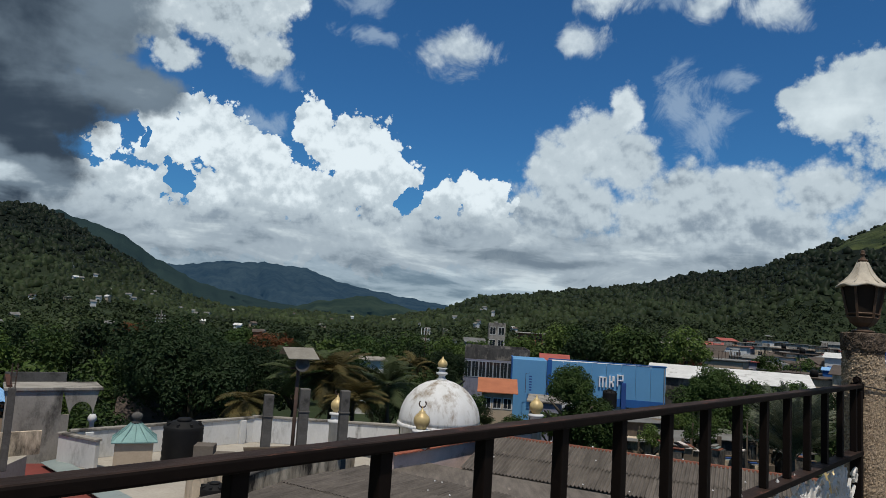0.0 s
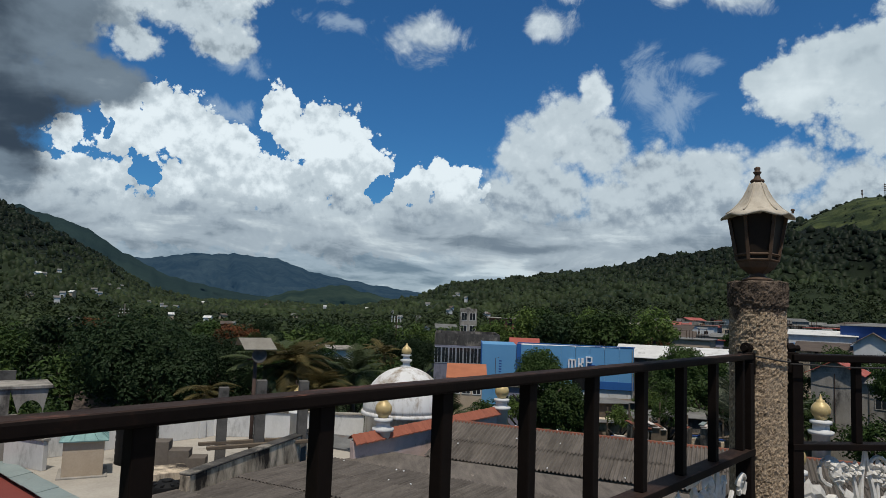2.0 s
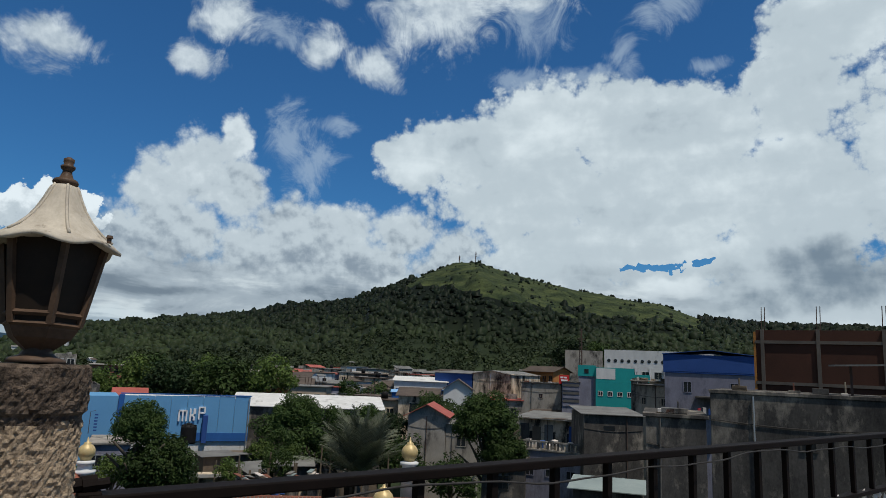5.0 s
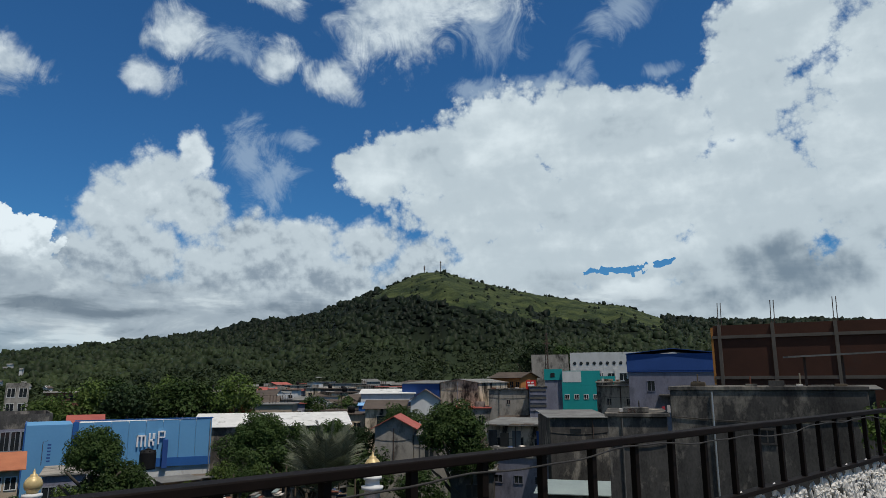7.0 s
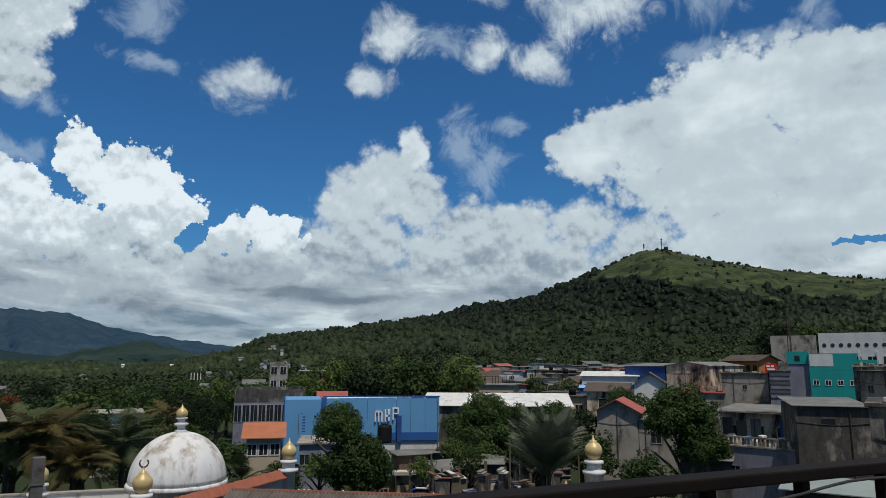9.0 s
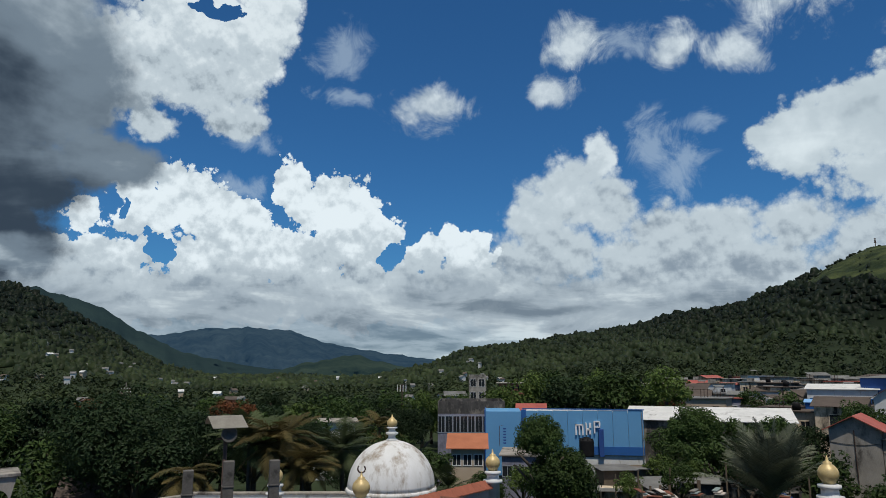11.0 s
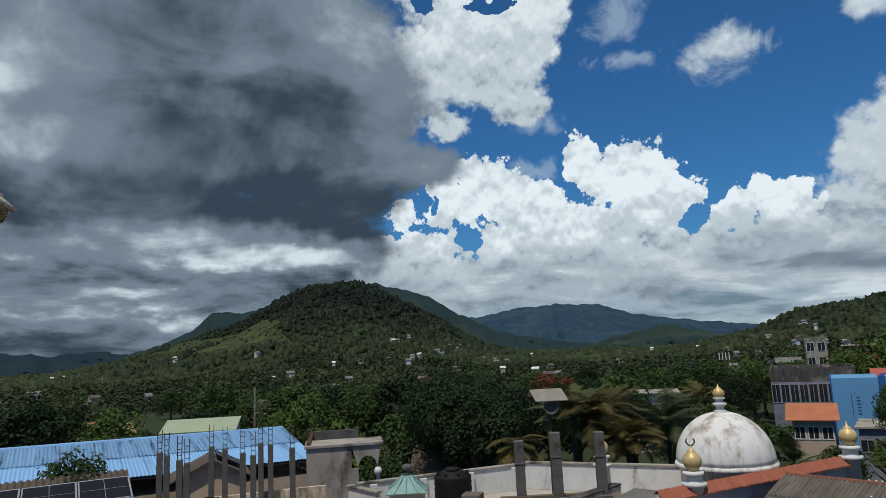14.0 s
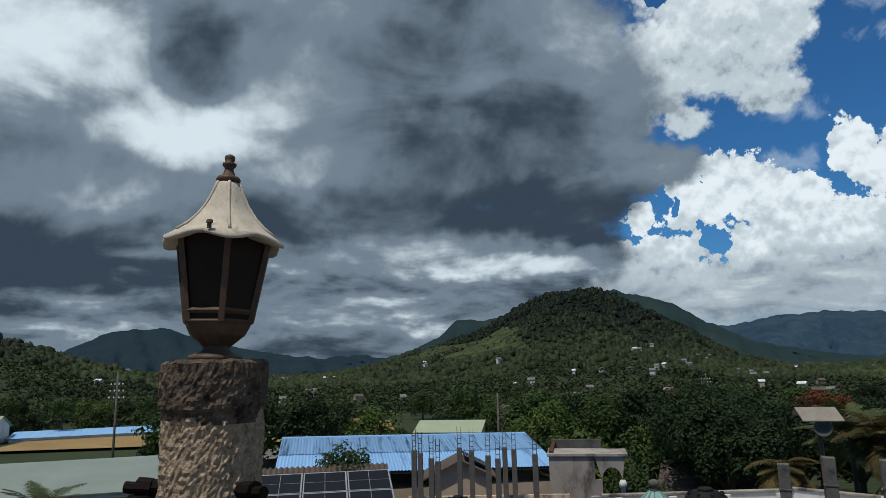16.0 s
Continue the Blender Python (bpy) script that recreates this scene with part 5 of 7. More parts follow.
hut = thing("stair_hut", "small beige hut with a hipped verdigris sheet roof and ball", "hut", pose(-14.5, 33.1, Z - 0.03, 0, 0, 24) @ Matrix.Diagonal((0.82, 0.82, 0.88, 1)))
part("wall", boxed((-1.02, -1.02, 0), (1.02, 1.02, 1.85), 0.03), BEIGE, hut)
part("plinth", boxed((-1.25, -1.25, 0), (1.25, 1.25, 0.12), 0.03), CONCRETE, hut)
bm = lathe(bmesh.new(), [(1.72, 1.86), (1.74, 1.92), (0.75, 2.45), (0.42, 2.72), (0.24, 2.76)], 4, None)
part("roof", bm, VERDIGRIS, hut, "hipped verdigris sheet roof", m=pose(0, 0, 0, 0, 0, 45))
for k in range(12):
    a = math.tau * k / 12
    s = 1.0 / max(abs(math.cos(a)), abs(math.sin(a)))
    bm = tube(bmesh.new(), [(math.cos(a) * 1.2 * s, math.sin(a) * 1.2 * s, 1.95), (math.cos(a) * 0.3, math.sin(a) * 0.3, 2.76)], 0.03, 5)
    part("seam", bm, VERDIGRIS, hut)
part("ball", lathe(bmesh.new(), [(0.22, 2.74), (0.3, 2.82), (0.12, 2.9), (0.26, 3.0), (0.32, 3.14), (0.26, 3.28), (0.08, 3.36)], 18), COLUMN, hut, "grey cement ball", True)


def tank(x, y, z, r, h, label="black ribbed plastic water tank with a domed lid"):
    t = thing("water_tank", label, "tank", pose(x, y, z))
    prof = []
    for i in range(13):
        u = i / 12
        prof += [(r * (1.0 if i % 2 == 0 else 0.975), h * 0.82 * u)]
    prof += [(r * 0.96, h * 0.84), (r * 0.62, h * 0.93), (r * 0.6, h * 0.94)]
    part("body", lathe(bmesh.new(), prof, 28), BLACK_PLASTIC, t, smooth=True)
    part("lid", lathe(bmesh.new(), [(r * 0.36, h * 0.93), (r * 0.38, h * 0.97), (r * 0.34, h), (r * 0.1, h * 1.01)], 20), BLACK_PLASTIC, t, smooth=True)
    for k in range(8):
        a = math.tau * k / 8
        part("lifting_lug", boxed((-0.09, -0.06, h * 0.84), (0.09, 0.06, h * 0.92), 0.02), BLACK_PLASTIC, t, m=pose(math.cos(a) * r * 0.82, math.sin(a) * r * 0.82, 0, 0, 0, math.degrees(a)))
    return t


tank(-13.1, 35.6, Z, 1.0, 2.35)
tank(-8.8, 27.9, Z, 0.55, 1.2, "small black plastic tank behind the mouldy wall")
tank(-19.9, 25.0, -5.6, 0.62, 1.3)
tank(-19.8, 20.6, -5.2, 0.62, 1.35)
tank(-17.9, 21.4, -5.4, 0.72, 1.45)
tank(18.1, 72.0, -6.9, 0.75, 1.9)
for i, (h, x) in enumerate(((1.35, -11.5), (0.95, -10.55), (0.6, -9.8))):
    tagged(part("block_pier", boxed((-0.48, -0.45, 0), (0.48, 0.45, h), 0.03), BAND, None, "stub of brown block wall stepping down", m=pose(x, 34.4 + 0.1 * i, Z, 0, 0, 8)), category="wall")
part_b = part("roof_box", boxed((-0.9, -0.75, 0), (0.9, 0.75, 1.25), 0.03), STAINED, None, "mouldy cement box beside the tank", m=pose(-9.4, 29.3, Z, 0, 0, 30))
tagged(part_b, category="box")
# unfinished columns
for x, y, z1, w in ((-7.6, 30.7, -2.55, 0.21), (-6.1, 31.2, -2.25, 0.22), (-4.35, 31.9, -2.3, 0.21)):
    c = thing("concrete_column", "bare weathered concrete column stub", "column", pose(x, y, Z, 0, 0, 20), "unfinished columns on the mouldy wall")
    part("shaft", boxed((-w, -w, 0), (w, w, z1 - Z), 0.03), COLUMN, c)
    part("collar", boxed((-w - 0.03, -w - 0.03, (z1 - Z) * 0.78), (w + 0.03, w + 0.03, (z1 - Z) * 0.78 + 0.06), 0.01), COLUMN, c)
for a, b in (((-8.4, 30.2), (-5.0, 31.8)), ((-7.8, 29.4), (-3.9, 31.6))):
    tagged(part("timber_beam", boxed((0, -0.12, 0), (span(a, b), 0.12, 0.14), 0.02), WOOD, None, "grey weathered beam laid between the columns", m=along(a, b, -4.98)), category="beam")

# loudspeaker shelter on a pole
sp = thing("loudspeaker_shelter", "horn loudspeaker under a small rusty sheet roof on a pole", "loudspeaker", pose(-6.95, 33.4, Z - 0.08, 0, 0, 30))
part("pole", tube(bmesh.new(), [(0, 0, 0), (0, 0, 6.0)], 0.09, 10), STEEL, sp, smooth=True)
bm = bmesh.new()
poly_slab(bm, [(-0.7, -0.55, 6.05), (0.85, -0.55, 6.05), (0.75, 0.25, 6.55), (-0.8, 0.25, 6.55)], 0.03)
poly_slab(bm, [(-0.8, 0.25, 6.55), (0.75, 0.25, 6.55), (0.75, 0.75, 6.2), (-0.8, 0.75, 6.2)], 0.03)
part("roof", bm, mat("pale_rusty_sheet", (0.26, 0.245, 0.21), (0.16, 0.145, 0.12), 0.6, 1.5, 14, 0.1, 0, (0.22, 0.13, 0.08), 0.3), sp, "pale sheet roof with rust")
bm = lathe(bmesh.new(), [(0.10, 0), (0.12, 0.15), (0.16, 0.32), (0.26, 0.46), (0.36, 0.52), (0.34, 0.53), (0.08, 0.3)], 24)
part("horn", bm, COLUMN, sp, "grey horn", True, m=pose(0.05, 0.1, 5.75, 90, 0, 0))
part("bracket", boxed((-0.4, -0.04, 5.5), (0.4, 0.04, 5.58), 0.01), STEEL, sp)

# ---- half-built house with arch, column stubs, solar roof, blue hall ----
arch_p, arch_q = (-16.2, 25.6), (-13.0, 27.75)
arch = thing("half_built_house", "raw grey rendered house shell with an arched porch", "house", along((-22.7, 35.8), (-18.2, 38.85), -11.98) @ Matrix.Scale(1.15, 4))
AL = span(arch_p, arch_q)
bm = bmesh.new()
box(bm, (0, 0, 0), (AL - 1.55, 0.22, 7.05))
part("wall", bm, CONCRETE, arch, "raw grey rendered wall")
part("beam", boxed((-0.1, -0.1, 7.054), (AL + 0.15, 2.4, 7.2), 0.02), CONCRETE, arch)
part("side_wall", boxed((0, 0.224, 0), (0.22, 5.0, 7.3)), BRICK, arch)
part("rear_beam", boxed((0.0, 5.0, 6.9), (AL - 1.0, 5.25, 7.4)), COLUMN, arch)
bm = bmesh.new()
xa, xb, zs_, n = AL - 1.3, AL - 0.1, 5.9, 14
for y0, y1 in ((0.0, 0.22),):
    top, und = [], []
    for i in range(n + 1):
        a = math.pi * i / n
        x, z = (xa + xb) / 2 - math.cos(a) * (xb - xa) / 2 * 0.82, zs_ + math.sin(a) * 0.62
        und.append((x, z))
        top.append(((xa - 0.25) + (xb + 0.1 - xa + 0.25) * i / n, 7.05))
    for (x0, z0), (x1, z1), (u0, v0), (u1, v1) in zip(und, und[1:], top, top[1:]):
        f = [bm.verts.new(c) for c in ((x0, y0, z0), (x1, y0, z1), (u1, y0, v1), (u0, y0, v0), (x0, y1, z0), (x1, y1, z1), (u1, y1, v1), (u0, y1, v0))]
        for q in ((0, 1, 2, 3), (7, 6, 5, 4), (4, 5, 1, 0)):
            bm.faces.new([f[k] for k in q])
bmesh.ops.remove_doubles(bm, verts=bm.verts, dist=0.0005)
part("arch", bm, CONCRETE, arch, "rendered arch")
bm = bmesh.new()
box(bm, (xa - 0.25, 0, 0), (xa + 0.1, 0.22, 5.9))
part("arch_pier", bm, CONCRETE, arch)
part("arch_post", lathe(bmesh.new(), [(0.11, 0), (0.11, 5.5), (0.2, 5.6), (0.2, 5.75), (0.12, 5.9)], 14), WHITE, arch, "slim white turned post", True, m=pose(AL - 0.18, 0.11, 0))
part("lower_wall", boxed((AL - 1.5, -0.06, 0), (AL + 0.1, 0.3, 4.3)), CONCRETE, arch)
part("floor_slab", boxed((0.224, 0.224, 4.0), (AL - 0.1, 5.0, 4.15)), CONCRETE, arch)

lot = thing("roof_slab", "bare concrete roof slab of an unfinished storey", "roof")
bm = bmesh.new()
poly_slab(bm, [(-22.4, 24.4, -5.6), (-17.0, 20.5, -5.6), (-16.6, 23.8, -5.6), (-17.4, 29.4, -5.6), (-18.8, 30.4, -5.6)], 6.0)
part("slab", bm, PAVING, lot)
part("edge_wall", boxed((0, -0.1, 0), (span((-22.8, 24.6), (-17.2, 29.9)), 0.1, 1.0)), STAINED, lot, m=along((-22.8, 24.6), (-17.2, 29.9), -5.6))
part("front_wall", boxed((0, -0.1, 0), (5.2, 0.1, 0.55)), CONCRETE, lot, m=along((-21.4, 21.4), (-17.0, 23.6), -5.6))
stub_w = 0.12
bars = []
for (x, y, zt) in ((-21.6, 23.9, -2.29), (-21.4, 24.1, -2.42), (-19.4, 22.9, -2.39), (-19.2, 23.1, -2.53), (-20.1, 25.4, -2.22), (-19.7, 25.8, -2.37), (-17.8, 24.8, -2.36), (-17.5, 25.1, -2.5), (-19.2, 27.6, -2.35), (-18.8, 27.8, -2.43), (-16.7, 26.7, -2.41)):
    c = thing("concrete_column", "slim raw concrete column with bare starter bars", "column", pose(x, y, -5.6, 0, 0, 42), "column stubs on the unfinished slab")
    h = zt + 5.6
    part("shaft", boxed((-stub_w, -stub_w, 0), (stub_w, stub_w, h), 0.015), COLUMN, c)
    for dx in (-0.08, 0.08):
        for dy in (-0.08, 0.08):
            part("starter_bar", tube(bmesh.new(), [(dx, dy, h), (dx * 1.05, dy, h + 0.45), (dx * 1.2, dy * 1.1, h + 0.95)], 0.011, 4), STEEL, c)
    for k in range(3):
        bm = bmesh.new()
        z = h + 0.18 + 0.24 * k
        tube(bm, [(-0.09, -0.09, z), (0.09, -0.09, z), (0.09, 0.09, z), (-0.09, 0.09, z), (-0.09, -0.09, z)], 0.008, 4)
        part("link", bm, STEEL, c)

solar = thing("solar_roof", "brown tiled roof carrying rows of dark solar panels", "roof")
sp0, sp1 = Vector((-25.2, 12.4, -5.15)), Vector((-19.2, 20.95, -5.15))
ob = slope_roof("roof_sheet", sp0, sp1, (-0.8, 0.6), 6.5, 1.9, 2, BROWN_ROOF, "", solar, 0.25)
part("wall", boxed((0.3, 0.3, -6.0), (span(sp0, sp1) - 0.3, 6.4, -0.12)), BEIGE, solar, m=along(sp0, sp1, -5.15))
mroof = ob.matrix_basis.copy()
lean = Matrix.Rotation(math.atan2(1.9, 6.5), 4, "X")
pw, ph = 2.0, 2.05
panel = boxed((0, 0, 0), (pw, ph, 0.05))
panel_me = mesh_of(panel, "solar_panel", ALU)
cell = mesh_of(boxed((0.0, 0.0, 0.0), ((pw - 0.12) / 2 - 0.01, (ph - 0.14) / 2 - 0.01, 0.02)), "cell_field", SOLAR)
for i in range(5):
    for j in range(2):
        o = new("solar_panel", panel_me)
        o.parent = solar
        o.matrix_basis = mroof @ lean @ pose(0.1 + i * (pw + 0.05) + (0.15 if i > 1 else 0), 1.6 + j * (ph + 0.05), 0.16)
        for a in range(2):
            for b in range(2):
                c = new("cell_field", cell)
                c.parent = o
                c.matrix_basis = pose(0.05 + a * (pw - 0.1) / 2, 0.05 + b * (ph - 0.1) / 2, 0.035)
gab = house("small gabled house with solar panels on its roof", (-24.3, 27.4), (-22.0, 29.8), 2.8, -11.5, -4.15, BEIGE, BROWN_ROOF, "gable", 0.85, 0.3, turned=True)
o = part("solar_panel", boxed((0.25, 0, 0), (1.75, 2.2, 0.05)), SOLAR, gab, "dark solar panels", m=pose(1.66, 0.3, 8.42, 0, 27, 0))
for k in range(4):
    part("panel_rail", boxed((0.25, 0.1 + k * 0.66, 0.052), (1.75, 0.14 + k * 0.66, 0.07)), ALU, gab, m=pose(1.66, 0.3, 8.42, 0, 27, 0))

hall = thing("blue_hall", "long hall with a streaked sky-blue sheet roof", "hall")
b0, b1 = Vector((-31.9, 22.7, -4.16)), Vector((-22.35, 36.36, -4.46))
slope_roof("roof_front", b0, b1, (-0.82, 0.57), 7.0, 1.25, 2, BLUE_SHEET, "sky-blue sheets with dark rain streaks", hall, 0.2, 0.8, 0.022, BLUE_OLD)
bx = (b1 - b0).normalized()
by = Vector((-bx.y, bx.x, 0)).normalized()
bm = bmesh.new()
r0, r1 = b0 + by * 7.0 + Vector((0, 0, 1.27)), b1 + by * 7.0 + Vector((0, 0, 1.27))
poly_slab(bm, [tuple(r0), tuple(r1), tuple(r1 + by * 7 - Vector((0, 0, 1.3))), tuple(r0 + by * 7 - Vector((0, 0, 1.3)))], 0.05)
part("roof_rear", bm, BLUE_SHEET, hall)
bm = bmesh.new()
tube(bm, [tuple(r0), tuple(r1)], 0.14, 8)
part("ridge_cap", bm, BLUE_SHEET, hall)
part("wall", boxed((0.2, 0.25, -7), (span(b0, b1) - 0.2, 13.6, -0.12)), BEIGE, hall, m=along(b0, b1, -5.2))
bm = bmesh.new()
g = [(0.21, 0.3, -0.1), (0.21, 13.5, -0.1), (0.21, 7, 1.1)]
for xx in (0.2, span(b0, b1) - 0.22):
    v = [bm.verts.new((xx + e, y, z)) for e in (0, 0.02) for _, y, z in g]
    bm.faces.new(v[:3])
    bm.faces.new(v[5:2:-1])
    for i in range(3):
        bm.faces.new((v[i], v[i + 3], v[3 + (i + 1) % 3], v[(i + 1) % 3]))
part("gable", bm, BLUE_SHEET, hall, m=along(b0, b1, -5.05))


# ---- town to the right ----
def shape_bars(parent, strokes, depth, ma, m, name="emblem_bar"):
    for x0, z0, x1, z1 in strokes:
        o = part(name, boxed((x0, -depth, z0), (x1, 0, z1), 0.01), ma, parent, m=m)


# blue clad hall with a white emblem
mk = thing("blue_clad_building", "low building clad in sky-blue panels with a white emblem", "building", along((12.4, 77.15), (24.8, 74.5), -9.5))
MW = span((12.4, 77.15), (24.8, 74.5))
n = 8
for i in range(n):
    part("cladding_panel", boxed((MW * i / n + 0.012, 0, 2.6), (MW * (i + 1) / n - 0.012, 0.12, 6.85 + 0.02 * i), 0.01), BLUE_WALL, mk)
part("wall", boxed((0, 0.125, 0), (MW, 8, 6.7)), WHITE, mk)
part("lower_band", boxed((6.2, -0.08, 2.35), (MW, 0.12, 3.2)), BLUE_DEEP, mk, "deeper blue band")
part("rain_pipe", tube(bmesh.new(), [(MW - 0.15, -0.1, 0), (MW - 0.15, -0.1, 6.8)], 0.05, 6), ALU, mk)
part("upright_fin", boxed((-0.2, -0.25, 0.5), (0.3, 0.2, 6.95), 0.02), BLUE_DEEP, mk, "deeper blue fin")
part("niche_post", boxed((8.0, -0.5, 2.2), (8.5, -0.004, 5.0), 0.02), NAVY, mk, "dark blue post")
part("parapet_cap", boxed((-0.1, -0.05, 6.99), (MW + 0.1, 0.3, 7.1)), BLUE_DEEP, mk)
bars = [(0, 0, 0.16, 1.15), (0.36, 0, 0.52, 1.0), (0.72, 0, 0.88, 1.15), (0.0, 1.0, 0.88, 1.15), (1.1, 0, 1.26, 1.3), (1.26, 0.5, 1.5, 0.72), (1.45, 0.1, 1.65, 0.5), (1.45, 0.75, 1.7, 1.3), (1.95, 0.2, 2.1, 1.5), (2.1, 1.36, 2.6, 1.5), (2.1, 0.8, 2.6, 0.92), (2.5, 0.85, 2.65, 1.5)]
shape_bars(mk, bars, 0.2, SIGN_WHITE, pose(5.55, 0, 4.35))
mk2 = thing("blue_clad_wing", "sky-blue clad corner wing with a darker end face", "building", along((8.3, 77.6), (12.2, 77.25), -9.5))
part("front", boxed((0, 0, 0), (3.9, 7, 6.75), 0.02), BLUE_WALL, mk2)
part("end_face", boxed((-0.12, 0.1, 1.0), (-0.004, 5.5, 6.9)), BLUE_DEEP, mk2)
part("antenna", tube(bmesh.new(), [(1.5, -1.5, 3.2), (1.5, -1.5, 5.3), (1.9, -1.5, 5.4)], 0.03, 5), STEEL, mk2)
for i in range(6):
    part("vent_bar", boxed((1.9 + 0.0 * i, -1.0, 3.4 + 0.3 * i), (2.2, -0.95, 3.55 + 0.3 * i)), NAVY, mk2)

house("dark three-storey building with a glazed upper floor", (3.1, 87.0), (11.4, 86.6), 10, -12, -3.55, LILAC, DARK_CONCRETE, "parapet", 1.5, cols=9, rows=1, win=(0.75, 1.9), sill=0.5, storey=2.7, lintel=ALU, cat="building", name="building")
house("beige house with an orange tiled hip roof", (4.15, 65.0), (7.1, 64.8), 5, -12, -5.2, BEIGE, ORANGE_TILE, "gable", 1.0, 0.45, cols=3, rows=1, win=(0.7, 0.9), sill=1.0, storey=2.6, lintel=WHITE)
house("pale blue shed with a grey flat roof", (8.9, 66.5), (12.0, 66.0), 6, -12, -6.2, LILAC, CONCRETE, "flat", over=0.25, cols=3, rows=1, win=(0.9, 0.9), sill=0.8, storey=2.6, lintel=ALU)
house("concrete roof-top frame building with open storeys", (10.4, 151.6), (14.2, 151.4), 6, -12, 0.4, CONCRETE, CONCRETE, "parapet", 0.7, cols=2, rows=3, win=(1.2, 1.6), storey=2.8, lintel=WHITE, cat="building", name="building")
house("red-walled house with a flat slab roof", (17.0, 150.5), (22.4, 150), 8, -12, -0.8, mat("terracotta_wall", (0.30, 0.12, 0.08), (0.22, 0.09, 0.07), 0.9, 0.5, 8), CONCRETE, "flat", over=0.6, cols=3, rows=3, win=(1.1, 1.3), storey=2.8)
house("grey house beside the frame building", (5.2, 148), (9.6, 148), 8, -12, -3.4, CONCRETE, TIN, "shed", 0.8, cols=3, rows=2)
house("long low hall with a white sheet roof", (25.8, 84.6), (42.6, 77.6), 7, -12, -4.1, DARK_CONCRETE, WHITE, "shed", 1.3, 0.4, name="hall", cat="hall")
house("small brown shed with a red sheet roof", (13.4, 90), (16.8, 89.5), 4, -12, -3.2, BROWN_ROOF, RED_SHEET, "gable", 0.7)
rr = house("grey rendered house with a red sheet gable roof", (37.0, 61.6), (40.0, 59.2), 5.5, -12, -3.35, CONCRETE, RED_SHEET, "gable", 1.15, 0.45, cols=0, rows=0, turned=True)
ls = house("low shed against the red-roofed house", (40.2, 59.4), (42.6, 57.4), 4, -12, -4.1, CONCRETE, TIN, "shed", 0.3, cols=1, rows=1)
house("white gabled house with a grey asbestos roof", (51.5, 77.3), (54.6, 75.1), 7, -12, -1.3, WHITE, BROWN_ROOF, "gable", 1.4, 0.4, turned=True)
house("low annexe with a dark open bay", (46.5, 80.5), (50.8, 77.6), 6, -12, -2.4, STAINED, BROWN_ROOF, "shed", 1.0, 0.4, cols=1, rows=1, win=(2.2, 1.2))
house("blue and white roofed workshop", (56.6, 100), (64.0, 95.4), 8, -12, -0.9, WHITE, WHITE, "shed", 0.7, 0.3, cols=5, rows=1, win=(0.9, 0.8), lintel=BLUE_DEEP)
house("lower blue canopy of the workshop", (52.6, 93.4), (56.6, 91.0), 2.5, -12, -2.5, BLUE_DEEP, BLUE_SHEET, "shed", 0.4, 0.2, cols=3, rows=1, win=(0.8, 0.7))
wh = house("stained concrete warehouse with a sheet roof", (67.0, 92.2), (70.0, 86.1), 12, -12, 0.95, STAINED, TIN, "gable", 0.5, 0.2, name="warehouse", cat="warehouse", turned=True)
house("blue sheet lean-to of the warehouse", (63.6, 98.5), (66.9, 92.4), 8, -12, 0.7, NAVY, TIN, "shed", 0.5, 0.2)
house("orange and brown timber house with a sheet roof", (81.3, 96.2), (82.6, 90.0), 5, -12, 1.7, mat("orange_wall", (0.42, 0.18, 0.06), (0.32, 0.14, 0.05), 0.85, 0.6, 8), BROWN_ROOF, "gable", 0.9, 0.5, cols=5, rows=2, win=(0.7, 0.9), storey=2.6)
gb = house("grey stained block house", (68.1, 81.2), (71.9, 76.6), 8, -12, -0.2, CONCRETE, DARK_CONCRETE, "flat", over=0.2, cols=1, rows=1, win=(0.5, 0.6))
sg = thing("shop_sign", "red shop sign with pale lettering bars", "sign", along((70.3, 75.3), (71.3, 74.4), -0.1))
part("board", boxed((0, -0.06, 0), (1.4, 0.06, 1.3), 0.02), SIGN_RED, sg)
for i, (a, b) in enumerate(((0.15, 0.6), (0.72, 1.1), (0.25, 1.2))):
    part("lettering_bar", boxed((a, -0.075, 0.85 - 0.4 * (i // 2)), (b, -0.062, 1.08 - 0.4 * (i // 2)), 0.0), SIGN_WHITE, sg)
part("post", boxed((0.6, 0.065, -11.9), (0.8, 0.25, 0.6)), STEEL, sg)
shop = house("slate-blue shop front with slatted boards", (69.2, 73.5), (71.0, 71.8), 5, -12, 0.2, LILAC, DARK_CONCRETE, "flat", over=0.1)
for k in range(6):
    part("slat", boxed((0.1, -0.1, 8.9 + 0.55 * k), (2.4, -0.004, 9.25 + 0.55 * k)), (LILAC, COLUMN)[k % 2], shop)
# teal building
tl = house("teal painted block with small square windows", (72.6, 70.3), (76.2, 66.4), 7, -12, 0.4, TEAL, TEAL, "parapet", 2.1, cols=4, rows=1, win=(0.55, 0.55), sill=1.2, storey=3.0, lintel=WHITE, side=2)
part("white_patch", boxed((0.1, -0.02, 12.9), (2.7, -0.004, 14.4)), WHITE, tl, "whitewashed patch with dark streaks")
part("stair_tower_top", boxed((-2.5, 0.4, 13.2), (-0.006, 3.1, 14.75)), TEAL, tl, "teal painted stair head")
part("upper_wing", boxed((5.32, 0.6, 10), (7.4, 5, 13.7)), TEAL, tl)
part("stair_tower", boxed((-2.4, 0.5, 0), (-0.004, 3.0, 13.19)), LILAC, tl, "grey-blue stair tower")
part("stair_window", boxed((-1.6, 0.36, 13.6), (-1.0, 0.398, 14.2)), GLASS, tl)
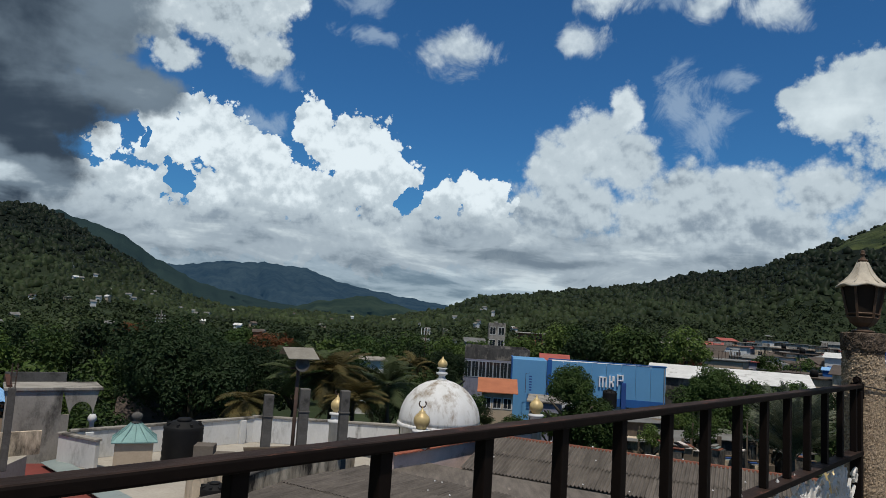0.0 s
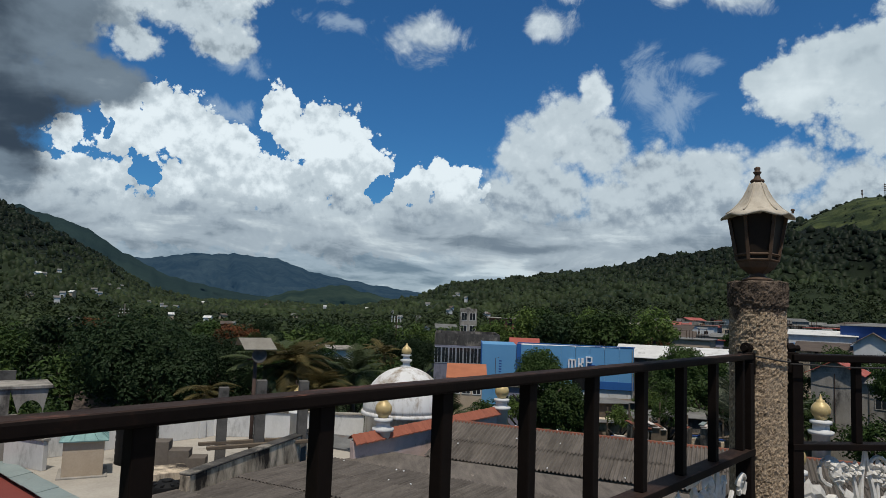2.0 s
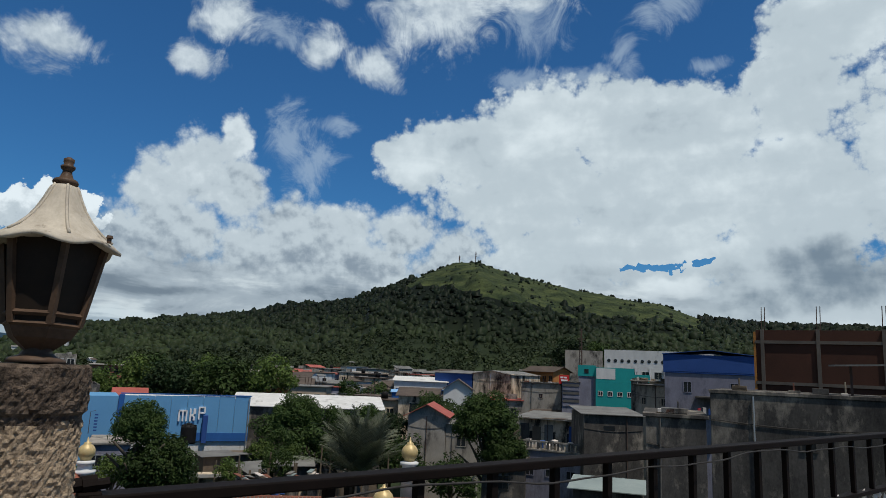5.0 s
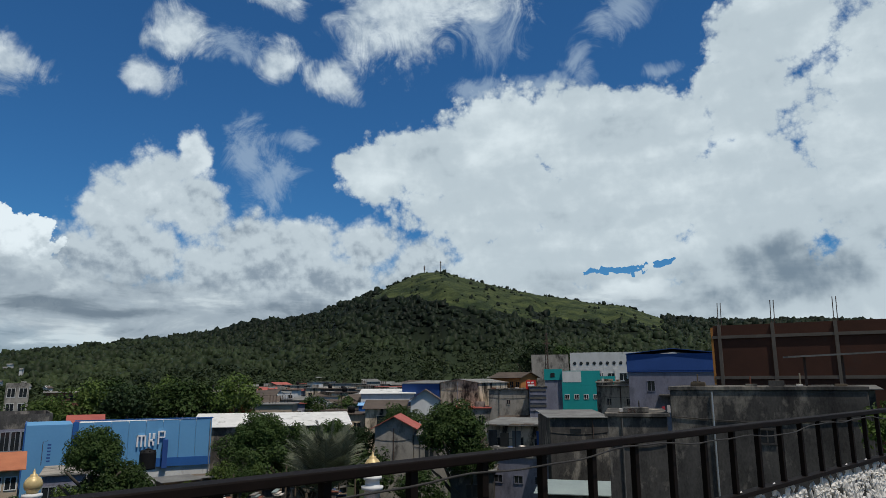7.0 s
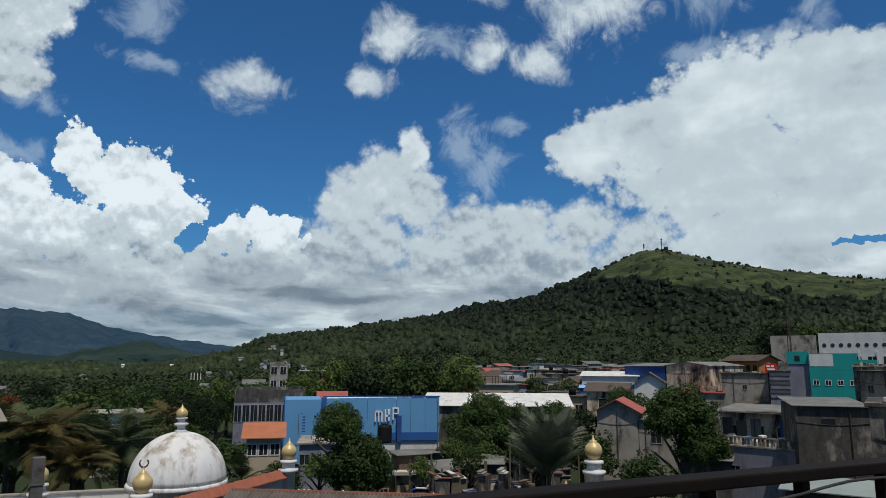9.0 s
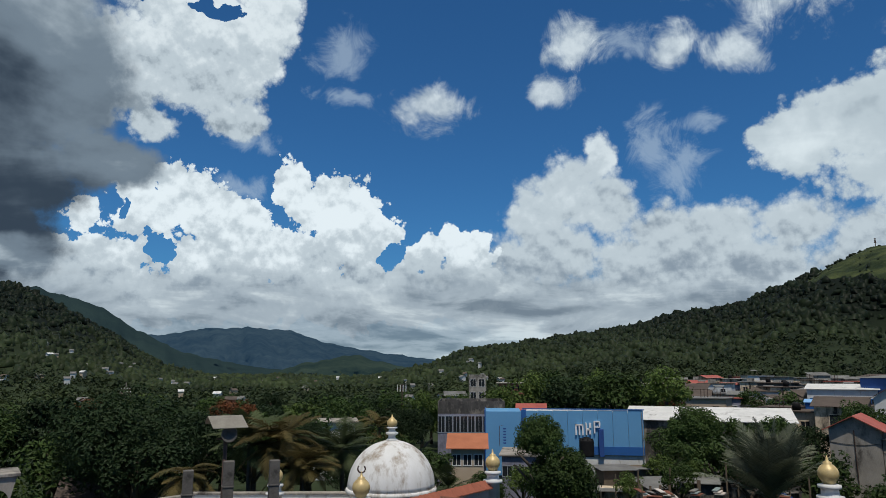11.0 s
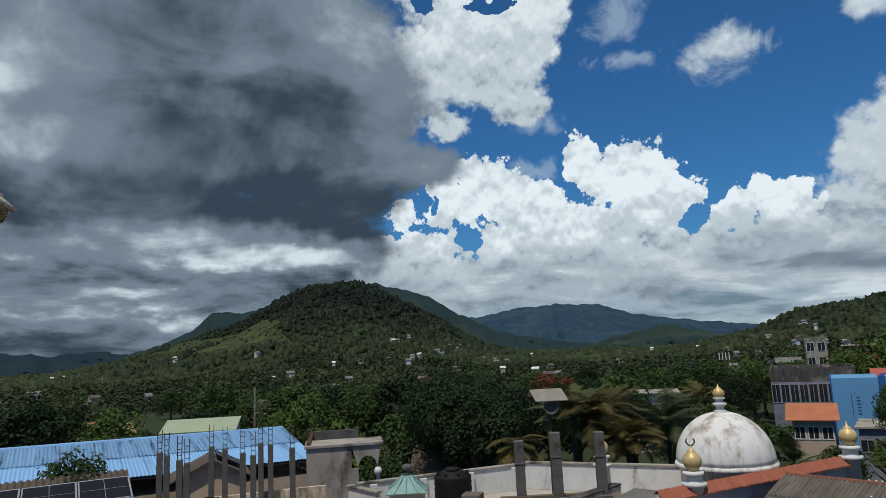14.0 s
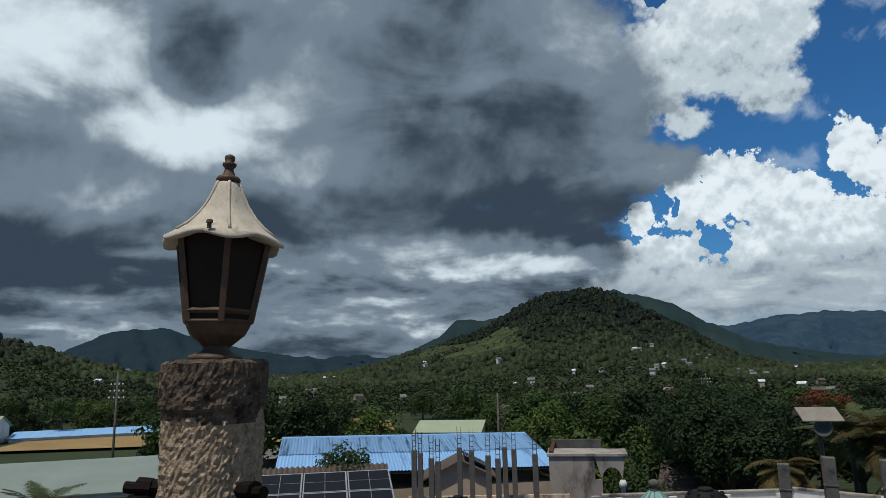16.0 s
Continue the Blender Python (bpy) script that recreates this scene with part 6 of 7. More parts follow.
# school block behind
sc = house("long white school block with a row of round vents", (92.4, 87.4), (103.5, 72.8), 9, -12, 3.0, WHITE, WHITE, "parapet", 3.0, cols=9, rows=1, win=(1.2, 1.2), sill=0.7, storey=2.6, name="school", cat="school")
vent = mesh_of(lathe(bmesh.new(), [(0.30, 0), (0.30, 0.04), (0.02, 0.05)], 10), "round_vent", GLASS)
for i in range(15):
    o = new("round_vent", vent)
    o.parent, o.matrix_basis = sc, pose(0.8 + i * 1.15, -0.01, 16.1, 90, 0, 0)
for i in range(8):
    part("pier", boxed((0.5 + i * 2.4, -0.25, 10), (0.75 + i * 2.4, -0.004, 15)), WHITE, sc)
house("grey concrete block with a parapet beside the school", (87.4, 92.2), (92.2, 87.6), 8, -12, 4.4, CONCRETE, CONCRETE, "parapet", 1.3, cat="building", name="building")
# mast on the roof
for x, y, z0, h in ((87.6, 88.4, 3.0, 6.5),):
    m_ = thing("radio_mast", "thin lattice mast with aerials on the roof", "mast", pose(x, y, z0))
    for k in range(3):
        a = k * math.tau / 3
        part("leg", tube(bmesh.new(), [(math.cos(a) * 0.3, math.sin(a) * 0.3, 0), (math.cos(a) * 0.18, math.sin(a) * 0.18, h)], 0.06, 5), STEEL, m_)
    for k in range(9):
        part("brace", tube(bmesh.new(), [(-0.3, 0, k * h / 9), (0.3, 0.1, (k + 1) * h / 9)], 0.05, 4), STEEL, m_)
    part("cross_arm", boxed((-0.9, -0.05, h * 0.7), (0.9, 0.05, h * 0.72)), STEEL, m_)
bb = house("beige block next to the teal building", (63.6, 53.3), (65.1, 51.5), 6, -12, 0.9, BEIGE, CONCRETE, "flat", over=0.15, cols=1, rows=1, win=(0.8, 0.8))
rb = house("raw grey block beside the beige one", (62.3, 54.8), (63.5, 53.4), 5, -12, 0.9, DARK_CONCRETE, CONCRETE, "flat", over=0.1, cols=1, rows=1)
# lilac building with a navy sheet top
lb = house("lilac-grey building with a navy sheet top storey", (60.0, 48.3), (65.2, 41.0), 10, -12, 2.0, LILAC, NAVY, "flat", over=0.1, cols=2, rows=1, win=(0.7, 1.0), sill=1.0, storey=2.9, cat="building", name="building")
part("sheet_storey", boxed((-0.1, -0.12, 14.17), (9.06, 10, 15.9)), NAVY, lb, "navy corrugated sheet")
bm = bmesh.new()
poly_slab(bm, [(-0.2, -0.3, 15.95), (4.5, -0.3, 16.45), (4.5, 10, 16.45), (-0.2, 10, 15.95)], 0.06)
poly_slab(bm, [(4.5, -0.3, 16.45), (9.2, -0.3, 15.95), (9.2, 10, 15.95), (4.5, 10, 16.45)], 0.06)
part("roof_sheet", bm, NAVY, lb)
shape_bars(lb, [(5.9 + 0.35 * i, 0, 6.15 + 0.35 * i, 0.35 + 0.12 * (i % 3)) for i in range(8)], 0.03, CONCRETE, pose(0, 0, 11.7), "lettering_bar")
part("balcony_roof", boxed((3.0, -2.2, 11.6), (6.4, -0.004, 11.75)), DARK_CONCRETE, lb)
for k in range(5):
    part("cloth", boxed((3.2 + 0.5 * k, -2.0, 10.0), (3.5 + 0.5 * k, -1.95, 10.6 + 0.1 * (k % 2)), 0.01), (CLOTH_RED, CLOTH_PALE, NAVY)[k % 3], lb)
tank(65.6, 44.5, 2.1, 0.6, 1.7)
# brick building with concrete frame
bk = thing("brick_building", "half-built red brick block with a concrete frame and starter bars", "building", along((37.1, 23.6), (41.0, 14.6), -12))
BW = span((37.1, 23.6), (41.0, 14.6))
part("wall", boxed((0, 0, 0), (BW, 9, 16.3)), BRICK, bk)
for z in (11.0, 13.3, 15.55):
    part("ring_beam", boxed((-0.05, -0.08, z), (BW + 0.05, -0.004, z + 0.17)), BAND, bk)
for x in (0.25, 3.0, 6.0, 9.0):
    part("frame_column", boxed((x, -0.1, 0), (x + 0.18, -0.004, 16.35)), BAND, bk)
    for dx in (0.05, 0.22):
        part("starter_bar", tube(bmesh.new(), [(x + dx, 0.1, 16.3), (x + dx + 0.03, 0.1, 17.6)], 0.022, 4), STEEL, bk)
part("orange_edge", boxed((-0.12, -0.05, 13.0), (-0.004, 0.3, 16.2)), mat("orange_trim", (0.45, 0.20, 0.05), (0.34, 0.15, 0.05)), bk, "orange painted corner")
rng = random.Random(12)
# dark mouldy walls in front
wk = house("tall blackened concrete wall of a workshop", (27.6, 19.9), (31.2, 13.4), 6, -12, 0.85, DARK_CONCRETE, DARK_CONCRETE, "flat", over=0.05, name="workshop", cat="workshop", cols=1, rows=1, win=(0.5, 0.5))
lw = house("long low blackened wall and shed", (25.9, 22.0), (27.5, 20.05), 5, -12, -0.3, DARK_CONCRETE, DARK_CONCRETE, "flat", over=0.12)
dk = house("dark mouldy block house with a low sheet roof", (41.75, 41.7), (45.6, 38.9), 7, -12, -1.75, DARK_CONCRETE, TIN, "shed", 0.35, 0.25)
part("window", boxed((1.6, -0.02, 9.0), (2.5, -0.004, 9.4)), GLASS, dk)
rgh = house("grey block building with two small windows", (62.6, 54.6), (62.4, 49.0), 8, -12, 0.55, CONCRETE, TIN, "shed", 0.5, 0.3, cols=2, rows=1, win=(0.6, 0.7))
house("low dark shed under a rusty sheet", (36.2, 47.8), (38.8, 45.4), 3, -12, -6.0, DARK_CONCRETE, TIN, "shed", 0.3, 0.3, cols=1, rows=1)
shk = house("shack with a patched tin roof and washing", (46.8, 55.9), (50.2, 50.3), 6, -12, -3.2, STAINED, TIN, "shed", 0.45, 0.6, cols=3, rows=1, win=(1.0, 1.3), sill=0.5)
for k in range(5):
    part("wall_sheet", boxed((0.2 + 1.25 * k, -0.06 - 0.01 * (k % 2), 6.2 + 0.2 * (k % 3)), (1.1 + 1.25 * k, -0.03, 8.3 - 0.25 * (k % 2))), (DARK_CONCRETE, WOOD, TIN, STAINED, NAVY)[k], shk)
    part("roof_patch", boxed((0.1 + 1.2 * k, -0.5, 8.87 + 0.02 * k), (1.2 + 1.2 * k, 0.9 + 0.3 * (k % 2), 8.9 + 0.02 * k)), (BROWN_ROOF, TIN, WOOD)[k % 3], shk)
ter = house("grey terrace with a pierced parapet", (39.2, 49.2), (43.6, 41.3), 5, -12, -5.15, LILAC, CONCRETE, "flat", over=0.1, cols=5, rows=1, win=(0.7, 0.55), sill=1.0)
TW = span((39.2, 49.2), (43.6, 41.3))
part("parapet_rail", boxed((0, -0.05, 7.55), (TW, 0.12, 7.68)), CONCRETE, ter)
part("parapet_foot", boxed((0, -0.05, 6.86), (TW, 0.12, 7.0)), CONCRETE, ter)
for k in range(30):
    part("parapet_block", boxed((0.02 + k * TW / 30, -0.02, 7.0), (0.17 + k * TW / 30, 0.09, 7.55)), (CONCRETE, STAINED, COLUMN)[k % 3], ter)
for i in range(16):
    u = rng.random()
    x, y = 39.6 + 3.8 * u + 0.6 * rng.random(), 48.0 - 6.6 * u
    c = part("laundry_heap", boxed((-0.3, -0.2, 0), (0.3 * rng.uniform(0.5, 1.2), 0.25, 0.3 + 0.5 * rng.random()), 0.05), (CLOTH_RED, CLOTH_PALE, TIN, NAVY)[i % 4 if i % 4 < 3 or rng.random() < 0.3 else 1], None, "heap of cloth and scrap on the flat roof", m=pose(x + 0.6, y + 0.9, -5.0, rng.uniform(-8, 8), rng.uniform(-8, 8), rng.uniform(0, 90)))
    tagged(c, category="clutter", group="clutter on the flat roof")
house("pale green tin roof over a low workshop", (28.7, 29.4), (31.0, 26.6), 2.6, -12, -4.75, DARK_CONCRETE, TIN_TEAL, "shed", 0.35, 0.3)
house("open shed with a thin sheet roof on posts", (34.3, 18.0), (35.8, 15.0), 3, -12, 0.8, DARK_CONCRETE, TIN, "shed", 0.2, 0.3)
sh = thing("roof_canopy", "thin sheet canopy on slim posts above the wall", "canopy", along((31.0, 15.9), (33.2, 12.4), 1.0))
for x in (0.2, 1.6, 3.2):
    part("post", boxed((x, 0, 0), (x + 0.09, 0.09, 1.25)), STEEL, sh)
bm = bmesh.new()
poly_slab(bm, [(-0.4, -0.4, 1.25), (4.2, -0.4, 1.45), (4.2, 2.0, 1.5), (-0.4, 2.0, 1.3)], 0.07)
part("roof", bm, TIN, sh)


def weather(t, w, h, seed, scrap):
    """A pipe and a cable on the front wall, odds and ends along the roof edge."""
    rng = random.Random(seed)
    x = rng.uniform(0.2, 0.9) * w
    part("rain_pipe", tube(bmesh.new(), [(x, -0.07, h - 5), (x, -0.07, h - 0.05)], 0.04, 6), rng.choice([ALU, COLUMN, STEEL]), t)
    sag = [(0.05 + (w - 0.1) * i / 8, -0.03, h - 1.1 - 0.18 * math.sin(math.pi * i / 8)) for i in range(9)]
    part("wall_cable", tube(bmesh.new(), sag, 0.018, 5), CABLE, t)
    for i in range(scrap):
        x, k = rng.uniform(0.05, w - 0.5), rng.randrange(3)
        ln, ht = rng.uniform(0.15, 0.8), rng.uniform(0.06, 0.28)
        lo, hi = ((x, 0.02, h + 0.165), (x + ln, 0.3, h + 0.165 + ht)) if k else ((x, 0.05, h + 0.165), (x + 0.06, 0.11, h + 0.3 + ht * 1.6))
        part("roof_scrap", boxed(lo, hi, 0.015), rng.choice([WOOD, TIN, STAINED, CLOTH_PALE, COLUMN, RUST_RIDGE, DARK_CONCRETE]), t)


for k, (t, w, h) in enumerate(((wk, 7.4, 12.85), (lw, 2.5, 11.7), (dk, 4.7, 10.25), (gb, 5.9, 11.8), (wh, 6.7, 12.95), (rr, 3.8, 8.65), (ls, 3.1, 7.9), (rgh, 5.6, 12.55), (rb, 1.8, 12.9), (bb, 2.3, 12.9), (shk, 6.5, 8.8))):
    weather(t, w, h, 200 + k, 9 if t in (wk, lw, gb, rb, bb) else 0)
# yard sheds between the trees
for i, (x, y, z, w, d, a) in enumerate(((16.6, 60.2, -7.6, 3.6, 3.0, -10), (20.4, 59.2, -7.3, 3.2, 2.6, 12), (17.6, 63.4, -6.4, 2.8, 2.4, 5), (22.8, 58.6, -6.7, 2.6, 3.0, -20), (14.9, 62.0, -8.2, 2.4, 2.2, 25), (25.6, 60.5, -7.0, 3.0, 2.8, 8), (19.6, 66.0, -6.6, 4.0, 3, -6), (29.2, 57.4, -7.4, 3.0, 2.6, 14))):
    p = Vector((x, y, 0))
    q = p + Vector((math.cos(radians(a)), math.sin(radians(a)), 0)) * w
    house("ramshackle yard shed with a rusty tin roof", p, q, d, -12, z - 0.7, (STAINED, DARK_CONCRETE, WOOD, DARK_CONCRETE)[i % 4], TIN, "shed", rng.uniform(-0.3, 0.6), 0.35, cols=1, rows=1, win=(0.8, 1.2), name="shed", cat="shed")
for x, y, h in ((19.0, 58.0, 5.6), (21.2, 56.8, 6.0), (25.0, 55.2, 6.6), (17.4, 58.9, 5.2), (26.2, 56.0, 6.2), (28.8, 55.0, 5.6), (23.6, 57.5, 5.0), (30.6, 53.8, 5.8)):
    pl = thing("yard_pole", "thin pale timber pole", "pole", pose(x, y, -12))
    part("shaft", tube(bmesh.new(), [(0, 0, 0), (0.05, 0, h)], 0.09, 7, 0.7), WOOD, pl)
yard = random.Random(44)
for i in range(26):
    x, y = yard.uniform(15, 31), yard.uniform(54.0, 57.5)
    hp = thing("scrap_heap", "heap of boards, rusty sheet and cloth in the yard", "clutter", pose(x, y, -12, 0, 0, yard.uniform(0, 180)), "scrap heaps in the yard")
    h = yard.uniform(2.6, 4.8)
    part("crate", boxed((-0.6, -0.4, 0), (0.6, 0.4, h - 0.3), 0.04), yard.choice([WOOD, DARK_CONCRETE, STAINED]), hp)
    for k in range(3):
        part("sheet", boxed((-0.8, -0.3 + 0.2 * k, h - 0.3 + 0.12 * k), (yard.uniform(0.3, 1.0), 0.3 + 0.1 * k, h - 0.24 + 0.12 * k)), yard.choice([TIN, TIN_TEAL, RUST_RIDGE, CLOTH_PALE, NAVY, WOOD]), hp)
    part("board", boxed((0.62, -0.05, 0), (0.68, 0.12, h + yard.uniform(0, 0.7))), WOOD, hp)
# far rows of small houses below the wooded hill
rng = random.Random(77)
walls = [CONCRETE, STAINED, WHITE, BEIGE, DARK_CONCRETE, LILAC, CONCRETE, STAINED]
roofs = [TIN, BROWN_ROOF, CONCRETE, TIN, BROWN_ROOF, RED_SHEET, BROWN_ROOF]
def roof_clutter(t, w, d, z, rng):
    """A tank, a parapet stub, bars or a patch of sheet on a flat roof."""
    k = rng.randrange(4)
    x, y = rng.uniform(0.6, max(0.7, w - 1.2)), rng.uniform(0.3, max(0.4, d * 0.4))
    if k == 0:
        part("roof_tank", lathe(bmesh.new(), [(0.5, z + 0.17), (0.52, z + 0.9), (0.4, z + 1.1), (0.15, z + 1.15)], 12), BLACK_PLASTIC, t, smooth=True, m=pose(x, y, 0))
    elif k == 1:
        part("parapet_stub", boxed((x, y, z + 0.165), (x + 1.6, y + 0.2, z + 0.95)), CONCRETE, t)
    elif k == 2:
        for j in range(3):
            part("starter_bar", tube(bmesh.new(), [(x + 0.5 * j, y, z + 0.165), (x + 0.5 * j + 0.05, y, z + 1.5)], 0.05, 4), STEEL, t)
    else:
        part("canopy_sheet", poly_slab(bmesh.new(), [(x, y, z + 1.4), (x + 1.8, y, z + 1.4), (x + 1.8, y + 1.8, z + 1.7), (x, y + 1.8, z + 1.7)], 0.05), TIN, t)
        for j in (0.1, 1.65):
            part("canopy_post", boxed((x + j, y + 0.1, z + 0.165), (x + j + 0.08, y + 0.18, z + 1.38)), STEEL, t)


# terraces of houses: nearer ones stand lower in view, and every row peers over the one before
for row, (r0, r1, e0, e1, count) in enumerate(((98, 112, 2.3, 3.3, 16), (115, 132, 1.6, 2.4, 22), (136, 158, 1.0, 1.7, 26), (162, 190, 0.5, 1.1, 30), (195, 230, 0.15, 0.6, 26))):
    for i in range(count):
        a = 18.5 + (26.0 if row < 2 else 31.0) * (i + rng.uniform(0.1, 0.9)) / count
        r = rng.uniform(r0, r1)
        if row == 0 and a < 27:
            continue
        c = compass(a) * r
        w, dep = rng.uniform(4.0, 7.5), rng.uniform(4.5, 7)
        g = land(c.x, c.y)
        z1 = 1.35 - r * math.tan(radians(rng.uniform(e0, e1)))
        d = compass(a + 90 + rng.uniform(-28, 28)) * w
        kind = rng.choice(["flat", "flat", "shed", "gable", "flat"])
        t = house("small town house with plain walls and a weathered roof", c - d / 2, c + d / 2, dep, g, max(z1, g + 2.5), rng.choice(walls), rng.choice(roofs), kind, rng.uniform(0.4, 1.1), 0.3, cols=rng.choice([2, 3]), rows=rng.choice([1, 2]), win=(0.9, 1.0), lintel=rng.choice([None, WHITE, None]))
        if kind == "flat":
            roof_clutter(t, w, dep, max(z1, g + 2.5) - g, rng)
for i in range(14):
    a = rng.uniform(46, 60)
    c = compass(a) * rng.uniform(125, 215)
    g = land(c.x, c.y)
    d = compass(a + 90 + rng.uniform(-25, 25)) * rng.uniform(5, 9)
    house("small town house with plain walls and a weathered roof", c - d / 2, c + d / 2, rng.uniform(5, 8), g, g + rng.uniform(4, 9), rng.choice(walls), rng.choice(roofs), rng.choice(["flat", "shed", "gable"]), rng.uniform(0.4, 1.1), 0.3, cols=2, rows=2)

# ---- plain to the left ----
bm = bmesh.new()
rowv = []
f0, f1 = Vector((-148, 30, 0)), Vector((-100, 92, 0))
for i in range(25):
    p = f0.lerp(f1, i / 24)
    off = Vector((-0.79, 0.61, 0))
    rowv.append([bm.verts.new((p.x + off.x * k, p.y + off.y * k, land(p.x + off.x * k, p.y + off.y * k) + 0.25 + (0.3 if k == 0 else 0))) for k in (0, 12, 24, 36, 48)])
for a, b in zip(rowv, rowv[1:]):
    for k in range(4):
        bm.faces.new((a[k], b[k], b[k + 1], a[k + 1]))
tagged(part("ground_field", bm, FIELD, None, "dry straw-coloured field", True), category="field", kind="structure")
house("long shed with a pale mint roof", (-44.0, 9.5), (-38.0, 21.2), 9, -12, -5.2, WHITE, MINT, "shed", 1.0, 0.3, name="shed", cat="shed")
house("long low market shed with a grey roof", (-91, 20), (-78, 52), 5, -12, -9.6, DARK_CONCRETE, TIN, "shed", 0.7, 0.4, name="shed", cat="shed")
house("long shed with a blue roof across the field", (-166, 40), (-152, 73), 8, -12, -10.9, WHITE, BLUE_SHEET, "shed", 0.9, 0.5, cols=9, rows=1, name="shed", cat="shed")
house("white house with a pale green roof", (-171, 24), (-163, 36), 9, -12, -8.3, WHITE, PALE_GREEN, "gable", 2.2, 0.5, cols=3, rows=1)
house("bungalow with a pale green gabled roof", (-63.7, 63.1), (-57.2, 67.4), 7, -12, -6.4, WHITE, PALE_GREEN, "gable", 1.15, 0.6, cols=4, rows=1)
house("house with a rust-brown tiled roof", (-80, 103.2), (-71.4, 109.6), 9, -12, -8.6, BEIGE, RED_TILE, "gable", 2.0, 0.6)
house("house with a faded red roof among trees", (-106, 74.6), (-100.5, 81.4), 9, -12, -9.0, BEIGE, RED_TILE, "gable", 1.5, 0.6)
house("low house with a grey-brown hip roof", (-25.8, 55.4), (-16.6, 58.8), 8, -12, -8.6, BEIGE, BROWN_ROOF, "gable", 1.7, 0.5)
house("pale house with a flat roof in the trees", (-12.7, 90.8), (-7.6, 91.6), 7, -12, -4.9, WHITE, CONCRETE, "flat", over=0.5, cols=2, rows=1, lintel=ALU)
house("orange-walled house in the distance", (-40.5, 145.0), (-38.7, 145.5), 3, -12, -3.9, mat("far_orange_wall", (0.42, 0.16, 0.08), (0.3, 0.12, 0.07)), BROWN_ROOF, "gable", 0.5, 0.3, cols=2, rows=1)


def utility_pole(x, y, z0, z1, arms):
    t = thing("utility_pole", "thin utility pole with cross arms", "pole", pose(x, y, z0, 0, 0, 35))
    h = z1 - z0
    part("shaft", tube(bmesh.new(), [(0, 0, 0), (0.04, 0, h)], 0.16, 8, 0.55), COLUMN, t, smooth=True)
    for k in range(arms):
        part("cross_arm", boxed((-1.0 + 0.1 * k, -0.05, h * (0.80 + 0.05 * k)), (1.0 - 0.1 * k, 0.05, h * (0.80 + 0.05 * k) + 0.1)), STEEL, t)
        for s in (-0.85, -0.3, 0.3, 0.85):
            part("insulator", lathe(bmesh.new(), [(0.05, 0), (0.07, 0.08), (0.03, 0.2)], 8), SIGN_WHITE, t, m=pose(s * (1 - 0.1 * k), 0, h * (0.80 + 0.05 * k) + 0.1))
    return t


utility_pole(-73.0, 28.5, -12, 1.9, 3)
utility_pole(-46.5, 59.0, -12, -1.2, 0)
utility_pole(-50.6, 120.8, -12, -0.2, 3)
tw = thing("cell_antenna_frame", "white panel antennas on a short roof frame", "antenna", pose(-2.9, 122, -6.5))
for k in range(4):
    part("antenna_panel", boxed((-0.9 + k * 0.5, 0, 4.7), (-0.76 + k * 0.5, 0.15, 5.9), 0.02), WHITE, tw)
part("mast", tube(bmesh.new(), [(0, 0.4, -5.5), (0, 0.4, 6)], 0.12, 6), STEEL, tw)
part("cross_rail", boxed((-1.1, 0.2, 5.2), (1.1, 0.3, 5.28)), STEEL, tw)
# two thin masts and a hut on the hill top
for a, r, h in ((34.3, 812, 11), (35.7, 815, 17)):
    p = compass(a) * r
    g = land(p.x, p.y)
    t = thing("hill_mast", "slim transmitter mast on the hill top", "mast", pose(p.x, p.y, g))
    part("shaft", tube(bmesh.new(), [(0, 0, -1), (0, 0, h)], 0.45, 6, 0.6), STEEL, t)
    for k in range(4):
        part("aerial", boxed((-0.9, -0.3, h * (0.5 + 0.12 * k)), (0.9, 0.3, h * (0.5 + 0.12 * k) + 0.9)), STEEL, t)

# ---- trees ----
tree(10.9, 56.0, -1.9, 2.0, "dense", high=2.2)
tree(12.3, 55.5, -4.2, 2.9, "dense", high=3.0)
tree(37.0, 48.4, -0.5, 3.0, "dense", high=2.9)
tree(37.9, 47.2, -3.4, 2.3, "dense", high=2.1)
palm(25.3, 48.6, -7.1, 5.0, "upright", 48, label="wide fan of stiff grey-green palm fronds")
for i in range(9):
    a = 9.6 + i * 1.28
    p = compass(a) * (104 + 5 * math.sin(i * 2.1))
    tree(p.x, p.y, 1.2 + 0.9 * math.sin(i * 1.7), 4.4 + 0.6 * math.sin(i * 3), ("light", "mid", "dark", "mid")[i % 4], group="trees behind the blue building")
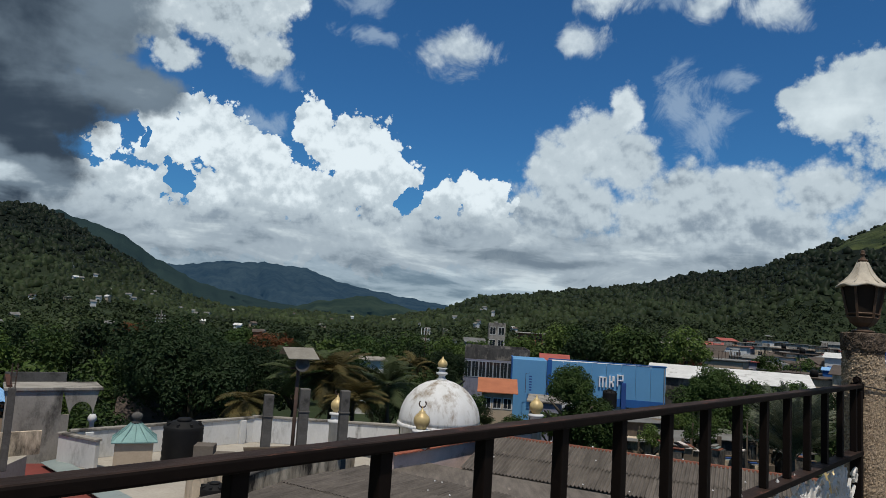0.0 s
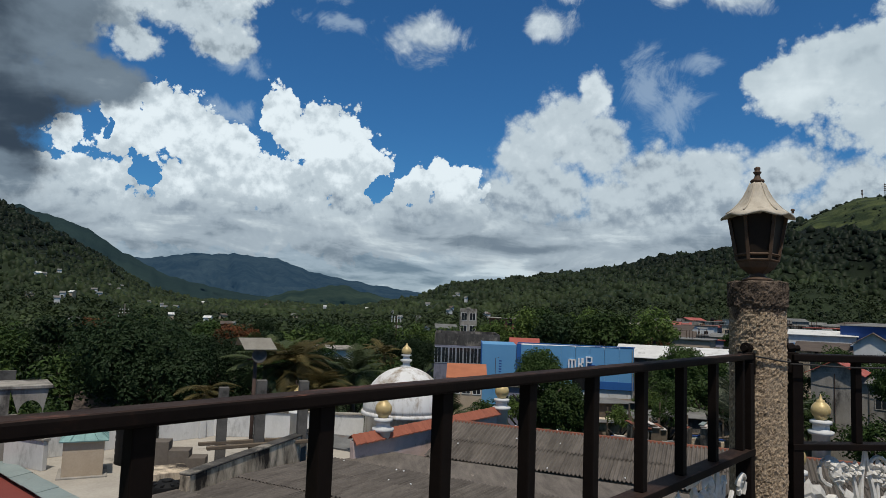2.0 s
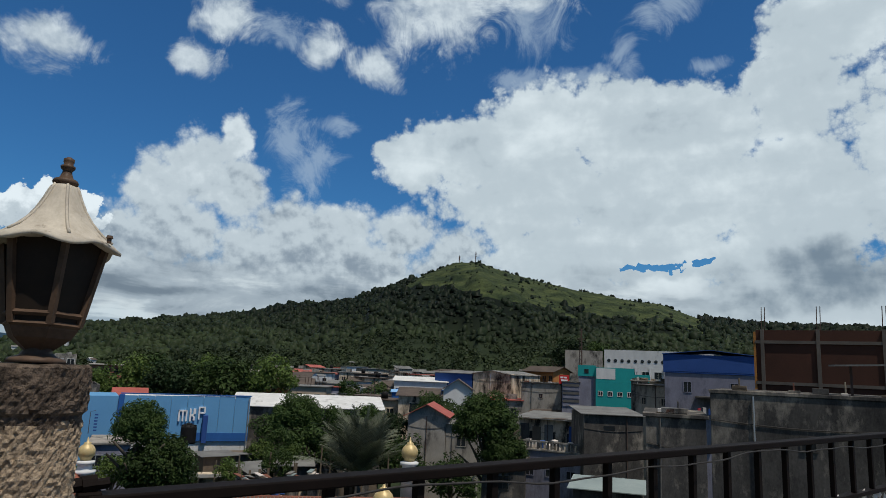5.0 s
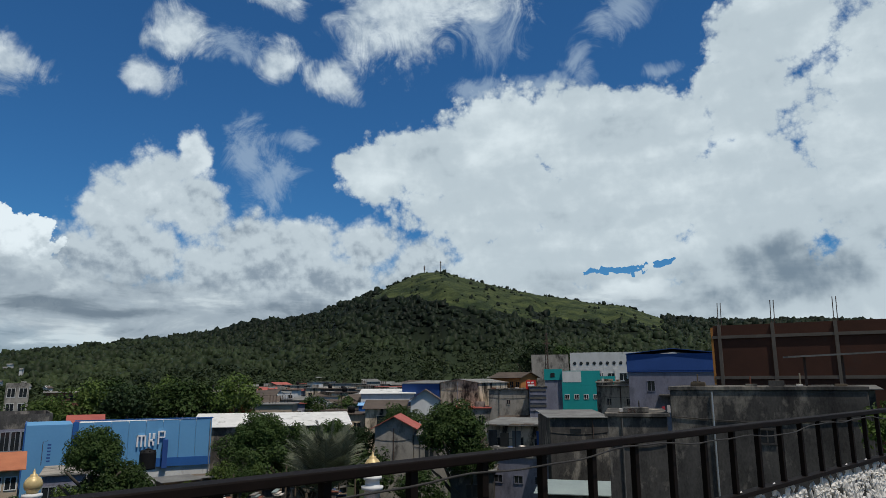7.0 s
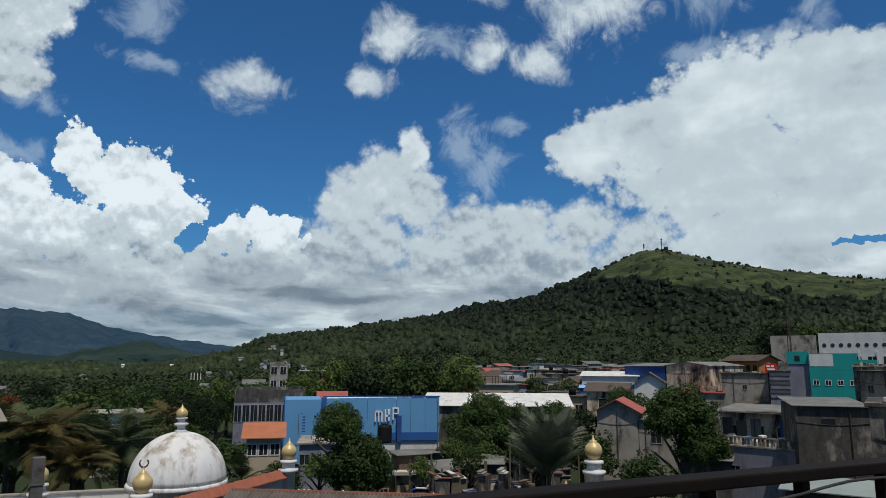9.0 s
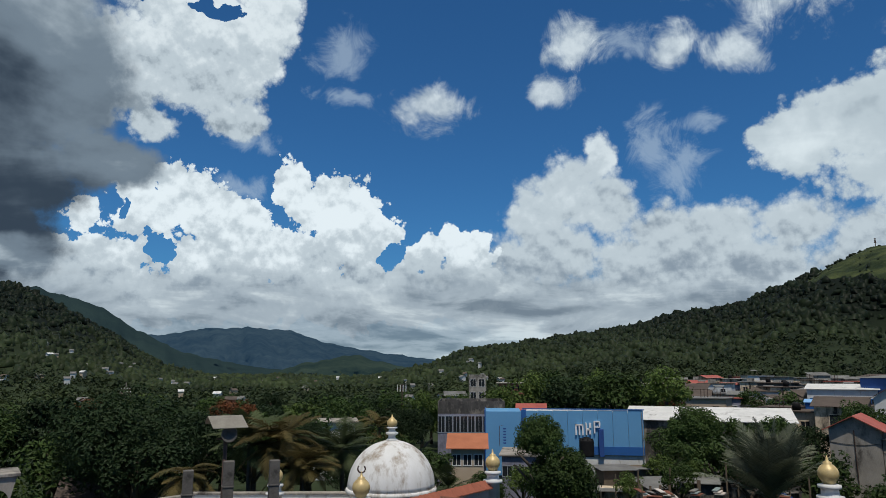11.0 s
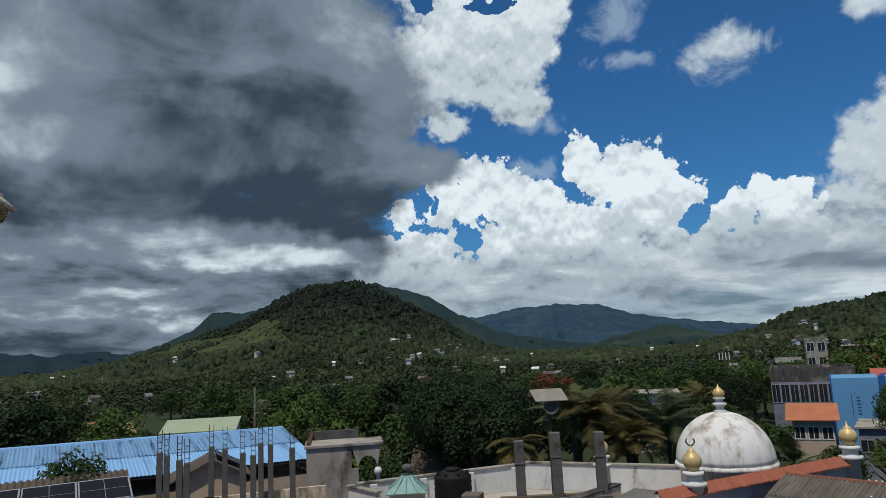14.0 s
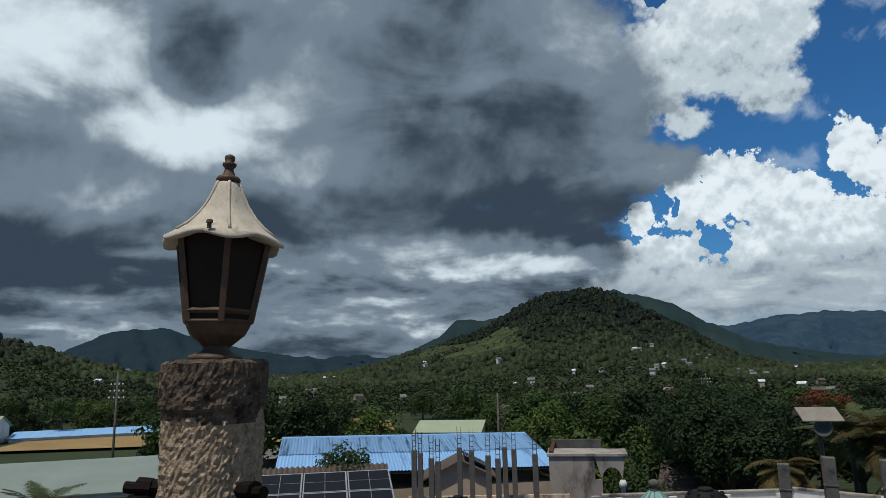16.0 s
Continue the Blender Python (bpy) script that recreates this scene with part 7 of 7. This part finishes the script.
for x, y, top, rad, tone in ((29.0, 71.5, -2.0, 3.0, "dense"), (32.5, 70.0, -3.2, 2.4, "mid"), (35.8, 68.5, -2.6, 2.2, "mid"), (27.0, 62.0, -4.2, 3.0, "mid"), (31.5, 60.5, -4.6, 2.8, "dark"), (34.2, 57.0, -5.0, 2.6, "mid"),
                            (40.5, 64.0, -2.9, 2.4, "dark"), (44.0, 66.0, -2.0, 2.6, "mid"), (47.0, 74.0, -1.6, 2.0, "mid"), (41.4, 51.2, -4.8, 2.6, "mid"), (33.4, 48.0, -5.6, 2.4, "mid"), (36.4, 99.5, -1.6, 2.2, "flame"),
                            (45, 90, -2.6, 2.6, "flame"), (42.6, 91.5, -2.4, 2.6, "flame"), (10.0, 60.5, -6.4, 1.6, "light"), (22.0, 57.2, -5.6, 1.6, "mid"), (27.6, 56.4, -4.8, 1.9, "dark"), (18.4, 58.4, -6.6, 1.3, "light"), (26.2, 71.6, -3.8, 2.2, "mid"), (30.4, 67.5, -4.4, 2.4, "dark"), (26.0, 67.5, -5.2, 2.0, "mid"), (23.4, 66.2, -5.9, 1.8, "light"), (33.0, 63.5, -4.0, 2.2, "mid"), (37.2, 65.2, -3.4, 2.0, "dark"), (43.4, 54.6, -4.6, 1.6, "dark"), (24.6, 60.8, -6.0, 1.3, "light"),
                            (0.4, 63.8, -1.6, 2.4, "grand"), (-1.4, 60.5, -3.4, 2.6, "mid"), (2.2, 58.5, -4.6, 2.2, "mid"), (-4.2, 58.0, -4.2, 2.4, "grand"), (6.8, 57.6, -6.4, 1.8, "mid"),
                            (-22.1, 56.9, 0.1, 5.0, "grand"), (-19.4, 53.8, -1.2, 4.6, "grand"), (-25.0, 60.6, -2.0, 4.2, "grand"), (-16.6, 60.4, -1.8, 3.8, "grand"), (-30.6, 52.0, -3.8, 4.2, "light"), (-29.0, 61.0, -3.4, 3.6, "mid"),
                            (-14.0, 66.0, -2.4, 3.4, "mid"), (-57.8, 75.6, -3.2, 2.3, "pale"), (-26.4, 23.6, -2.3, 1.7, "mid"), (-19.4, 41.5, -6.0, 2.2, "dark"), (-22.5, 44.5, -5.6, 2.6, "mid"),
                            (-19.6, 78, -0.8, 2.8, "flame"), (-45.0, 98, -1.4, 2.6, "flame"), (26.4, 10.6, 1.0, 1.5, "light"), (-47.5, 6.5, -4.4, 3.0, "dark"), (-52, 12, -5.6, 3.4, "dark"), (-50.5, 40, -5.8, 3.0, "dark"),
                            (-36.0, 47.5, -5.8, 3.0, "mid"), (-38.6, 56.0, -5.0, 3.2, "mid"), (-44.5, 49.0, -5.4, 2.8, "mid"), (-8.6, 63.0, -3.0, 2.8, "grand")):
    tree(x, y, top, rad, tone)
palm(-7.3, 46.0, -2.9, 3.2, "dry", 38, label="palm with drooping yellow-brown fronds")
palm(-5.6, 45.0, -4.4, 2.8, "dry", 34, label="palm with drooping yellow-brown fronds")
palm(-12.6, 44.6, -4.8, 2.3, "dry", 28, label="short palm with dry golden fronds")
palm(-9.6, 47.6, -3.2, 3.4, "green", 24)
palm(-3.6, 48.4, -3.6, 3.2, "green", 24)
palm(-2.2, 61.9, -3.2, 2.6, "dry", 20, label="palm with golden fronds beside dark trees")
palm(3.6, 50.6, -6.6, 2.4, "green", 18)
palm(-37.4, 12.8, -5.2, 2.3, "green", 20)
rng = random.Random(5)
for i in range(150):
    a = rng.uniform(-82, 8)
    r = rng.uniform(66 if a < -2 else 110, 190) if a > -66 else rng.uniform(175, 260)
    p = compass(a) * r
    if -152 < p.x < -84 and 20 < p.y < 110 and a < -45:
        continue
    if (p - Vector((-62, 65, 0))).length < 12 or (p - Vector((-76, 106, 0))).length < 11 or (p - Vector((-104, 78, 0))).length < 12:
        continue
    top = 1.3 - r * math.tan(radians(rng.uniform(1.6, 4.6) if r < 120 else rng.uniform(1.2, 2.6)))
    tree(p.x, p.y, max(top, land(p.x, p.y) + 4), rng.uniform(2.4, 4.4) * (1 + r / 500), rng.choice(["mid", "dark", "dark", "mid", "light"]), group="trees of the valley floor")
for i in range(26):
    a = rng.uniform(3, 17) if i < 12 else rng.uniform(17, 62)
    r = rng.uniform(105, 240)
    p = compass(a) * r
    tree(p.x, p.y, 1.3 - r * math.tan(radians(rng.uniform(1.0, 2.2))), rng.uniform(2.4, 4.2), rng.choice(["mid", "dark", "mid", "light"]), group="trees between the town houses")
for i in range(9):
    p = compass(44 + i * 1.9) * rng.uniform(150, 190)
    tree(p.x, p.y, rng.uniform(6, 11), rng.uniform(4, 6), rng.choice(["mid", "light", "dark"]), group="trees behind the school")


# ---- woods: leafy crowns near, lumpy crowns far off, in one mass ----
def woods():
    rng = random.Random(2)
    spots = []
    while len(spots) < 34000:
        a = rng.uniform(-86, 70)
        r = 200 * 6.4 ** (rng.random() ** 0.72)
        x, y = r * math.sin(radians(a)), r * math.cos(radians(a))
        h = land(x, y)
        sparse = r > 240 and grassy(x, y, h)
        if sparse and rng.random() < 0.80 - 0.55 * noise.fractal(Vector((x, y, 3)) * 0.022, 1.0, 2.0, 3):
            continue
        if -152 < x < -84 and 20 < y < 120:
            continue
        rad = rng.choice((1.1, 1.5, 2.0, 2.7)) * rng.uniform(0.8, 1.2) * (0.75 + r / 900) * (rng.uniform(0.25, 0.6) if sparse else 1)
        spots.append((x, y, h + rad * 0.15, rad, rad * rng.uniform(0.8, 1.3)))
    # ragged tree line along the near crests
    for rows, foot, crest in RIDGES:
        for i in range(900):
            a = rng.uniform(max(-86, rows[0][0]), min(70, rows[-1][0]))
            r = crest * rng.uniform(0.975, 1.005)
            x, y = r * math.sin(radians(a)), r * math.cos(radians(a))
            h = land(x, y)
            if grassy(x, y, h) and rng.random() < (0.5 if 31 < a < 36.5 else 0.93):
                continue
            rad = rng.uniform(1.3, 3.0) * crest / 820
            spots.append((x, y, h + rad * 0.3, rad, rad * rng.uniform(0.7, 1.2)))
    g = np.random.default_rng(4)
    s = np.array(spots)
    dist = np.hypot(s[:, 0], s[:, 1])
    near, far = s[dist < 430], s[dist >= 430]
    # near: loose leaf sprays
    n = 21
    near = np.repeat(near, n, axis=0)
    m = len(near)
    u, a = g.uniform(-0.1, 1, m), g.uniform(0, math.tau, m)
    q = np.sqrt(1 - u * u)
    d = np.stack([np.cos(a) * q, np.sin(a) * q, u], 1)
    p = near[:, :3] + d * near[:, [3, 3, 4]] * g.uniform(0.7, 1.05, (m, 1))
    nrm = d + g.uniform(-0.4, 0.4, (m, 3)) + np.array([0, 0, 0.3])
    nrm /= np.linalg.norm(nrm, axis=1, keepdims=True)
    t = np.cross(nrm, g.uniform(-1, 1, (m, 3)))
    t /= np.linalg.norm(t, axis=1, keepdims=True)
    b = np.cross(nrm, t)
    k = near[:, 3:4] * g.uniform(0.20, 0.36, (m, 1))
    v = np.stack([p + t * k, p + b * k * 0.8 + nrm * k * 0.3, p - t * k, p - b * k * 0.8 + nrm * k * 0.3], 1).reshape(-1, 3)
    f = np.arange(4 * m).reshape(-1, 4)
    # far: crowns of uneven lumps
    c = len(far)
    us = np.array([-0.25] * 6 + [0.45] * 6 + [0.84] * 6 + [1.0])
    al = np.array(list(np.arange(6)) + list(np.arange(6) + 0.5) + list(np.arange(6)) + [0]) * math.tau / 6
    qs = np.sqrt(1 - us * us)
    d = np.stack([np.cos(al) * qs, np.sin(al) * qs, us], 1)
    rr = g.uniform(0.5, 1.32, (c, 19, 1))
    dome = (far[:, None, :3] + d[None] * far[:, None, [3, 3, 4]] * rr).reshape(-1, 3)
    ring = [(i, (i + 1) % 6, 6 + i) for i in range(6)] + [((i + 1) % 6, 6 + (i + 1) % 6, 6 + i) for i in range(6)]
    ring += [(6 + i, 6 + (i + 1) % 6, 12 + (i + 1) % 6) for i in range(6)] + [(6 + i, 12 + (i + 1) % 6, 12 + i) for i in range(6)]
    ring += [(12 + i, 12 + (i + 1) % 6, 18) for i in range(6)]
    tri = np.array(ring)
    tris = (np.arange(c)[:, None, None] * 19 + tri[None]).reshape(-1, 3) + len(v)
    loops = np.concatenate([f.ravel(), tris.ravel()]).astype(np.int32)
    total = np.concatenate([np.full(m, 4), np.full(len(tris), 3)]).astype(np.int32)
    start = np.concatenate([[0], np.cumsum(total)[:-1]]).astype(np.int32)
    v = np.concatenate([v, dome])
    me = bpy.data.meshes.new("woods")
    me.vertices.add(len(v))
    me.vertices.foreach_set("co", v.ravel())
    me.loops.add(len(loops))
    me.loops.foreach_set("vertex_index", loops)
    me.polygons.add(len(total))
    me.polygons.foreach_set("loop_start", start)
    me.polygons.foreach_set("loop_total", total)
    me.update()
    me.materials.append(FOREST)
    tagged(new("woods", me), "dark green woodland covering the hills", "forest", kind="stuff")


woods()

# scattered white houses on the far slopes
rng = random.Random(31)
for i in range(120):
    a = rng.choice([rng.uniform(-78, -8), rng.uniform(-60, -20), rng.uniform(-30, 8)])
    r = rng.uniform(260, 700)
    c = compass(a) * r
    g = land(c.x, c.y)
    if g > 22 or rng.random() < 0.25:
        continue
    w = rng.uniform(1.6, 3.4)
    d = compass(a + 90 + rng.uniform(-40, 40)) * w
    house("small pale house among the trees of the slope", c - d / 2, c + d / 2, 3.5, g, g + rng.uniform(1.9, 2.7) + r * 0.003, rng.choice([WHITE, WHITE, WHITE, BEIGE]), rng.choice([TIN, WHITE, BROWN_ROOF, TIN, TIN]), "gable", 0.9, 0.3)
